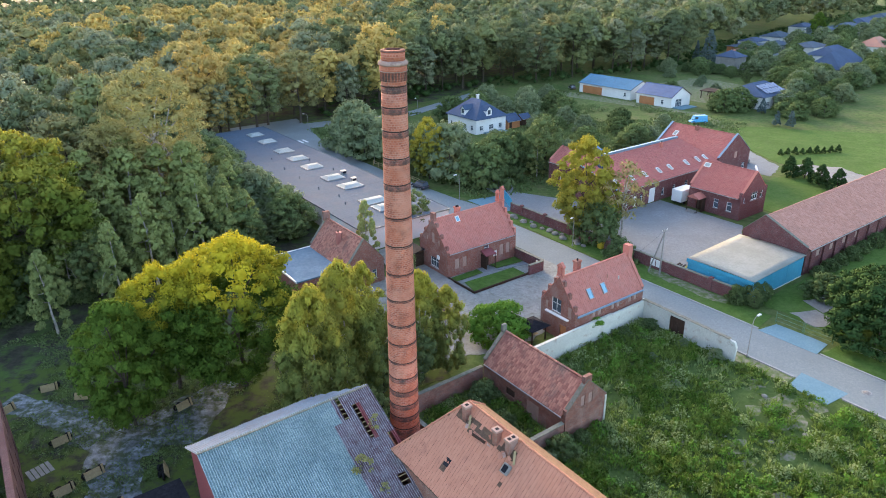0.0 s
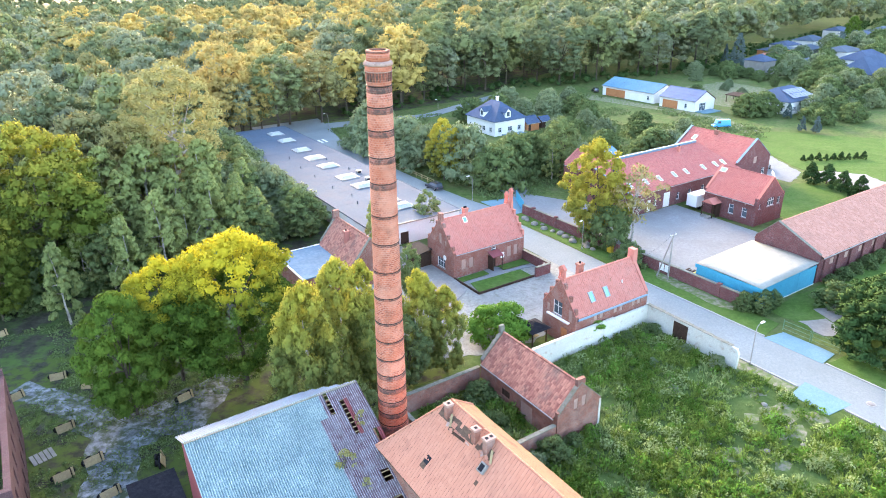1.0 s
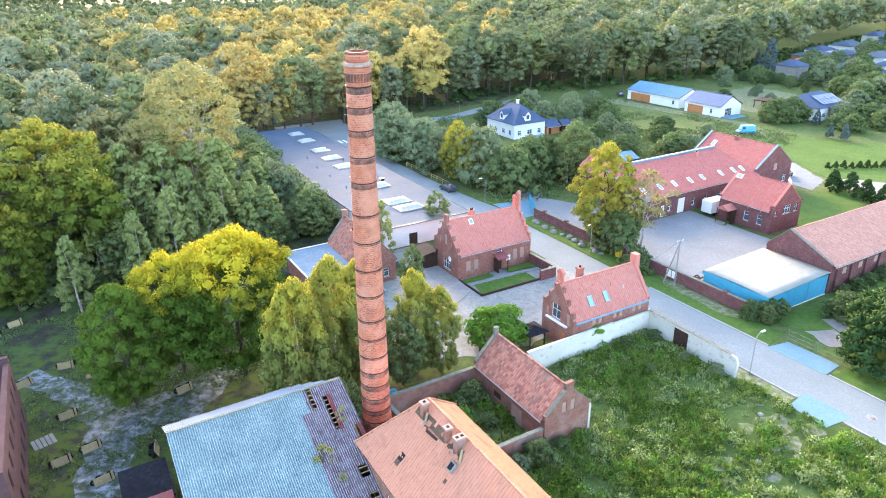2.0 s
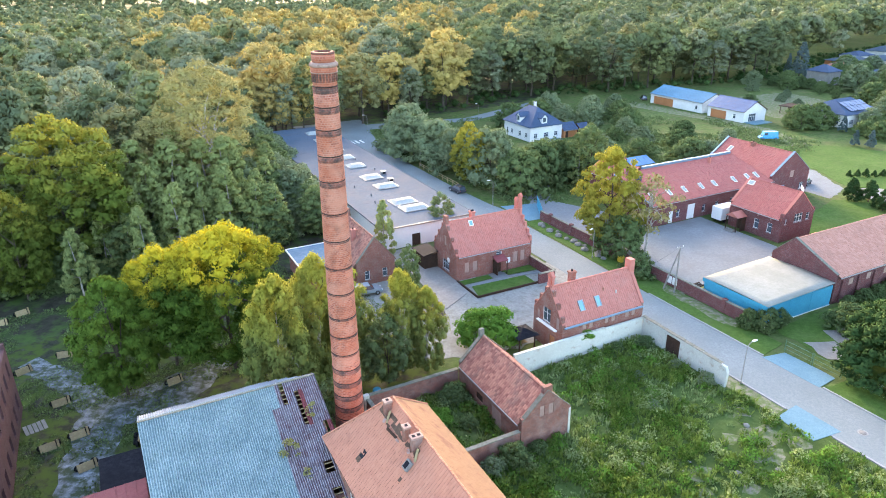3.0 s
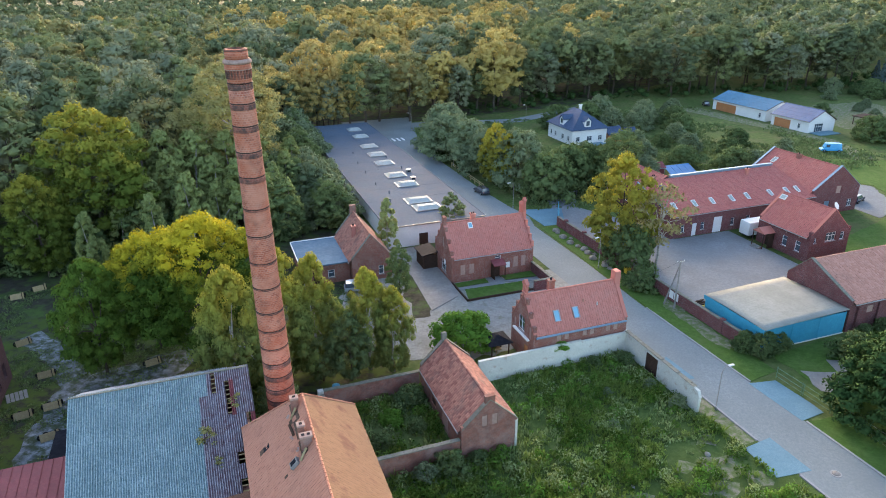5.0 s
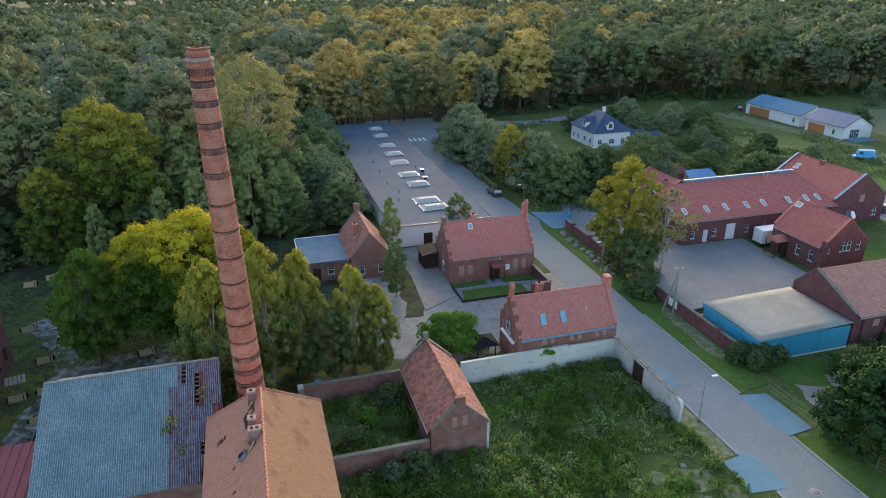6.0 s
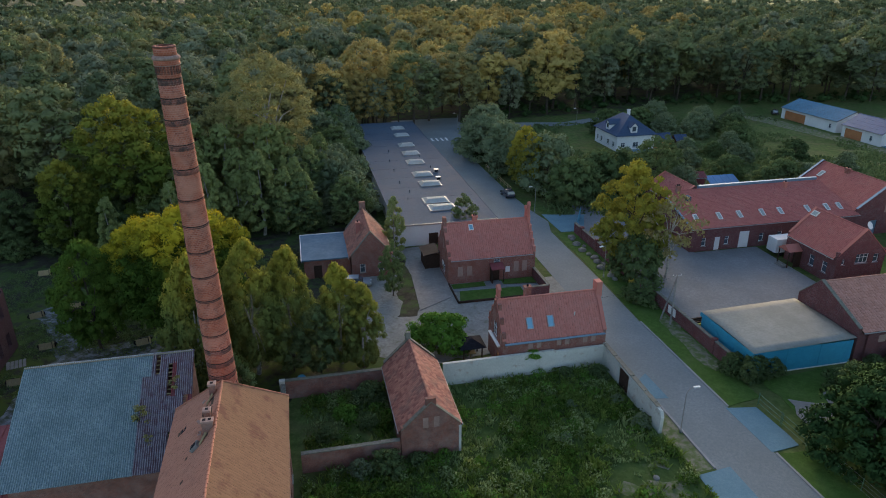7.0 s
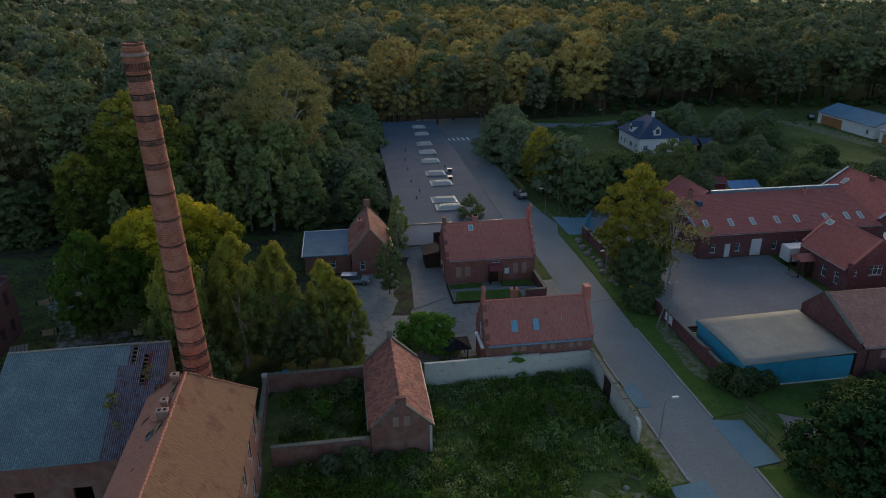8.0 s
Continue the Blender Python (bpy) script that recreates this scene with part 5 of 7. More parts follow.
# ---- long brick barn on the east ----
rb = gable_house("brick_barn", 92.4, 136, 39.6, 49.6, 4.0, 7.1, "a", M_BRICKD, M_TILEB, {"S": [(u, u + 1.1, 2.2, 3.2, "niche") for u in range(3, 40, 4)]}, "long dark brick barn with a brown-orange tiled roof", "barn", parapet=0.35, tile=(0.4, 0.45), ridge_at=0.69)
for i in range(12):
    part("buttress", bevelled(1.2 + i * 3.6, 1.6 + i * 3.6, -0.25, 0, 0, 3.4, r=0.03), M_BRICKD, rb)

# ---- long red-roofed house with cross wing and annex ----
lh = gable_house("long_brick_house", 92.2, 123.5, 73.9, 84.9, 4.05, 7.1, "a", M_BRICKD, M_TILEP,
                 {"S": [(2.0, 2.8, 0.9, 2.3, "window"), (4.4, 5.4, 0, 2.3, "white_door"), (6.2, 7.0, 0.9, 2.3, "window"), (8.9, 10.8, 0, 2.9, "white_door"), (12.7, 13.5, 0.9, 2.3, "window"), (16.1, 17.0, 0.9, 2.3, "window"), (20, 21, 0.9, 2.4, "window"), (25, 26, 0.9, 2.4, "window")]},
                 "long brick house with a red tiled roof and roof windows", ridge_at=0.93)
part("parapet", boxed(7.2, 31.2, 10.5, 11.05, 6.8, 7.75), M_ZINC, lh, "blue-grey flashed parapet along the ridge")
part("verge_flashing", prism(bmesh.new(), [(-0.32, -0.3, 4.1), (-0.05, -0.3, 4.1), (-0.05, 10.2, 7.25), (-0.32, 10.2, 7.25)], [(-0.32, -0.3, 4.32), (-0.05, -0.3, 4.32), (-0.05, 10.2, 7.47), (-0.32, 10.2, 7.47)]), M_ZINC, lh)
lp = math.degrees(math.atan2(3.05, 11.0 * 0.93))
for x in (1.9, 6.2, 10.0, 14.3, 17.8, 23.1, 26.9, 29.4):
    y = 2.3
    roof_window(lh, x, y, 4.05 + y * 3.05 / (11.0 * 0.93) + 0.3, 0.75, 1.5, lp + 14, material=M_SKYL)
part("roof_hood", bevelled(2.9, 3.7, 7.0, 8.2, 5.9, 7.1, r=0.05), M_SLATE, lh, "dark sheet metal roof hood")
stack(lh, 2.6, 9.6, 6.0, 8.4, 0.7, 0.6, M_BRICK, 2)
gable_house("cross_wing", 95.4, 102.6, 85.0, 95.2, 4.9, 7.3, "b", M_BRICKD, M_TILEP, {"W": [(2, 3, 1.2, 2.6, "window"), (6, 7, 1.2, 2.6, "window")]}, "low brick rear wing with a red tiled roof", parapet=0.25)
stack(lh, 23.3, 8.8, 6.0, 7.9, 0.5, 0.5, M_TILER)
cw = gable_house("cross_wing", 123.6, 135.1, 74.2, 90.6, 4.5, 8.7, "b", M_BRICKD, M_TILEP, {"S": [(3.2, 4.6, 0, 2.6, "blue_door"), (5.6, 6.8, 3.9, 5.3, "niche"), (9.0, 10.2, 1.0, 2.4, "window")], "E": [(u, u + 1, 1, 2.5, "window") for u in (3, 7, 11, 15)]},
                 "brick cross wing with flashed gables and a red roof", parapet=0.4, ridge_at=0.52)
for ob in [c for c in cw.children if c.name.startswith("gable_coping")]:
    ob.data.materials[0] = M_ZINC
cwp = math.degrees(math.atan2(4.2, 6.0))
roof_window(cw, 3.6, 13.5, 4.5 + 3.6 * 4.2 / 5.98 + 0.24, 0.9, 1.4, cwp, -90, M_SKYL)
stack(cw, 5.4, 9.4, 8.0, 9.3, 0.5, 0.9, M_BRICK)
ax = gable_house("brick_annex", 105.6, 113.7, 58.0, 68.4, 4.25, 8.1, "b", M_BRICKD, M_TILEP,
                 {"W": [(1.6, 2.6, 1.2, 2.9, "window"), (4.2, 5.2, 1.2, 2.9, "window"), (7.2, 8.6, 0.0, 2.4, "dark_door"), (2.0, 2.25, 3.4, 3.9, "niche"), (4.5, 4.75, 3.4, 3.9, "niche")],
                  "S": [(3.1, 5.2, 3.1, 4.6, "window"), (6.1, 7.0, 3.1, 4.4, "window"), (0.8, 1.3, 3.1, 4.0, "window")]},
                 "dark brick annex with a red tiled roof and white windows", parapet=0.25)
axp = math.degrees(math.atan2(3.85, 4.05))
roof_window(ax, 3.3, 9.4, 4.25 + 3.3 * 3.85 / 4.05 + 0.24, 1.2, 0.9, axp, -90, M_SKYL)
for gx in (-0.06, 7.76):
    part("gable_pier", bevelled(gx, gx + 0.4, -0.05, 0.45, 4.2, 5.1, r=0.03), M_BRICKD, ax)
part("satellite_dish", lathe([(0.05, 0), (0.4, 0.08), (0.6, 0.22), (0.58, 0.24), (0.38, 0.11)], 18), M_WHITE, ax).matrix_basis = pose(5.2, 1.2, 8.4, 60, 0, 20)
aporch = part("porch_roof", prism(bmesh.new(), [(-2.4, 6.6, 2.7), (0, 6.6, 2.7), (0, 7.9, 3.5), (-2.4, 7.9, 3.5)], [(-2.4, 9.2, 2.7), (0, 9.2, 2.7), (0, 7.95, 3.52), (-2.4, 7.95, 3.52)]), M_TILER, ax)
for y in (6.8, 9.0):
    part("porch_post", boxed(-2.3, -2.18, y - 0.06, y + 0.06, 0, 2.72), M_WOODD, aporch)
part("porch_wall", boxed(-1.2, -0.02, 6.75, 6.85, 0, 2.6), M_WOODD, aporch)
for i in range(3):
    part("step", boxed(-2.9 + i * 0.3, -2.2, 7.0, 8.8, 0, 0.16 + i * 0.16), M_CONC, ax)

# ---- box trailer, cars and van ----
box_tr = thing("box_trailer", 104.5, 71.3, 0.05, -90, "white box trailer parked by the brick annex", "trailer")
part("box", bevelled(0, 2.2, 0, 4.2, 0.6, 2.9, r=0.06), M_WHITE, box_tr)
part("chassis", boxed(0.2, 2.0, 0.1, 4.9, 0.42, 0.6), M_TAR, box_tr)
for x in (0.05, 1.95):
    for y in (1.2, 2.6):
        part("wheel", lathe([(0.32, -0.11), (0.36, -0.08), (0.36, 0.08), (0.32, 0.11)], 16), M_RUBBER, box_tr).matrix_basis = pose(x + 0.1, y, 0.36, 0, 90)


def car(name, a, b, rot, paint, label, length=4.3, width=1.75, height=1.48, van=False):
    c = thing(name, a, b, 0.05, rot, label, "van" if van else "car")
    L, W2 = length / 2, width / 2
    prof_low = [(-L, 0.35), (-L, 0.75), (-L + 0.1, 0.85), (L - 0.9, 0.9), (L - 0.1, 0.72), (L, 0.5), (L, 0.35)]
    bm = bmesh.new()
    prism(bm, [(x, -W2, z) for x, z in prof_low], [(x, W2, z) for x, z in prof_low])
    bmesh.ops.bevel(bm, geom=bm.edges[:], offset=0.06, segments=2, affect="EDGES")
    body = part("body", bm, paint, c)
    cab = [(-L + 0.15, 0.86), (-L + 0.3, height), (L - 1.1 if van else 0.35, height), (L - 0.7 if van else L - 1.15, 0.88)]
    bm = prism(bmesh.new(), [(x, -W2 + 0.06 + (0.14 if z > 1 else 0), z) for x, z in cab], [(x, W2 - 0.06 - (0.14 if z > 1 else 0), z) for x, z in cab])
    bmesh.ops.bevel(bm, geom=bm.edges[:], offset=0.05, segments=2, affect="EDGES")
    part("cabin", bm, M_GLASS if not van else paint, c)
    part("roof", bevelled(-L + 0.28, 0.38 if not van else L - 1.1, -W2 + 0.18, W2 - 0.18, height - 0.02, height + 0.05, r=0.02), paint, c)
    if van:
        for s in (-1, 1):
            part("side_window", boxed(L - 2.0, L - 1.15, s * (W2 - 0.12) - 0.02, s * (W2 - 0.12) + 0.02, 1.05, height - 0.25), M_GLASS, c)
        part("windscreen", boxed(-0.02, 0.02, -W2 + 0.3, W2 - 0.3, 0, 0.62, m=pose(L - 0.72, 0, 0.95, 0, -25)), M_GLASS, c)
    for s in (-1, 1):
        part("headlight", bevelled(L - 0.12, L - 0.01, s * 0.62 - 0.15, s * 0.62 + 0.15, 0.58, 0.7, r=0.02), M_FRAME, c)
        part("tail_light", bevelled(-L - 0.01, -L + 0.06, s * 0.68 - 0.1, s * 0.68 + 0.1, 0.62, 0.8, r=0.02), M_REDMETAL, c)
        for x in (-L + 0.8, L - 0.8):
            w = part("wheel", lathe([(0.2, -0.1), (0.31, -0.1), (0.32, 0), (0.31, 0.1), (0.2, 0.1)], 18), M_RUBBER, c)
            w.matrix_basis = pose(x, s * (W2 - 0.06), 0.32, 90)
            part("rim", lathe([(0.19, -0.11), (0.19, 0.11)], 14), M_STEEL, w)
    return c


car("parked_car", 37.7, 73.4, -8, M_SILVER, "pale silver estate car parked before the cottage", 4.4)
car("parked_car", 72.4, 109.6, 95, M_DARKCAR, "dark grey car parked at the street's edge", 4.2)
car("parked_car", 139.5, 77.5, 20, M_DARKCAR, "dark grey car on the gravel car park", 4.2)
car("parked_van", 168.7, 109.5, 150, M_BLUECAR, "bright blue van parked on the dirt road", 5.0, 1.95, 2.1, True)
car("parked_car", 183.5, 173, 60, M_DARKCAR, "dark car parked beside a white bungalow", 4.3)

# ---- street lamps, poles ----
def street_lamp(a, b, rot, h=5.2):
    s = thing("street_lamp", a, b, 0.05, rot, "curved galvanised street lamp", "street lamp", "street lamps")
    bm = bmesh.new()
    pts = [(0, 0, 0), (0, 0, h - 0.8), (0.08, 0, h - 0.4), (0.35, 0, h - 0.1), (0.8, 0, h)]
    for k, (p, q) in enumerate(zip(pts, pts[1:])):
        rod(bm, p, q, 0.055 - 0.006 * k, 0.05 - 0.006 * k, 8)
    part("pole", bm, M_CONC, s)
    part("luminaire", bevelled(0.7, 1.35, -0.12, 0.12, h - 0.06, h + 0.08, r=0.04), M_FRAME, s)
    part("base_collar", lathe([(0.12, 0), (0.12, 0.4), (0.08, 0.45)], 10), M_STEEL, s)


for a, b, r in ((65.8, 32.2, 0), (74.3, 68.0, 200), (74.3, 98.5, 180), (74.6, 131.9, 180), (77.0, 172.5, 160), (114, 172, 200)):
    street_lamp(a, b, r if b < 60 else r)
pole = thing("utility_pole", 76.4, 52.5, 0, 0, "braced grey utility pole by a brick wall", "utility pole")
rod(bm := bmesh.new(), (0, 0, 0), (0.05, 0, 7.2), 0.13, 0.09, 10)
part("post", bm, M_CONC, pole)
rod(bm := bmesh.new(), (-0.4, 1.7, 0), (0.04, 0.05, 6.6), 0.12, 0.09, 10)
part("brace", bm, M_CONC, pole)
part("crossarm", boxed(-0.6, 0.7, -0.05, 0.05, 6.9, 7.0), M_STEEL, pole)
for x in (-0.5, 0.0, 0.6):
    part("insulator", lathe([(0.05, 7.0), (0.06, 7.1), (0.03, 7.2)], 8), M_FRAME, pole).location = (x, 0, 0)
bm = bmesh.new()
for k in range(8):
    p, q = k / 8, (k + 1) / 8
    rod(bm, (76.4 - 12.8 * p, 52.5 - 3 * p, 7.1 - 0.5 * p - 3.2 * p * (1 - p) * 0.5), (76.4 - 12.8 * q, 52.5 - 3 * q, 7.1 - 0.5 * q - 3.2 * q * (1 - q) * 0.5), 0.012, seg=5)
tagged(struct("overhead_cable", bm, M_TAR, "thin black overhead cable", "cable"), kind="structure")
# boulders on the verge
ico = bmesh.new()
bmesh.ops.create_icosphere(ico, subdivisions=2, radius=0.5)
for v in ico.verts:
    v.co *= 1 + 0.25 * noise.noise(v.co * 2.5)
    v.co.z *= 0.7
ROCK = mesh_of("boulder", ico, M_STONE)
for i in range(13):
    s = 0.7 + RNG.random() * 0.8
    ob = new("boulder", ROCK)
    ob.matrix_basis = G @ pose(75.4 + RNG.random() * 1.2, 66.5 + i * 1.5 + RNG.normal(0, 0.3), 0.12, 0, 0, RNG.random() * 360) @ Matrix.Diagonal((s, s, s, 1))
    tagged(ob, "grey granite boulder on the grass verge", "boulder", "boulders on the verge")
# wooden rail fence by the street
fence = thing("rail_fence", 73.9, 112.0, 0, 90, "pale timber rail fence along the street", "fence")
for i in range(9):
    part("post", boxed(i * 2.4, i * 2.4 + 0.12, -0.06, 0.06, 0, 1.1), M_WOODP, fence)
for z in (0.5, 0.95):
    part("rail", boxed(0, 19.3, -0.1, -0.06, z, z + 0.12), M_WOODP, fence)
gf = thing("mesh_fence", 77.2, 6.0, 0, 91, "green wire fence beside the lawn", "fence")
for i in range(10):
    part("post", boxed(i * 2.2, i * 2.2 + 0.06, -0.03, 0.03, 0, 1.4), M_GREENP, gf)
for z in (0.1, 0.5, 0.9, 1.3):
    part("wire", boxed(0, 19.8, -0.01, 0.01, z, z + 0.02), M_STEEL, gf)

gg = thing("metal_gate", 76.4, 27.6, 0, 91, "green tubular metal field gate", "gate")
for x in (0, 3.4, 3.6, 7.0):
    rod(bm := bmesh.new(), (x, 0, 0), (x, 0, 1.5), 0.04, seg=6)
    part("post", bm, M_GREENP, gg)
for z in (0.3, 0.8, 1.35):
    rod(bm := bmesh.new(), (0, 0, z), (7.0, 0, z), 0.025, seg=6)
    part("rail", bm, M_GREENP, gg)

# ---- villa and new houses beyond ----
def hipped_house(name, a0, a1, b0, b1, eave, ridge, inset, wall_mat, roof_mat, label, openings=(), rot=0.0):
    w, d = a1 - a0, b1 - b0
    hm = thing(name, a0, b0, 0, rot, label, "house")
    pl = {"S": lambda u, v, k: (u, k, v), "N": lambda u, v, k: (u, d - k, v), "W": lambda u, v, k: (k, u, v), "E": lambda u, v, k: (w - k, u, v)}
    for side in "SNWE":
        ln = w if side in "SN" else d
        e = 0.0 if side in "SN" else 0.35
        ops = [o for o in openings if o[0] == side]
        piece = part("wall", wall(bmesh.new(), [(e, -0.2), (ln - e, -0.2), (ln - e, eave), (e, eave)], [o[1:5] for o in ops], pl[side]), wall_mat, hm)
        for o in ops:
            fill_opening(piece, pl[side], o[1:], o[5])
    ov = 0.5
    long_x = w >= d
    r0, r1 = ((inset, d / 2), (w - inset, d / 2)) if long_x else ((w / 2, inset), (w / 2, d - inset))
    c = [(-ov, -ov, eave), (w + ov, -ov, eave), (w + ov, d + ov, eave), (-ov, d + ov, eave)]
    bm = bmesh.new()
    vs = [bm.verts.new(p) for p in c] + [bm.verts.new((p[0], p[1], eave - 0.15)) for p in c]
    a, b = bm.verts.new((*r0, ridge)), bm.verts.new((*r1, ridge))
    if long_x:
        fs = ((vs[0], vs[1], b, a), (vs[1], vs[2], b), (vs[2], vs[3], a, b), (vs[3], vs[0], a))
    else:
        fs = ((vs[0], vs[1], a), (vs[1], vs[2], b, a), (vs[2], vs[3], b), (vs[3], vs[0], a, b))
    for f in fs:
        bm.faces.new(f)
    for i in range(4):
        bm.faces.new((vs[i], vs[4 + i], vs[4 + (i + 1) % 4], vs[(i + 1) % 4]))
    bm.faces.new(vs[4:][::-1])
    part("roof", bm, roof_mat, hm)
    return hm


def win(side, *spans, v0=0.9, v1=2.2, kind="window"):
    return [(side, u, u + l, v0, v1, kind) for u, l in spans]


villa = hipped_house("villa", 111.0, 121.5, 139.0, 152.0, 4.1, 8.4, 4.4, M_WHITE, M_SLATE, "white villa with a blue-black hipped roof and dormers",
                     win("S", (1.2, 1.2), (4.5, 1.6), (8.0, 1.2)) + win("W", (1.5, 1.2), (4.5, 1.4), (8.5, 1.2), (11, 1.0)))
for x, y, r in ((4.6, 0.15, 0), (0.15, 6.2, -90)):
    dm = part("dormer", prism(bmesh.new(), [(-0.9, 0, 0), (0.9, 0, 0), (0.9, 0, 1.6), (0, 0, 2.5), (-0.9, 0, 1.6)], [(-0.9, 2.4, 0), (0.9, 2.4, 0), (0.9, 2.4, 1.6), (0, 3.2, 2.5), (-0.9, 2.4, 1.6)]), M_WHITE, villa, "white gabled dormer")
    dm.matrix_basis = pose(x, y, 4.6, 0, 0, r)
    part("roof", prism(bmesh.new(), [(-1.15, -0.2, 1.35), (0, -0.2, 2.5), (1.15, -0.2, 1.35), (1.15, -0.2, 1.5), (0, -0.2, 2.66), (-1.15, -0.2, 1.5)], [(-1.15, 2.8, 1.35), (0, 3.4, 2.5), (1.15, 2.8, 1.35), (1.15, 2.8, 1.5), (0, 3.4, 2.66), (-1.15, 2.8, 1.5)]), M_SLATE, dm)
    part("pane", boxed(-0.5, 0.5, -0.03, -0.005, 0.4, 1.6), M_GLASS, dm)
stack(villa, 6.4, 7.4, 7.5, 9.3, 0.6, 0.6, M_WHITE)
part("terrace", boxed(2.5, 9, -2.6, -0.05, 0, 0.35), M_PAVER, villa)
garage = gable_house("villa_garage", 122.0, 126.5, 138.6, 143.0, 2.2, 3.6, "a", M_CLAD, M_SLATE, {"S": [(0.6, 1.6, 0, 2, "door")]}, "small timber garden house with a dark roof", "shed")
gable_house("garden_shed", 128.2, 131.4, 139.4, 142.2, 2.0, 2.9, "a", M_WOODD, M_SLATE, {}, "small dark garden shed", "shed")
gable_house("white_bungalow", 181.6, 193.0, 144.5, 167.5, 3.3, 5.6, "b", M_WHITE, M_SLATEB, {"W": [(2, 3, 0.9, 2.2, "window"), (12.5, 21.5, 0.0, 2.6, "garage")]}, "long white bungalow with a blue metal roof", tile=(0.6, 1.2))
hB = gable_house("white_bungalow", 180.4, 190.0, 127.4, 141.0, 3.3, 5.9, "b", M_WHITE, M_SOLAR, {"S": [(2.2, 5.4, 0.1, 2.5, "window")], "W": [(6.5, 12.5, 0, 2.5, "garage"), (3, 4, 0.8, 2.2, "window")]}, "white bungalow with a dark blue roof", tile=(0.9, 1.5))
part("terrace", boxed(0.5, 8, -4, -0.05, 0, 0.2), M_PAVER, hB)
hC = hipped_house("solar_house", 198.5, 213.5, 107.5, 121.0, 3.9, 7.2, 4.0, M_WHITE, M_SLATE, "white house with solar panels on a dark hipped roof", win("S", (2, 2), (7, 2), (11, 1.5)) + win("W", (2, 1.4), (7, 1.4)))
for i in range(6):
    for j in range(2):
        part("solar_panel", bevelled(0.03, 1.6, 0, 2.2, 0.05, 0.11, r=0.01), M_SOLAR, hC).matrix_basis = pose(2.6 + i * 1.7, 0.6 + j * 2.2, 4.62 + j * 1.02, 25)
far = [(300, 311, 176, 184, 3.2, 5.0, M_TILEB, M_WHITE), (344, 356, 196, 206, 3.4, 5.2, M_SLATE, M_WHITE), (368, 382, 196, 208, 4.0, 6.4, M_FELT, M_WHITE), (305, 322, 136, 150, 4.2, 8.0, M_SLATE, M_WHITE), (264, 272, 158, 167, 5.6, 8.0, M_SLATE, M_CONC), (318, 336, 186, 196, 3.4, 5.0, M_FELT, M_CLAD), (334, 348, 180, 188, 3.2, 5.2, M_FELT, M_WHITE), (298, 312, 156, 164, 2.8, 4.4, M_FELT, M_WHITE), (273, 296, 120, 133, 3.6, 9.4, M_SLATE, M_WHITE),
       (324, 338, 156, 168, 5.0, 7.0, M_FELT, M_WHITE), (408, 424, 192, 204, 5.0, 7.0, M_FELT, M_WHITE), (436, 452, 190, 204, 5.0, 7.5, M_FELT, M_WHITE), (424, 438, 212, 222, 5.0, 7.0, M_SLATE, M_WHITE), (470, 490, 196, 212, 5.0, 8.0, M_SLATE, M_WHITE), (520, 540, 205, 220, 5, 8, M_FELT, M_WHITE), (356, 370, 140, 152, 4, 8, M_TILEB, M_WHITE)]
for a0, a1, b0, b1, e, r, rm, wm in far:
    hipped_house("village_house", a0, a1, b0, b1, e, r, 4.0, wm, rm, "distant village house with pale walls" if wm is M_WHITE else "distant orange-walled village house", win("W", (2, 1.3), (6, 1.3)) + win("S", (2.5, 1.5), (7, 1.5)))
ct = thing("log_carport", 204, 126, 0, 10, "dark timber carport beside a white house", "carport")
for x in (0, 5.5):
    for y in (0, 3, 6):
        part("post", boxed(x, x + 0.2, y, y + 0.2, 0, 2.3), M_WOODD, ct)
part("roof", bevelled(-0.4, 6.1, -0.4, 6.6, 2.3, 2.55), M_WOODD, ct)
sg = thing("solar_array", 116.5, 105.0, 0, 0, "blue ground-mounted solar panels in a garden", "solar panel")
for i in range(4):
    part("panel", bevelled(i * 1.75, i * 1.75 + 1.7, 0, 3.4, 0, 0.06, r=0.01), plain("blue solar glass", (0.05, 0.2, 0.42), (0.08, 0.28, 0.5), 0.25), sg).matrix_basis = pose(0, 0, 0.5, 22)
for x in (0.5, 6.3):
    part("leg", boxed(x, x + 0.08, 3.0, 3.08, 0, 1.75), M_STEEL, sg)
    part("leg", boxed(x, x + 0.08, 0.2, 0.28, 0, 0.6), M_STEEL, sg)
gable_house("red_hut", 113.0, 116.0, 107.0, 109.5, 1.9, 2.6, "a", M_REDMETAL, M_REDMETAL, {}, "small red garden hut", "shed")

# ---- ruin, lean-to and barricades in the clearing ----
ruin = thing("brick_ruin", -16.0, 46.0, 0, 0, "tall roofless dark brick ruin with empty windows", "ruin")
rw, rd, rz = 11.2, 19.5, 8.0
rp = {"E": lambda u, v, k: (rw - k, u, v), "N": lambda u, v, k: (u, rd - k, v), "W": lambda u, v, k: (k, u, v), "S": lambda u, v, k: (u, k, v)}
for side in "ENWS":
    ln = rd if side in "EW" else rw
    ops = [(u, u + 1.0, z, z + 1.8) for z in (1.0, 4.8) for u in np.arange(1.5, ln - 2, 2.6)]
    e = 0.5 if side in "EW" else 0
    part("wall", wall(bmesh.new(), [(e, -0.2), (ln - e, -0.2), (ln - e, rz - (0.5 if side == "E" else 0)), (e, rz)], ops, rp[side], 0.5), M_RUIN, ruin)
lr = thing("red_roofed_lean_to", -9.2, 32.0, 0, 0, "low building under a faded red metal roof", "building")
part("body", boxed(0.3, 15.0, 0.3, 9.6, -0.1, 3.0), M_BRICKO, lr)
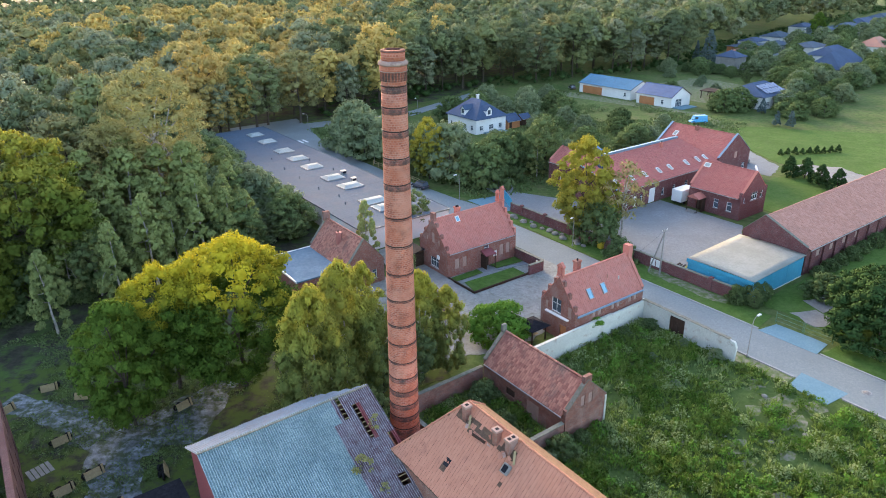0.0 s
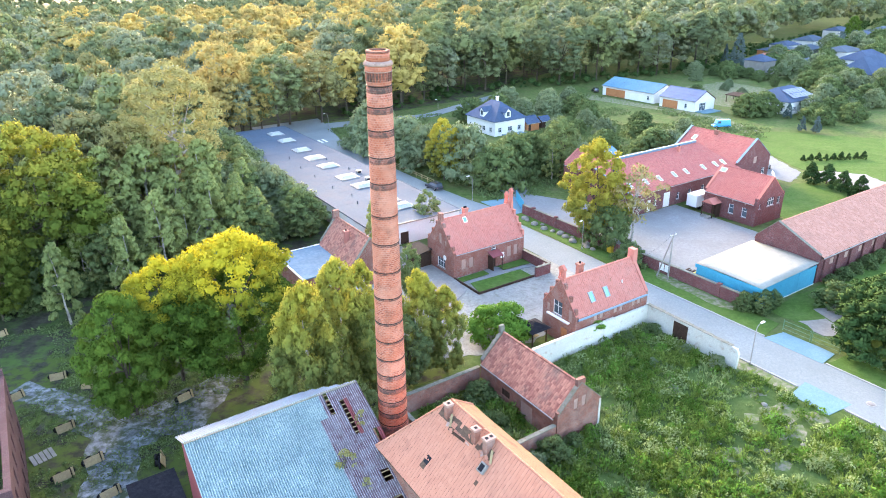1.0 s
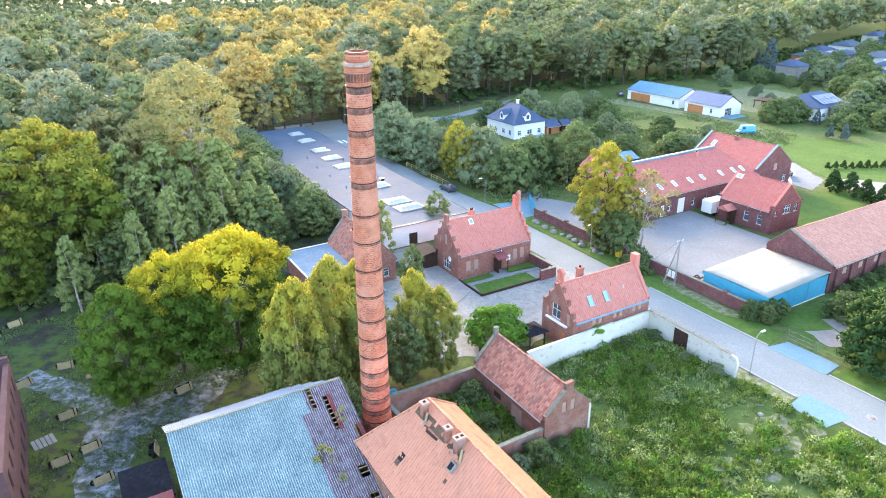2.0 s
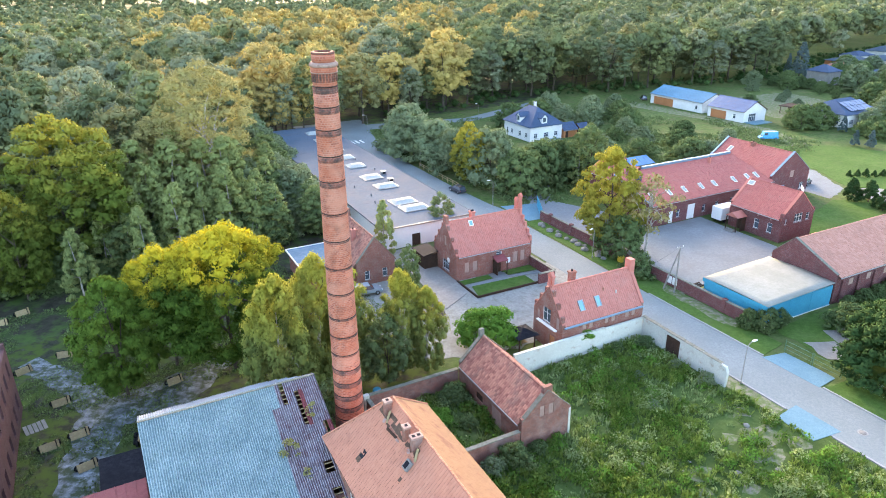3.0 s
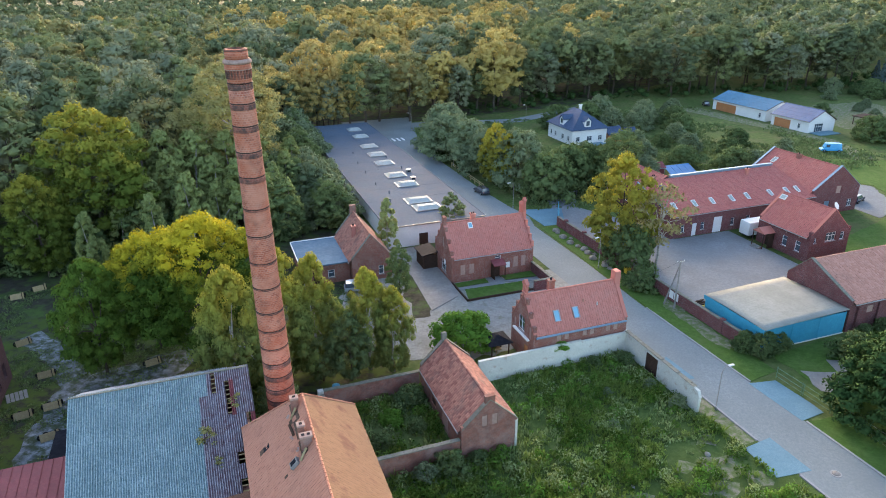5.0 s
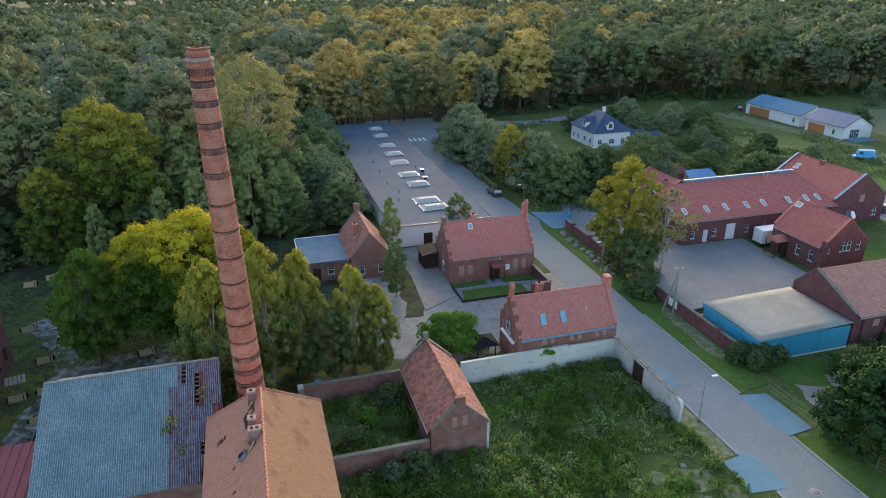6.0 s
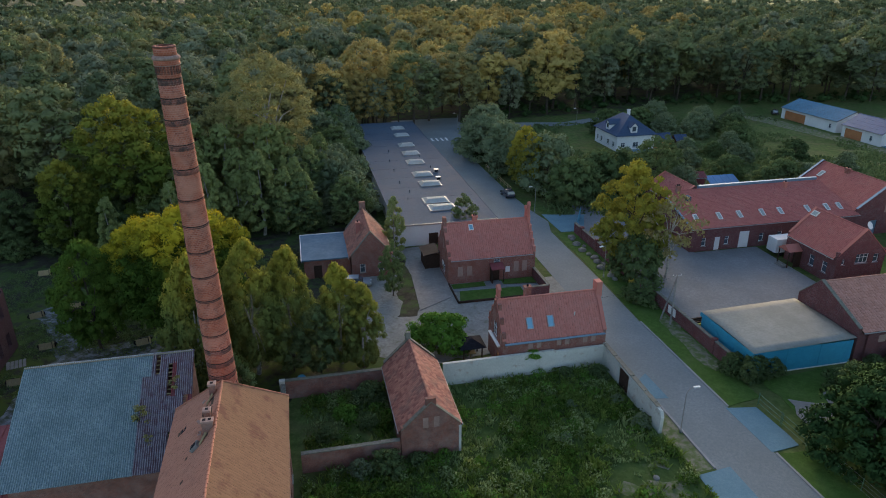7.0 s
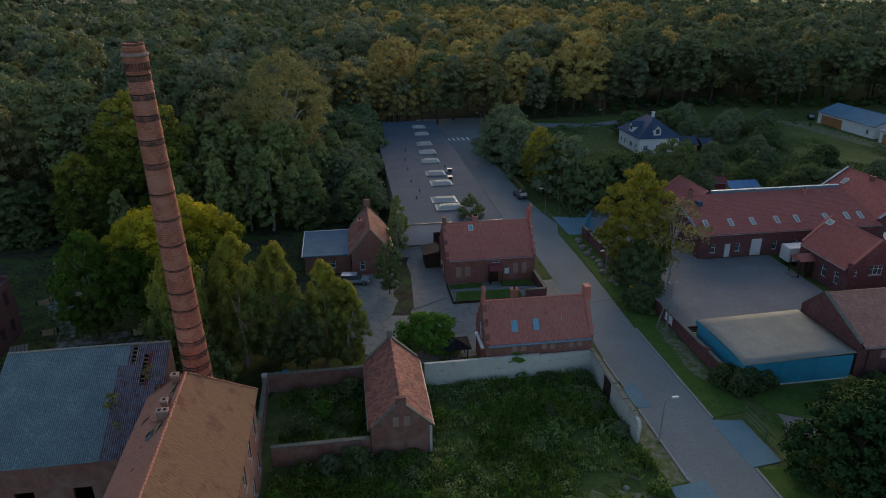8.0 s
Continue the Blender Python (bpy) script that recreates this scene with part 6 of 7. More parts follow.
part("roof", prism(bmesh.new(), [(0, 0, 3.0), (15.3, 0, 3.0), (15.3, 10, 4.2), (0, 10, 4.2)], [(0, 0, 3.1), (15.3, 0, 3.1), (15.3, 10, 4.3), (0, 10, 4.3)]), M_REDMETAL, lr)
for i in range(21):
    part("standing_seam", prism(bmesh.new(), [(i * 0.76, 0, 3.1), (i * 0.76 + 0.05, 0, 3.1), (i * 0.76 + 0.05, 10, 4.3), (i * 0.76, 10, 4.3)], [(i * 0.76, 0, 3.16), (i * 0.76 + 0.05, 0, 3.16), (i * 0.76 + 0.05, 10, 4.36), (i * 0.76, 10, 4.36)]), M_REDMETAL, lr)
dk = thing("tar_roofed_shed", 2.4, 44.0, 0, 0, "low shed under a black tar-paper roof", "shed")
part("body", boxed(0.2, 3.8, 0.2, 5.0, 0, 2.0), M_BRICKO, dk)
part("roof", bevelled(0, 4.0, 0, 5.4, 2.0, 2.15, r=0.03), M_TAR, dk)


def barricade(a, b, rot, n=2):
    c = thing("tyre_barricade", a, b, 0, rot, "plank barricade with stacked old tyres", "barricade", "barricades in the clearing")
    part("board", bevelled(-0.85, 0.55, -0.04, 0.04, 0.05, 0.85, r=0.02), M_WOODP, c).matrix_basis = pose(0, -0.2, 0, -24)
    part("board", bevelled(0.65, 0.85, -0.05, 0.05, 0.0, 0.95, r=0.02), M_WOODP, c).matrix_basis = pose(0, -0.15, 0, -14)
    for i in range(4):
        for j in range(2 if i % 2 else 1):
            part("tyre", lathe([(0.16, -0.1), (0.28, -0.11), (0.32, 0), (0.28, 0.11), (0.16, 0.1)], 14, True), M_RUBBER, c).matrix_basis = pose(-0.8 + i * 0.5, 0.3 + 0.28 * j, 0.34, 90 + RNG.normal(0, 10), 0, RNG.normal(0, 12))


for a, b, r in ((-1.1, 64, 8), (-2.0, 56.2, 8), (0.6, 57.0, 10), (10.3, 62.5, 15), (-0.8, 74.9, -10), (1.9, 70.9, -30), (-5.0, 73.1, 25), (1.2, 51.4, 12), (6.0, 53.4, 80), (-8.5, 88, 5), (-6.0, 90, 20)):
    barricade(a, b, r)
st = thing("corrugated_steps", -4.4, 60.4, 0, 15, "crumpled pale corrugated sheets leaning on rubble", "scrap")
for i in range(5):
    part("sheet", boxed(i * 0.42, i * 0.42 + 0.34, -0.7, 0.7, 0, 0.05, m=pose(0, 0, 0.15, 12)), M_CONC, st)
# blue water tank by the yard wall
tk = thing("plastic_barrel", 29.3, 49.0, 0, 0, "bright blue plastic barrel", "barrel")
part("drum", lathe([(0.42, 0), (0.45, 0.1), (0.45, 1.1), (0.4, 1.2)], 18), M_BLUE, tk)
part("lid", lathe([(0.3, 1.2), (0.3, 1.26)], 14), M_BLUE, tk)
tk2 = thing("blue_tarpaulin", 30.6, 48.4, 0, 20, "crumpled bright blue tarpaulin over a heap", "tarpaulin")
bm = bmesh.new()
bmesh.ops.create_grid(bm, x_segments=10, y_segments=10, size=1.1)
for v in bm.verts:
    v.co.z = max(0.03, 1.0 - 0.7 * v.co.length + 0.25 * noise.noise(v.co * 2.2))
part("sheet", bm, M_BLUE, tk2)
# pallets and planks behind the tent
pl = thing("timber_stack", 79.6, 51.5, 0, 5, "stack of planks and yellow beams behind a wall", "timber stack")
for i in range(7):
    part("plank", boxed(-1.2 + 0.02 * i, 1.6, 0.3 * i - 0.9, 0.3 * i - 0.66, 0.3 + 0.14 * (i % 3), 0.42 + 0.14 * (i % 3)), M_YELLOW if i < 2 else M_WOODD, pl)
bn = thing("recycling_bin", 77.3, 64.6, 0, 0, "yellow plastic recycling bin", "bin")
part("body", prism(bmesh.new(), [(-0.4, -0.4, 0.05), (0.4, -0.4, 0.05), (0.4, 0.4, 0.05), (-0.4, 0.4, 0.05)], [(-0.5, -0.5, 1.1), (0.5, -0.5, 1.1), (0.5, 0.5, 1.1), (-0.5, 0.5, 1.1)]), M_YELLOW, bn)
part("lid", bevelled(-0.53, 0.53, -0.53, 0.53, 1.1, 1.2, r=0.03), M_YELLOW, bn)

# ---- trees ----
def leaf_cloud(rng, centres, radii, count, size, squash=0.8, droop=0.0, skin=0.34, ruffle=0.42, heart=None, mass=0.45):
    """Small leaf sprays over the skins of many clumps: corner points, quads and soft normals turned out from clump and crown."""
    k = rng.choice(len(centres), count, p=radii ** 2 / np.sum(radii ** 2))
    d = rng.normal(size=(count, 3))
    d /= np.linalg.norm(d, axis=1)[:, None]
    d[:, 2] = np.where(d[:, 2] < -0.3, -d[:, 2] * 0.6, d[:, 2])
    rad = radii[k] * (1.1 - skin * rng.random(count) ** 0.7)
    p = centres[k] + d * rad[:, None] * np.array((1, 1, squash))
    nrm = d + rng.normal(0, ruffle, (count, 3))
    nrm /= np.linalg.norm(nrm, axis=1)[:, None]
    t = np.cross(nrm, rng.normal(size=(count, 3)))
    t /= np.linalg.norm(t, axis=1)[:, None]
    b = np.cross(nrm, t)
    if droop:
        b = b * (1 - droop) + np.array((0, 0, -1.0)) * droop
    s = size * (0.6 + 0.8 * rng.random(count))[:, None]
    w = 0.55 + 0.3 * rng.random(count)[:, None]
    pts = np.stack([p - b * s, p + t * s * w - b * s * 0.1, p + b * s * (1 + droop), p - t * s * w + b * s * 0.1], 1).reshape(-1, 3)
    out = p - (np.mean(centres, 0) if heart is None else heart)
    out /= np.linalg.norm(out, axis=1)[:, None] + 1e-6
    soft = (1.0 - mass) * d + mass * out + 0.22 * nrm + np.array((0, 0, 0.1))
    soft /= np.linalg.norm(soft, axis=1)[:, None]
    i = np.arange(count) * 4
    return pts, np.stack([i, i + 1, i + 2, i + 3], 1), np.repeat(soft, 4, 0)


def clump_cores(rng, centres, radii, squash, level=1):
    """The dense, knobbly bodies of a crown's clumps, one closed lump each."""
    bm = bmesh.new()
    bmesh.ops.create_icosphere(bm, subdivisions=level, radius=1.0)
    unit = np.array([v.co[:] for v in bm.verts])
    tri = np.array([[v.index for v in f.verts] for f in bm.faces])
    bm.free()
    n, k = len(centres), len(unit)
    pts = unit[None] * (radii[:, None, None] * (0.42 + 0.22 * rng.random((n, k, 1)))) * np.array((1, 1, squash)) + np.asarray(centres)[:, None]
    return pts.reshape(-1, 3), (tri[None] + (np.arange(n) * k)[:, None, None]).reshape(-1, 3), np.tile(unit, (n, 1))


def crown_mesh(rng, c, rad, leaves, size, squash, droop, skin, ruffle, level=1, mass=0.45):
    p0, t0, n0 = clump_cores(rng, c, rad, squash, level)
    p1, q1, n1 = leaf_cloud(rng, c, rad, leaves, size, squash, droop, skin, ruffle, None, mass)
    return np.concatenate([p0, p1]), t0.tolist() + (q1 + len(p0)).tolist(), np.concatenate([n0, n1])


def crown_clumps(rng, h, r, low, n, form):
    """Centres and radii of a crown's clumps."""
    out, rad, tries = [], [], 0
    lumpy = n >= 55 and form in ("round", "dome", "crown")
    gap = min(0.34, 2.3 / math.sqrt(n))
    while len(out) < n:
        tries += 1
        f = rng.random()
        ang = rng.random() * 2 * math.pi
        if form == "round":
            env = math.sqrt(max(0.02, 1 - (2 * f - 0.95) ** 2)) * (1 - 0.12 * f)
        elif form == "crown":
            env = math.sqrt(max(0.02, 1 - (1.75 * f - 0.75) ** 2)) if f > 0.43 else 0.72 + 0.65 * f
        elif form == "spire":
            env = (1 - f) ** 0.55 * min(1.0, 0.55 + 2.2 * f) + 0.04
        elif form == "cone":
            env = (1 - f) ** 0.75 + 0.05
        elif form == "tall":
            env = math.sin(math.pi * min(1, f * 0.85 + 0.15)) ** 0.6 * (1 - 0.25 * f)
        else:
            env = math.sqrt(max(0.05, 1 - f * f))
        q = r * env * ((0.45 + 0.5 * math.sqrt(rng.random())) if n < 80 else (0.62 + 0.36 * math.sqrt(rng.random())))
        if lumpy:
            q = r * env * (0.6 + 0.4 * rng.random() ** 0.5)
        wob = 1 + (0.1 if form == "crown" else 0.22) * math.sin(3 * ang + 7 * f + n)
        if lumpy and tries < 4000:
            here = np.array((q * wob * math.cos(ang), q * wob * math.sin(ang), low + (h - low) * (0.06 + 0.86 * f)))
            if out and np.min(np.linalg.norm(np.array(out) - here, axis=1)) < gap * r:
                continue
        out.append((q * wob * math.cos(ang), q * wob * math.sin(ang), low + (h - low) * (0.06 + 0.86 * f)))
        if lumpy:
            rad.append((0.6 + 0.5 * rng.random()) * gap * r)
            continue
        rad.append((0.2 + 0.13 * rng.random()) * (1.0 if n < 80 else 0.68) * r * (0.85 if form == "cone" else 1.0) * (0.75 + 0.4 * env))
    return np.array(out), np.array(rad)


def trunk_mesh(rng, h, r, low, bark, centres, limbs=6):
    bm = bmesh.new()
    top = low + (h - low) * 0.6
    pts = [Vector((0.12 * math.sin(k * 1.7), 0.12 * math.cos(k * 2.1) - 0.12, top * k / 5)) for k in range(6)]
    base = 0.013 * h + 0.05
    for k in range(5):
        rod(bm, pts[k], pts[k + 1], base * (1 - 0.16 * k), base * (1 - 0.16 * (k + 1)), 7)
    for c in centres[rng.permutation(len(centres))[:limbs]]:
        s = pts[int(rng.integers(2, 5))]
        e = Vector(c)
        m = s.lerp(e, 0.5) + Vector((0, 0, 0.05 * h))
        rod(bm, s, m, base * 0.42, base * 0.28, 5)
        rod(bm, m, e, base * 0.28, base * 0.1, 5)
    return mesh_of("trunk", bm, bark, False)


KINDS = {}


def tree_kind(key, form, h, r, low, clumps, leaves, size, leaf, bark, squash=0.8, droop=0.0, limbs=6):
    rng = np.random.default_rng(sum(map(ord, key)))
    c, rad = crown_clumps(rng, h, r, low, clumps, form)
    thin_crown = key in ("sparse", "sapling", "bigbirch")
    if thin_crown:
        pts, faces, soft = leaf_cloud(rng, c, rad, leaves, size, squash, droop, 0.4, 0.55)
        faces = faces.tolist()
    else:
        pts, faces, soft = crown_mesh(rng, c, rad, leaves, size, squash, droop, 0.3, 0.5, 1, 0.62 if key.startswith("mid") else 0.22)
    KINDS[key] = (h, raw_mesh("crown", pts.tolist(), faces, leaf, True, soft), trunk_mesh(rng, h, r, low, bark, c, limbs))


NEAR = [("maple", "round", 18, 7.5, 2.0, 170, 36000, 0.135, L_MAPLE, M_BARK, 0.9, 0, 8), ("birch", "tall", 17, 3.5, 0.3, 200, 34000, 0.1, L_BIRCH, M_BARKW, 1.5, 0.6, 3), ("lime", "round", 15, 5.0, 0.4, 100, 19000, 0.15, L_LIME, M_BARK, 0.9),
        ("green", "round", 15, 5.0, 0.6, 70, 8000, 0.19, L_GREEN, M_BARK), ("fresh", "dome", 4.2, 2.7, 0.1, 70, 11000, 0.1, L_FRESH, M_BARK, 0.95), ("gold", "round", 14.5, 5.2, 0.6, 120, 17000, 0.15, L_GOLD, M_BARK),
        ("bush", "dome", 5, 3.2, 0.1, 60, 4600, 0.15, L_DARK, M_BARK, 0.95), ("greybush", "dome", 9, 5, 0.2, 76, 5600, 0.2, L_GREY, M_BARK, 0.95), ("youngbirch", "spire", 12, 2.6, 0.4, 90, 9000, 0.15, L_PALEBIRCH, M_BARKW, 1.2, 0.35, 3), ("sapling", "dome", 4.2, 2.4, 0.2, 20, 420, 0.22, L_PALE, M_BARK),
        ("sparse", "round", 14, 5.0, 4.0, 26, 1500, 0.22, L_OLIVE, M_BARKW, 0.8, 0, 16)]
for row in NEAR:
    tree_kind(*row)
# woodland kinds: domed and columnar crowns in each leaf colour
MID = {}
for i, leaf in enumerate(L_WOODS):
    for form in ("crown", "tall"):
        key = "mid_%s_%d" % (form, i)
        tree_kind(key, form, 22, 6.3 if form == "crown" else 5.0, 4.0, 72, 5000, 0.24, leaf, M_BARK, 0.95, 0, 3)
        MID[form, i] = key
tree_kind("yellowtall", "round", 22, 7.5, 1.0, 150, 22000, 0.19, L_YELTALL, M_BARK, 0.9)
tree_kind("bigbirch", "round", 28, 8.0, 2.0, 170, 30000, 0.17, L_PALE, M_BARKW, 0.9, 0.2, 16)
tree_kind("spruce", "cone", 18, 4.5, 0.4, 200, 7000, 0.3, L_SPRUCE, M_BARK, 0.7)
tree_kind("yew", "dome", 8.5, 4.6, 0.2, 110, 15000, 0.14, L_YEW, M_BARK)
tree_kind("thuja", "cone", 3.6, 1.5, 0.0, 78, 5200, 0.09, L_YEW, M_BARK, 1.1)

LABEL = {"lime": "full leafy lime-green broadleaf tree", "maple": "broad maple with leaves turning yellow at the top", "birch": "weeping birch with yellowing leaves", "green": "leafy green broadleaf tree", "fresh": "round bright green shrub",
         "gold": "tree with thinning golden leaves", "bush": "dense dark green shrub", "greybush": "large grey-green willow shrub", "youngbirch": "slender young grey-green birch", "sparse": "half-bare tree with pale branches",
         "yellowtall": "tall broadleaf tree with yellowing crown", "bigbirch": "very tall old birch with pale limbs", "spruce": "tall silvery blue spruce tree", "yew": "broad dense dark green evergreen tree", "sapling": "thin yellow-green sapling", "thuja": "clipped conical evergreen shrub"}


def plant(key, a, b, h, turn=None, wide=1.0, world_xy=None):
    h0, crown, trunk = KINDS[key]
    shrub = key in ("fresh", "bush", "greybush", "thuja", "sapling")
    t = new("shrub" if shrub else "tree")
    s = h / h0
    xy = world_xy or tuple(to_world(a, b))[:2]
    t.matrix_basis = pose(xy[0], xy[1], 0, 0, 0, RNG.random() * 360 if turn is None else turn) @ Matrix.Diagonal((s * wide, s * wide, s, 1))
    tagged(t, LABEL.get(key, "tall woodland broadleaf tree"), "shrub" if shrub else "tree", "" if key in LABEL else "woodland trees")
    put("trunk", trunk, t)
    put("crown", crown, t)
    return t


for row in (("maple", 17.0, 62.5, 18.5, 20, 0.95), ("maple", 11.0, 66.5, 15.5, 130, 0.85), ("lime", 5.4, 62.5, 15.0, 0, 0.72), ("birch", 19.4, 48.4, 18, 0, 1.0), ("birch", 24.5, 52.5, 17.5, 90, 1.05), ("birch", 28.5, 55.5, 15, 40, 1.0),
            ("birch", 34.0, 52.6, 13.6, 200, 1.0), ("birch", 36.5, 51.2, 11.5, 280, 1.0), ("green", 31.5, 51.0, 9, 50, 0.8), ("fresh", 46.2, 53.6, 4.6, 0, 1.15), ("green", 42.5, 69.0, 8.5, 10, 0.6), ("youngbirch", 45.0, 84.0, 10.5, 10, 0.85),
            ("green", 58.0, 89.5, 8.0, 80, 0.8), ("gold", 79.6, 70.6, 17.5, 0, 0.82), ("sparse", 83.0, 65.5, 13.5, 40, 0.95), ("bush", 79.0, 67.0, 7.0, 0, 0.8), ("bush", 75.9, 59.6, 3.4, 0, 1.0), ("bush", 76.9, 40.6, 2.7, 0, 0.62),
            ("green", 77.6, 38.4, 2.8, 50, 0.9), ("yew", 80.5, 24.5, 8.5, 0, 1.1), ("yew", 85.0, 27.5, 8.0, 120, 1.0), ("yew", 83.5, 19.0, 9, 70, 1.1), ("yew", 89.0, 22.0, 9, 20, 1.1), ("yew", 82.0, 12.0, 8, 10, 1.1), ("bush", 88.0, 34.0, 3.5, 0, 1.2), ("green", 22.8, 44.2, 7.5, 0, 0.7), ("green", 28.5, 52.0, 6, 10, 0.9),
            ("yellowtall", 2.0, 103.0, 25.5, 0, 1.05), ("yellowtall", -5.5, 95.0, 17, 100, 0.8), ("bigbirch", 25.2, 123, 30, 0, 1.1), ("bigbirch", 17.5, 119, 22, 70, 1.0), ("youngbirch", 1.9, 88.4, 12.3, 0, 0.9), ("youngbirch", 16, 95, 15, 0, 1.0), ("youngbirch", 24, 98, 16, 60, 1.1), ("youngbirch", 10.5, 92, 13, 60, 0.9),
            ("spruce", 272, 176, 16.5, 0, 0.9), ("spruce", 356, 176, 12, 50, 1.2), ("spruce", 281, 188, 10, 20, 0.6), ("lime", 388, 187, 17, 0, 0.7), ("spruce", 194, 105, 5, 0, 1.0), ("spruce", 181.5, 93.5, 4.5, 40, 1.0), ("spruce", 182.5, 90, 5, 90, 1.0), ("green", 108, 110.5, 11, 40, 0.85), ("greybush", 76.5, 140, 11, 0, 1.0), ("greybush", 78.5, 148, 12, 60, 1.0), ("greybush", 79, 131, 11, 160, 1.0), ("greybush", 79.5, 122, 10.5, 200, 1.0), ("gold", 77.5, 113.5, 14, 100, 0.75),
            ("greybush", 82, 112, 12, 20, 0.95), ("bush", 84, 103.5, 9, 0, 0.95), ("bush", 90.5, 106, 9.5, 120, 0.95), ("bush", 96, 107, 9, 220, 0.8), ("green", 99.2, 100.4, 13.5, 0, 0.95), ("youngbirch", 96.5, 100, 9, 0, 1.0)):
    plant(*row)
for a, b, h in ((94, 38.2, 1.6), (97, 38.0, 2.0), (100.5, 38.2, 1.8), (104, 38.0, 2.2), (108, 38.2, 2.0), (112, 38.0, 2.4), (117, 38.2, 2.0), (79.2, 39.4, 2.8), (81.5, 39.6, 2.2), (78.4, 41.4, 2.0)):
    plant("bush", a, b, h, None, 0.9)
for x, sd, h in ((9.9, 6.6, 1.8), (12.6, 3.6, 1.2), (10.6, 8.6, 1.0)):
    tr = plant("sapling", 0, 0, h, None, 0.8, tuple((barn.matrix_basis @ Vector((x, -sd * cs, 0)))[:2]))
    tr.matrix_basis.translation.z = RZ - sd * sn
    tagged(tr, "thin yellow-green sapling growing on a roof", "shrub")
iv = plant("fresh", 55.0, 45.95, 0.9, 0, 1.6)
iv.matrix_basis.translation.z = 2.05
tagged(iv, "bright green creeper over a white wall", "creeper")
for a, b, h, kind in ((36.5, 33.2, 2.2, "bush"), (34.2, 33.0, 1.8, "greybush"), (39.5, 33.4, 1.3, "bush"), (31.6, 38.5, 1.6, "bush"), (33.6, 42.2, 1.5, "fresh"), (36.4, 44.6, 2.2, "bush"), (35.6, 40.0, 1.2, "bush"), (58.6, 44.2, 1.2, "bush"), (62.2, 43.2, 1.5, "bush"), (61.8, 38.0, 1.2, "greybush"), (62.6, 34.2, 1.4, "greybush"), (54.2, 33.5, 1.0, "greybush"), (56.8, 38.6, 0.9, "greybush")):
    plant(kind, a, b, h, None, 1.1)
for a, b, sc in ((47.6, 18.0, 1.6), (53.8, 22.4, 0.7), (57.4, 21.0, 0.6), (60.2, 26.8, 0.7), (51.0, 25.6, 0.5), (45.2, 21.5, 0.6)):
    ob = new("rubble_stone", ROCK)
    ob.matrix_basis = G @ pose(a, b, 0.1, 0, 0, 40 * a) @ Matrix.Diagonal((sc, sc * 0.8, sc * 0.6, 1))
    tagged(ob, "pale lump of rubble among the weeds", "stone", "stones in the lot")
# hedges and shrubs behind the long house, in gardens and by the far houses
for a, b, h in ((110, 98, 3), (117, 96, 2.4), (125, 98, 6), (129, 100, 7), (108, 103, 6), (133, 100, 6), (103, 108, 5), (138, 102, 5), (125, 112, 5), (118, 118, 5.5), (135, 122, 5), (142, 116, 4.5), (108, 128, 4), (150, 122, 5), (156, 112, 4), (104, 118, 4),
                (128, 134, 4), (133, 130, 3.5), (140, 134, 5), (146, 140, 6), (152, 150, 6), (140, 150, 7), (132, 152, 6.5), (147, 158, 7), (158, 160, 5), (163, 165, 5), (128, 160, 7), (135, 164, 8), (118, 160, 7),
                (188, 114, 7), (194, 113, 7), (205, 104, 6), (264, 146, 10), (275, 137, 8), (265, 128, 7), (239, 124, 8), (233, 115, 8), (248, 117, 8), (247, 111, 7), (228, 112, 8), (222, 110, 7), (240, 119, 8), (254, 122, 8), (194, 94.5, 5), (204, 91.6, 5.5), (212, 100, 5), (221, 101, 4), (230, 98.5, 6), (264, 112, 8), (256, 108, 6), (275, 108, 7), (300, 128, 8), (318, 134, 9),
                (275, 162, 7), (282, 166, 7), (288, 160, 8), (290, 150, 8), (284, 144, 8), (296, 172, 8), (306, 178, 8), (312, 170, 8), (254, 168, 6), (247, 162, 5), (345, 172, 9), (350, 160, 9), (366, 186, 9), (376, 178, 10), (396, 176, 10), (410, 184, 8), (430, 182, 9), (458, 186, 10), (480, 188, 10), (244, 176, 6), (232, 166, 4), (222, 146, 3), (230, 150, 3), (214, 134, 3.5), (206, 146, 4)):
    plant("greybush" if RNG.random() < 0.55 else "bush", a, b, h)
for i in range(44):
    a = 236 + RNG.random() * 260
    b = 96 + (a - 236) * 0.2 + RNG.random() * (60 + (a - 236) * 0.08)
    plant(("greybush", "green", "bush", "greybush", "bush")[i % 5], a, b, 4 + RNG.random() * 4)
for a, b in ((138.3, 66.5), (139.6, 63.8), (136.9, 59.3), (136.2, 55.5)):
    plant("thuja", a, b, 4.6)
for i in range(9):
    plant("thuja", 153 + i * 1.6, 76.5 - i * 0.9, 1.6 + 0.2 * (i % 3))
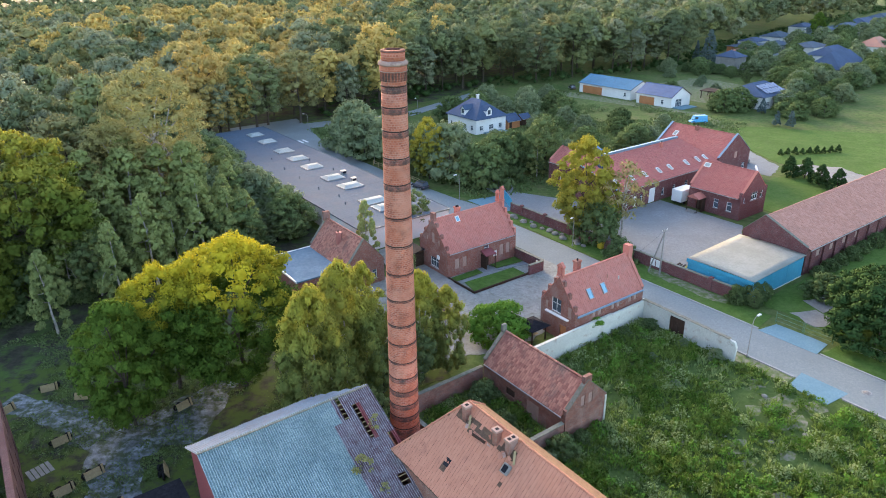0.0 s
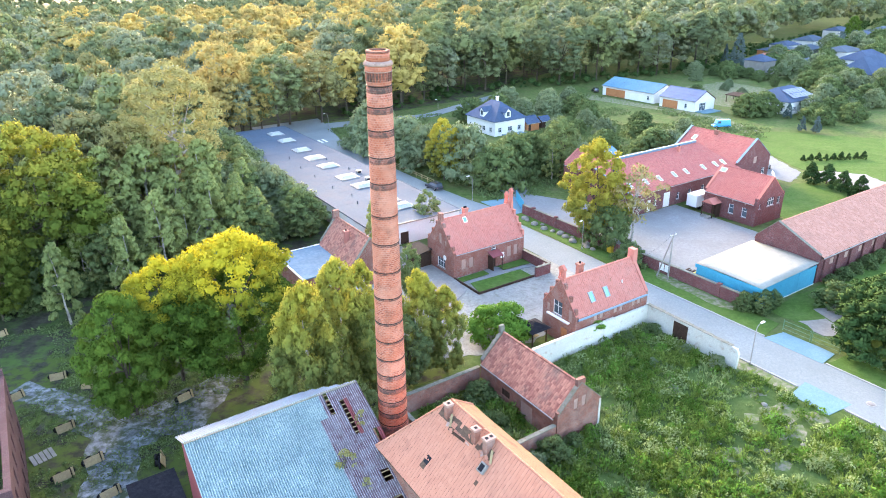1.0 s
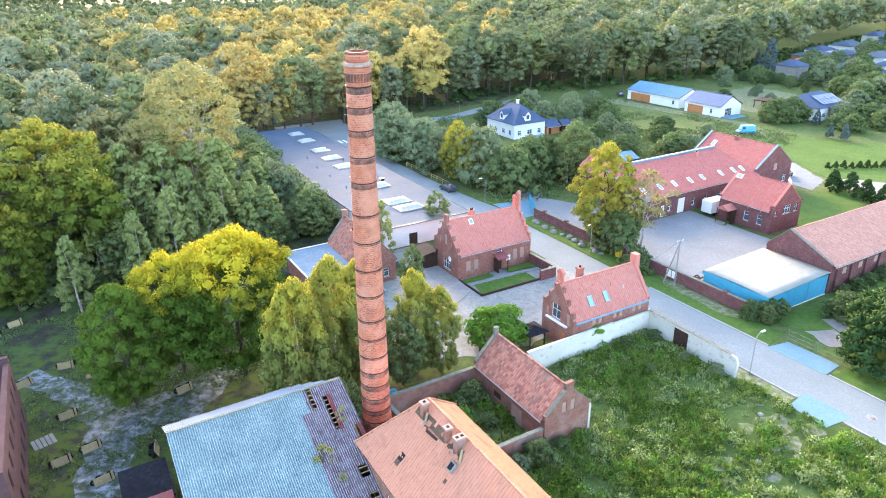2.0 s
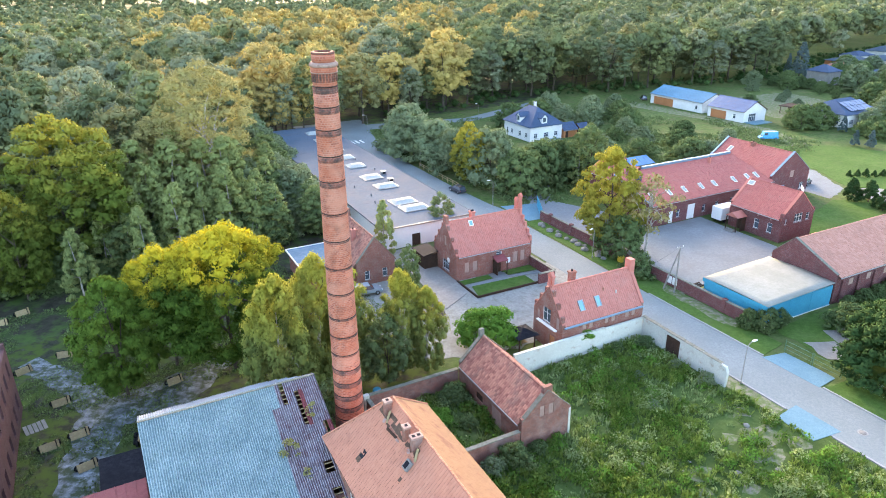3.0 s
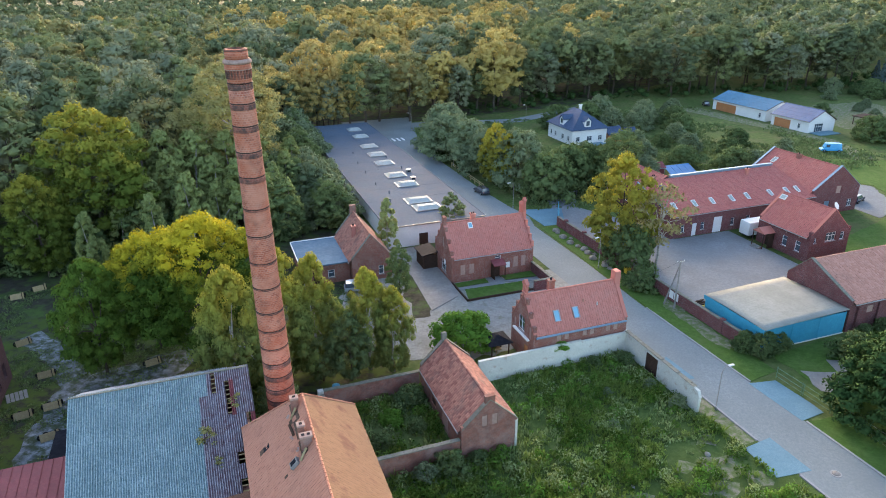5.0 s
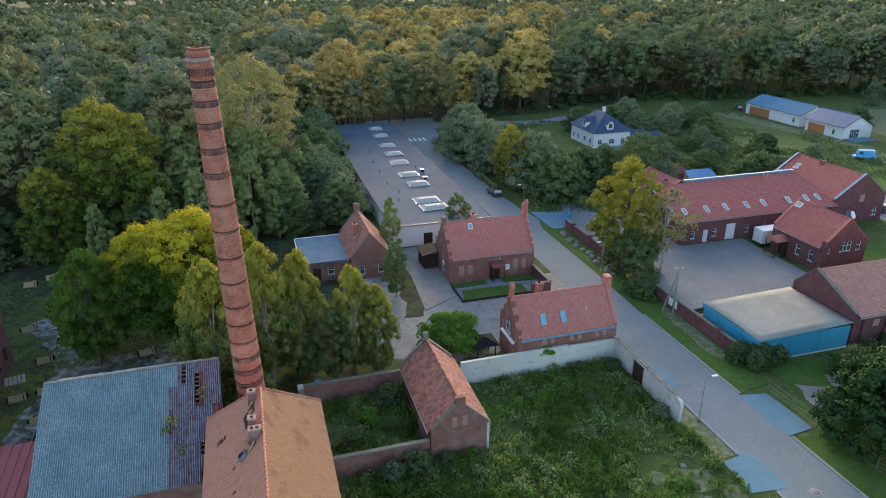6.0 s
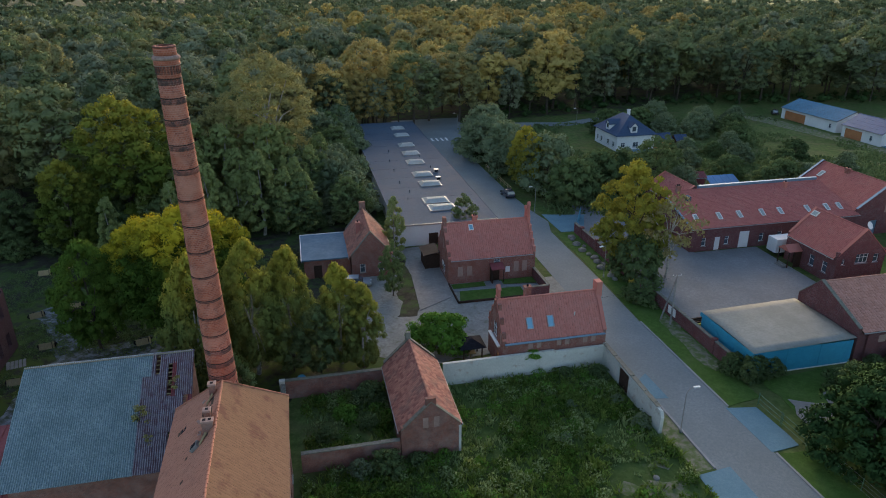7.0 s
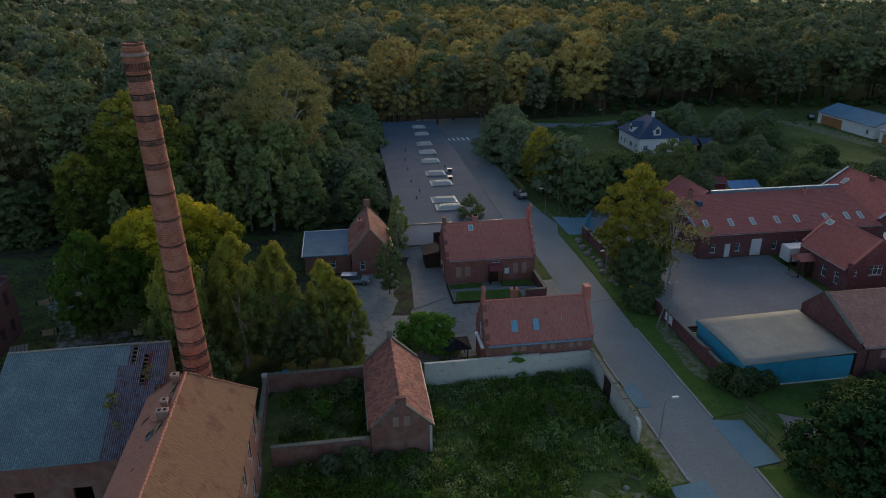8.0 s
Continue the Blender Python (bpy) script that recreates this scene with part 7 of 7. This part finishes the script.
for a, b, h in ((250.5, 171, 4), (252, 166.5, 4.5), (253.5, 162, 4.5), (255, 158.5, 4), (274, 162, 6), (281, 164.5, 6), (289, 166, 6.5), (297, 168, 6), (305, 170, 6.5), (312, 172, 6), (318, 174, 6), (266, 148.5, 7.5), (289, 150, 6), (296, 146, 6.5), (302, 152, 6), (310, 158, 7), (318, 162, 7), (330, 166, 7), (340, 172, 7),
                (252, 152, 4), (246, 148, 3.5), (240, 138, 5), (246, 130, 6), (252, 134, 6), (260, 138, 7), (268, 134, 6), (262, 120, 7), (270, 116, 7), (280, 112, 8), (292, 116, 8), (304, 122, 8), (196, 100, 4), (202, 101, 4.5), (209, 101.5, 5), (216, 102, 5), (223, 102.4, 5.5), (229, 103, 5.5), (236, 104, 6), (243, 105, 6),
                (334, 150, 8), (346, 154, 8), (360, 160, 9), (372, 166, 9), (384, 170, 9), (396, 190, 8), (404, 182, 8), (430, 196, 8), (446, 200, 9), (462, 206, 9)):
    plant(("bush", "greybush", "green", "bush")[int(a * 7 + b) % 4], a, b, h)
# understorey round the hall and the clearing
for i in range(64):
    a, b = 29 + RNG.random() * 15.5, 91 + RNG.random() * 80
    plant("greybush" if RNG.random() < 0.6 else "green", a, b, min(6 + RNG.random() * 6, 3.6 + (46.5 - a) * 0.75 + max(0, b - 120) * 0.08))
for i in range(16):
    plant("bush", -22 + RNG.random() * 54, 95 + RNG.random() * 8, 3 + RNG.random() * 4)
for i in range(14):
    plant("youngbirch" if i % 3 else "green", -34 + RNG.random() * 64, 95 + RNG.random() * 9, 9 + RNG.random() * 6)
# a loose belt of slender young birches before the high woods
for a, b, h in ((20, 104, 15), (26, 108, 17), (30, 104, 14), (13, 106, 16), (7, 110, 15), (31.5, 99, 12), (10, 101, 13), (17, 111, 18), (23, 114, 17), (3, 113, 17), (12, 116, 19), (28, 114, 16), (8, 119, 20), (19, 118, 19), (33, 110, 14), (35, 118, 15), (15, 100, 12)):
    plant("youngbirch", a, b, h * (0.9 + 0.2 * RNG.random()), None, 1.0 + 0.35 * RNG.random())

# the woods: single trees near, a joined canopy far off
EDGE = [(-60, 176), (-37, 200.6), (-17, 222), (3.7, 245), (45, 266), (98, 294), (130, 335), (178, 398), (200, 413), (294, 522), (420, 660)]


def beyond_edge(x, y):
    for (x0, y0), (x1, y1) in zip(EDGE, EDGE[1:]):
        if x0 <= x <= x1:
            return y - (y0 + (y1 - y0) * (x - x0) / (x1 - x0))
    return -1.0


def in_woods(x, y):
    c, s = math.cos(radians(GRID)), math.sin(radians(GRID))
    a, b = c * x + s * y, -s * x + c * y
    if x >= -60 and beyond_edge(x, y) > 4:
        return True
    if abs(a - 2) < 6 and abs(b - 103) < 6 or abs(a - 25) < 8 and abs(b - 123) < 8:
        return False
    return a < 43 and b > (100 if a < -4 else 122) and not (a > 28 and b < 172) or (x < -40 and b > 182)


def scatter(step, near, far):
    out = []
    for j in range(int((far + 40) / step)):
        for i in range(int(-far / step), int(far * 0.75 / step)):
            x = i * step + RNG.normal(0, step * 0.2) + (j % 2) * step / 2
            y = 40 + j * step + RNG.normal(0, step * 0.2)
            d = math.hypot(x - 15, y)
            if near <= d < far and -1.15 < math.atan2(x - 15, y) < 0.75 and in_woods(x, y):
                out.append((x, y))
    return out


def tallest(x, y, h):
    """Trees beside the hall stay low enough to leave its roof open to the sky."""
    c, s = math.cos(radians(GRID)), math.sin(radians(GRID))
    a, b = c * x + s * y, -s * x + c * y
    return min(h, 5 + (46 - a) * 0.75 + max(0, b - 120) * 0.08) if b < 176 else h


def stand(x, y):
    """Which leaf colour goes where: the low sun's glow painted as golden leaves behind the hall, green and grey-green
    ones around.
    """
    az, d = math.degrees(math.atan2(x - 15, y)), math.hypot(x - 15, y)
    gold = math.exp(-((az + 19) / 11) ** 2) * min(1.0, max(0.0, (d - 130) / 90))
    u = RNG.random()
    if u < 0.75 * gold:
        return 4 if RNG.random() < 0.55 else 5
    return int(RNG.choice((0, 1, 2, 3), p=(0.3, 0.34, 0.18, 0.18) if az < -8 else (0.3, 0.16, 0.04, 0.5)))


inner = sorted(scatter(11.2, 0, 330), key=lambda p: beyond_edge(*p) if p[0] > -60 else math.hypot(p[0] - 10, p[1]) - 110)
singles, joined = inner[:150], [(x, y, 1000, 0.38) for x, y in inner[150:]]
joined += [(x, y, 340, 0.62) for x, y in scatter(12.0, 330, 600)] + [(x, y, 55, 1.5) for x, y in scatter(17.0, 600, 900)] + [(x, y, 60, 1.8) for x, y in scatter(26.0, 900, 1350) if x < -120]
# a closed front of tall trees along the edge, with dark undergrowth at its foot
front = []
for (x0, y0), (x1, y1) in zip(EDGE[1:], EDGE[2:]):
    n = int(math.dist((x0, y0), (x1, y1)) / 6.5)
    for k in range(n):
        x, y = x0 + (x1 - x0) * k / n + RNG.normal(0, 0.8), y0 + (y1 - y0) * k / n + RNG.normal(0, 0.8)
        joined.append((x - 2, y + 7, 800, 0.41))
        front += [(x - 1.5 * q + RNG.normal(0, 1), y + 3.2 * q + RNG.normal(0, 1.4), 0.7 + 2.0 * RNG.random() ** 1.5) for q in (1.0, 1.6, 2.2, 3.0, 3.8, 4.8)]
for x, y in singles:
    form = "tall" if RNG.random() < 0.33 else "crown"
    plant(MID[form, stand(x, y)], 0, 0, tallest(x, y, 16 + 11 * RNG.random()), None, (0.85 if x < 0 else 1.0) + RNG.random() * 0.4, (x, y))
for i in range(14):
    plant(MID["crown" if i % 3 else "tall", (4, 5, 2, 0, 4, 1)[i % 6]], 38 + (i % 7) * 3.2, 178 + 9 * (i // 7) + RNG.random() * 4, 15 + RNG.random() * 5, None, 1.1)
canopy = [[] for _ in L_WOODS]
for row in joined:
    canopy[stand(row[0], row[1]) if row[3] < 1 else 3].append(row)
for rows_k, leaf in zip(canopy, L_WOODS):
    vs, ns, ts, fs, base = [], [], [], [], 0
    for x, y, n, size in rows_k:
        big = 1.0 if size < 0.6 else 1.15 if size < 1.0 else 1.6
        h, r = 15 + RNG.random() * 9 + 5 * noise.noise(Vector((x * 0.03, y * 0.03, 2))), (4.9 + RNG.random() * 2.4) * big
        if size > 1.7:
            h += 12
        if size == 0.41:
            h, r = 19 + 5 * RNG.random(), 4.6
        if x > 90 and size < 1:
            h += 3
        m = 26 if size < 0.5 else 20 if size < 0.8 else 10
        d = RNG.normal(size=(m, 3))
        d /= np.linalg.norm(d, axis=1)[:, None]
        d[:, 2] = np.abs(d[:, 2]) * 1.3 - 0.45
        c = d * r * 0.78 + np.array((x, y, h - 1.15 * r))
        p, q, soft = crown_mesh(RNG, c, r * (0.25 + 0.12 * RNG.random(m)), n, size, 0.9, 0.0, 0.3, 0.45, 1, 0.7)
        vs.append(p)
        ns.append(soft)
        ts.append(np.full(len(p), RNG.random()))
        fs += [tuple(i + base for i in f) for f in q]
        base += len(p)
    wd = new("far_woods", raw_mesh("far_woods", np.concatenate(vs).tolist(), fs, leaf, True, np.concatenate(ns), np.concatenate(ts)))
    tagged(wd, "dense mixed woodland canopy stretching to the horizon", "woods", "", "stuff")

fx = np.array([(x, y, 0.55 * q) for x, y, q in front])
up_, uq, un = crown_mesh(RNG, fx, np.array([q for x, y, q in front]), 34000, 0.2, 0.8, 0.0, 0.6, 0.7)
tagged(new("undergrowth", raw_mesh("undergrowth", up_.tolist(), uq, L_YEW, True, un)), "dark shrubby undergrowth along the edge of the woods", "undergrowth", "", "stuff")

# ---- weeds and rough grass ----
def tufts(name, spots_xy, low, high, blades, spread, material, label, width=0.05):
    n = len(spots_xy)
    p = np.repeat(np.array([tuple(to_world(*s))[:2] for s in spots_xy]), blades, 0) + RNG.normal(0, spread, (n * blades, 2))
    size = np.repeat(low + (high - low) * RNG.random(n) ** 2, blades) * (0.6 + 0.6 * RNG.random(n * blades))
    ang = RNG.random(n * blades) * 2 * math.pi
    lean_ = RNG.normal(0, 0.35, (n * blades, 2)) * size[:, None]
    w = width * (0.6 + RNG.random(n * blades) * 0.9)
    z0 = np.full(n * blades, 0.02)
    dx, dy = np.cos(ang) * w, np.sin(ang) * w
    pts = np.stack([np.stack([p[:, 0] - dx, p[:, 1] - dy, z0], 1), np.stack([p[:, 0] + dx, p[:, 1] + dy, z0], 1),
                    np.stack([p[:, 0] + lean_[:, 0] * 0.5 + dx * 1.6, p[:, 1] + lean_[:, 1] * 0.5 + dy * 1.6, size * 0.6], 1),
                    np.stack([p[:, 0] + lean_[:, 0], p[:, 1] + lean_[:, 1], size], 1),
                    np.stack([p[:, 0] + lean_[:, 0] * 0.5 - dx * 1.6, p[:, 1] + lean_[:, 1] * 0.5 - dy * 1.6, size * 0.6], 1)], 1).reshape(-1, 3)
    i = np.arange(n * blades) * 5
    ob = new(name, raw_mesh(name, pts.tolist(), np.stack([i, i + 1, i + 2, i + 3, i + 4], 1).tolist(), material))
    return tagged(ob, label, "weeds" if "weed" in name else "grass", "", "stuff")


def in_lot(a, b):
    return (a > 44.3 and a < 63.3 and b < 45.2 or 29.5 < a < 38 and 35 < b < 46.5 or 29 < a < (64.0 if b > 21 else 65.2) and b < 34.2) and not (55.5 < a < 63.4 and 20.5 < b < 29 and RNG.random() < 0.72) and not (48 < a < 54 and 20 < b < 26 and RNG.random() < 0.55) and not (a > 63.2 and b > 31)


lot = []
while len(lot) < 9000:
    a, b = 28 + 39 * RNG.random(), -6 + 53 * RNG.random()
    if in_lot(a, b):
        lot.append((a, b))
dens = [noise.noise(Vector((a * 0.16, b * 0.16, 3.0))) for a, b in lot]
tufts("tall_weeds", [p for p, q in zip(lot, dens) if q > -0.3][:6500], 0.25, 0.95, 12, 0.14, L_WEED, "tall green weeds and grass on the lot", 0.032)
tufts("pale_weeds", [p for p, q in zip(lot, dens) if q < 0.12][:1500], 0.25, 0.8, 10, 0.18, L_WEEDP, "pale flowering weeds on the lot", 0.04)
# leafy herbs in drifts: each kind takes its own patches of the lot
drift = {0: [], 1: [], 2: [], 3: []}
for a, b in lot[:4600]:
    v = noise.noise(Vector((a * 0.22, b * 0.22, 11.0))) + 0.5 * noise.noise(Vector((a * 0.7, b * 0.7, 4.0)))
    k = 0 if v > 0.24 else 3 if v > -0.02 else 2 if v > -0.14 else 1
    if RNG.random() < 0.2:
        k = int(RNG.integers(0, 4))
    low_spot = noise.noise(Vector((a * 0.16, b * 0.16, 3.0))) < -0.3
    if not low_spot or RNG.random() < 0.25:
        drift[k].append((*tuple(to_world(a, b))[:2], 0.12 + 0.25 * RNG.random()))
for k, leaf, word in ((0, L_HERB, "dense dark green weed clumps on the lot"), (1, L_WEEDP, "pale flowering weed clumps on the lot"), (2, L_FRESH, "bright green weed clumps on the lot"), (3, L_WEED, "leafy green weed clumps on the lot")):
    sel = np.array(drift[k])
    size_k = 0.2 + 0.75 * RNG.random(len(sel)) ** 2.5
    wp, wq, wn_ = leaf_cloud(RNG, sel, size_k, 38000, 0.095, 1.0, 0.0, 0.4, 0.9, np.array((20.0, 50.0, -60.0)), 0.15)
    wp[:, 2] = np.maximum(wp[:, 2], 0.03)
    tagged(new("weed_clumps", raw_mesh("weed_clumps", wp.tolist(), wq.tolist(), leaf, True, wn_)), word, "weeds", "", "stuff")
clear = [(a, b) for a, b in zip(-14 + 52 * RNG.random(9000), 42 + 48 * RNG.random(9000)) if noise.noise(Vector((a * 0.13, b * 0.13, 9))) > -0.05]
tufts("rough_grass", clear, 0.08, 0.3, 9, 0.28, L_GREEN, "rough grass in the clearing", 0.05)
mead = [(a, b) for a, b in zip(78 + 110 * RNG.random(4200), 95 + 80 * RNG.random(4200)) if noise.noise(Vector((a * 0.05, b * 0.05, 5))) > -0.1 and not (110 < a < 127 and 136 < b < 153) and not (177 < a < 195)]
tufts("rough_grass", mead, 0.25, 0.8, 9, 0.8, L_GREEN, "tall rough meadow grass", 0.12)
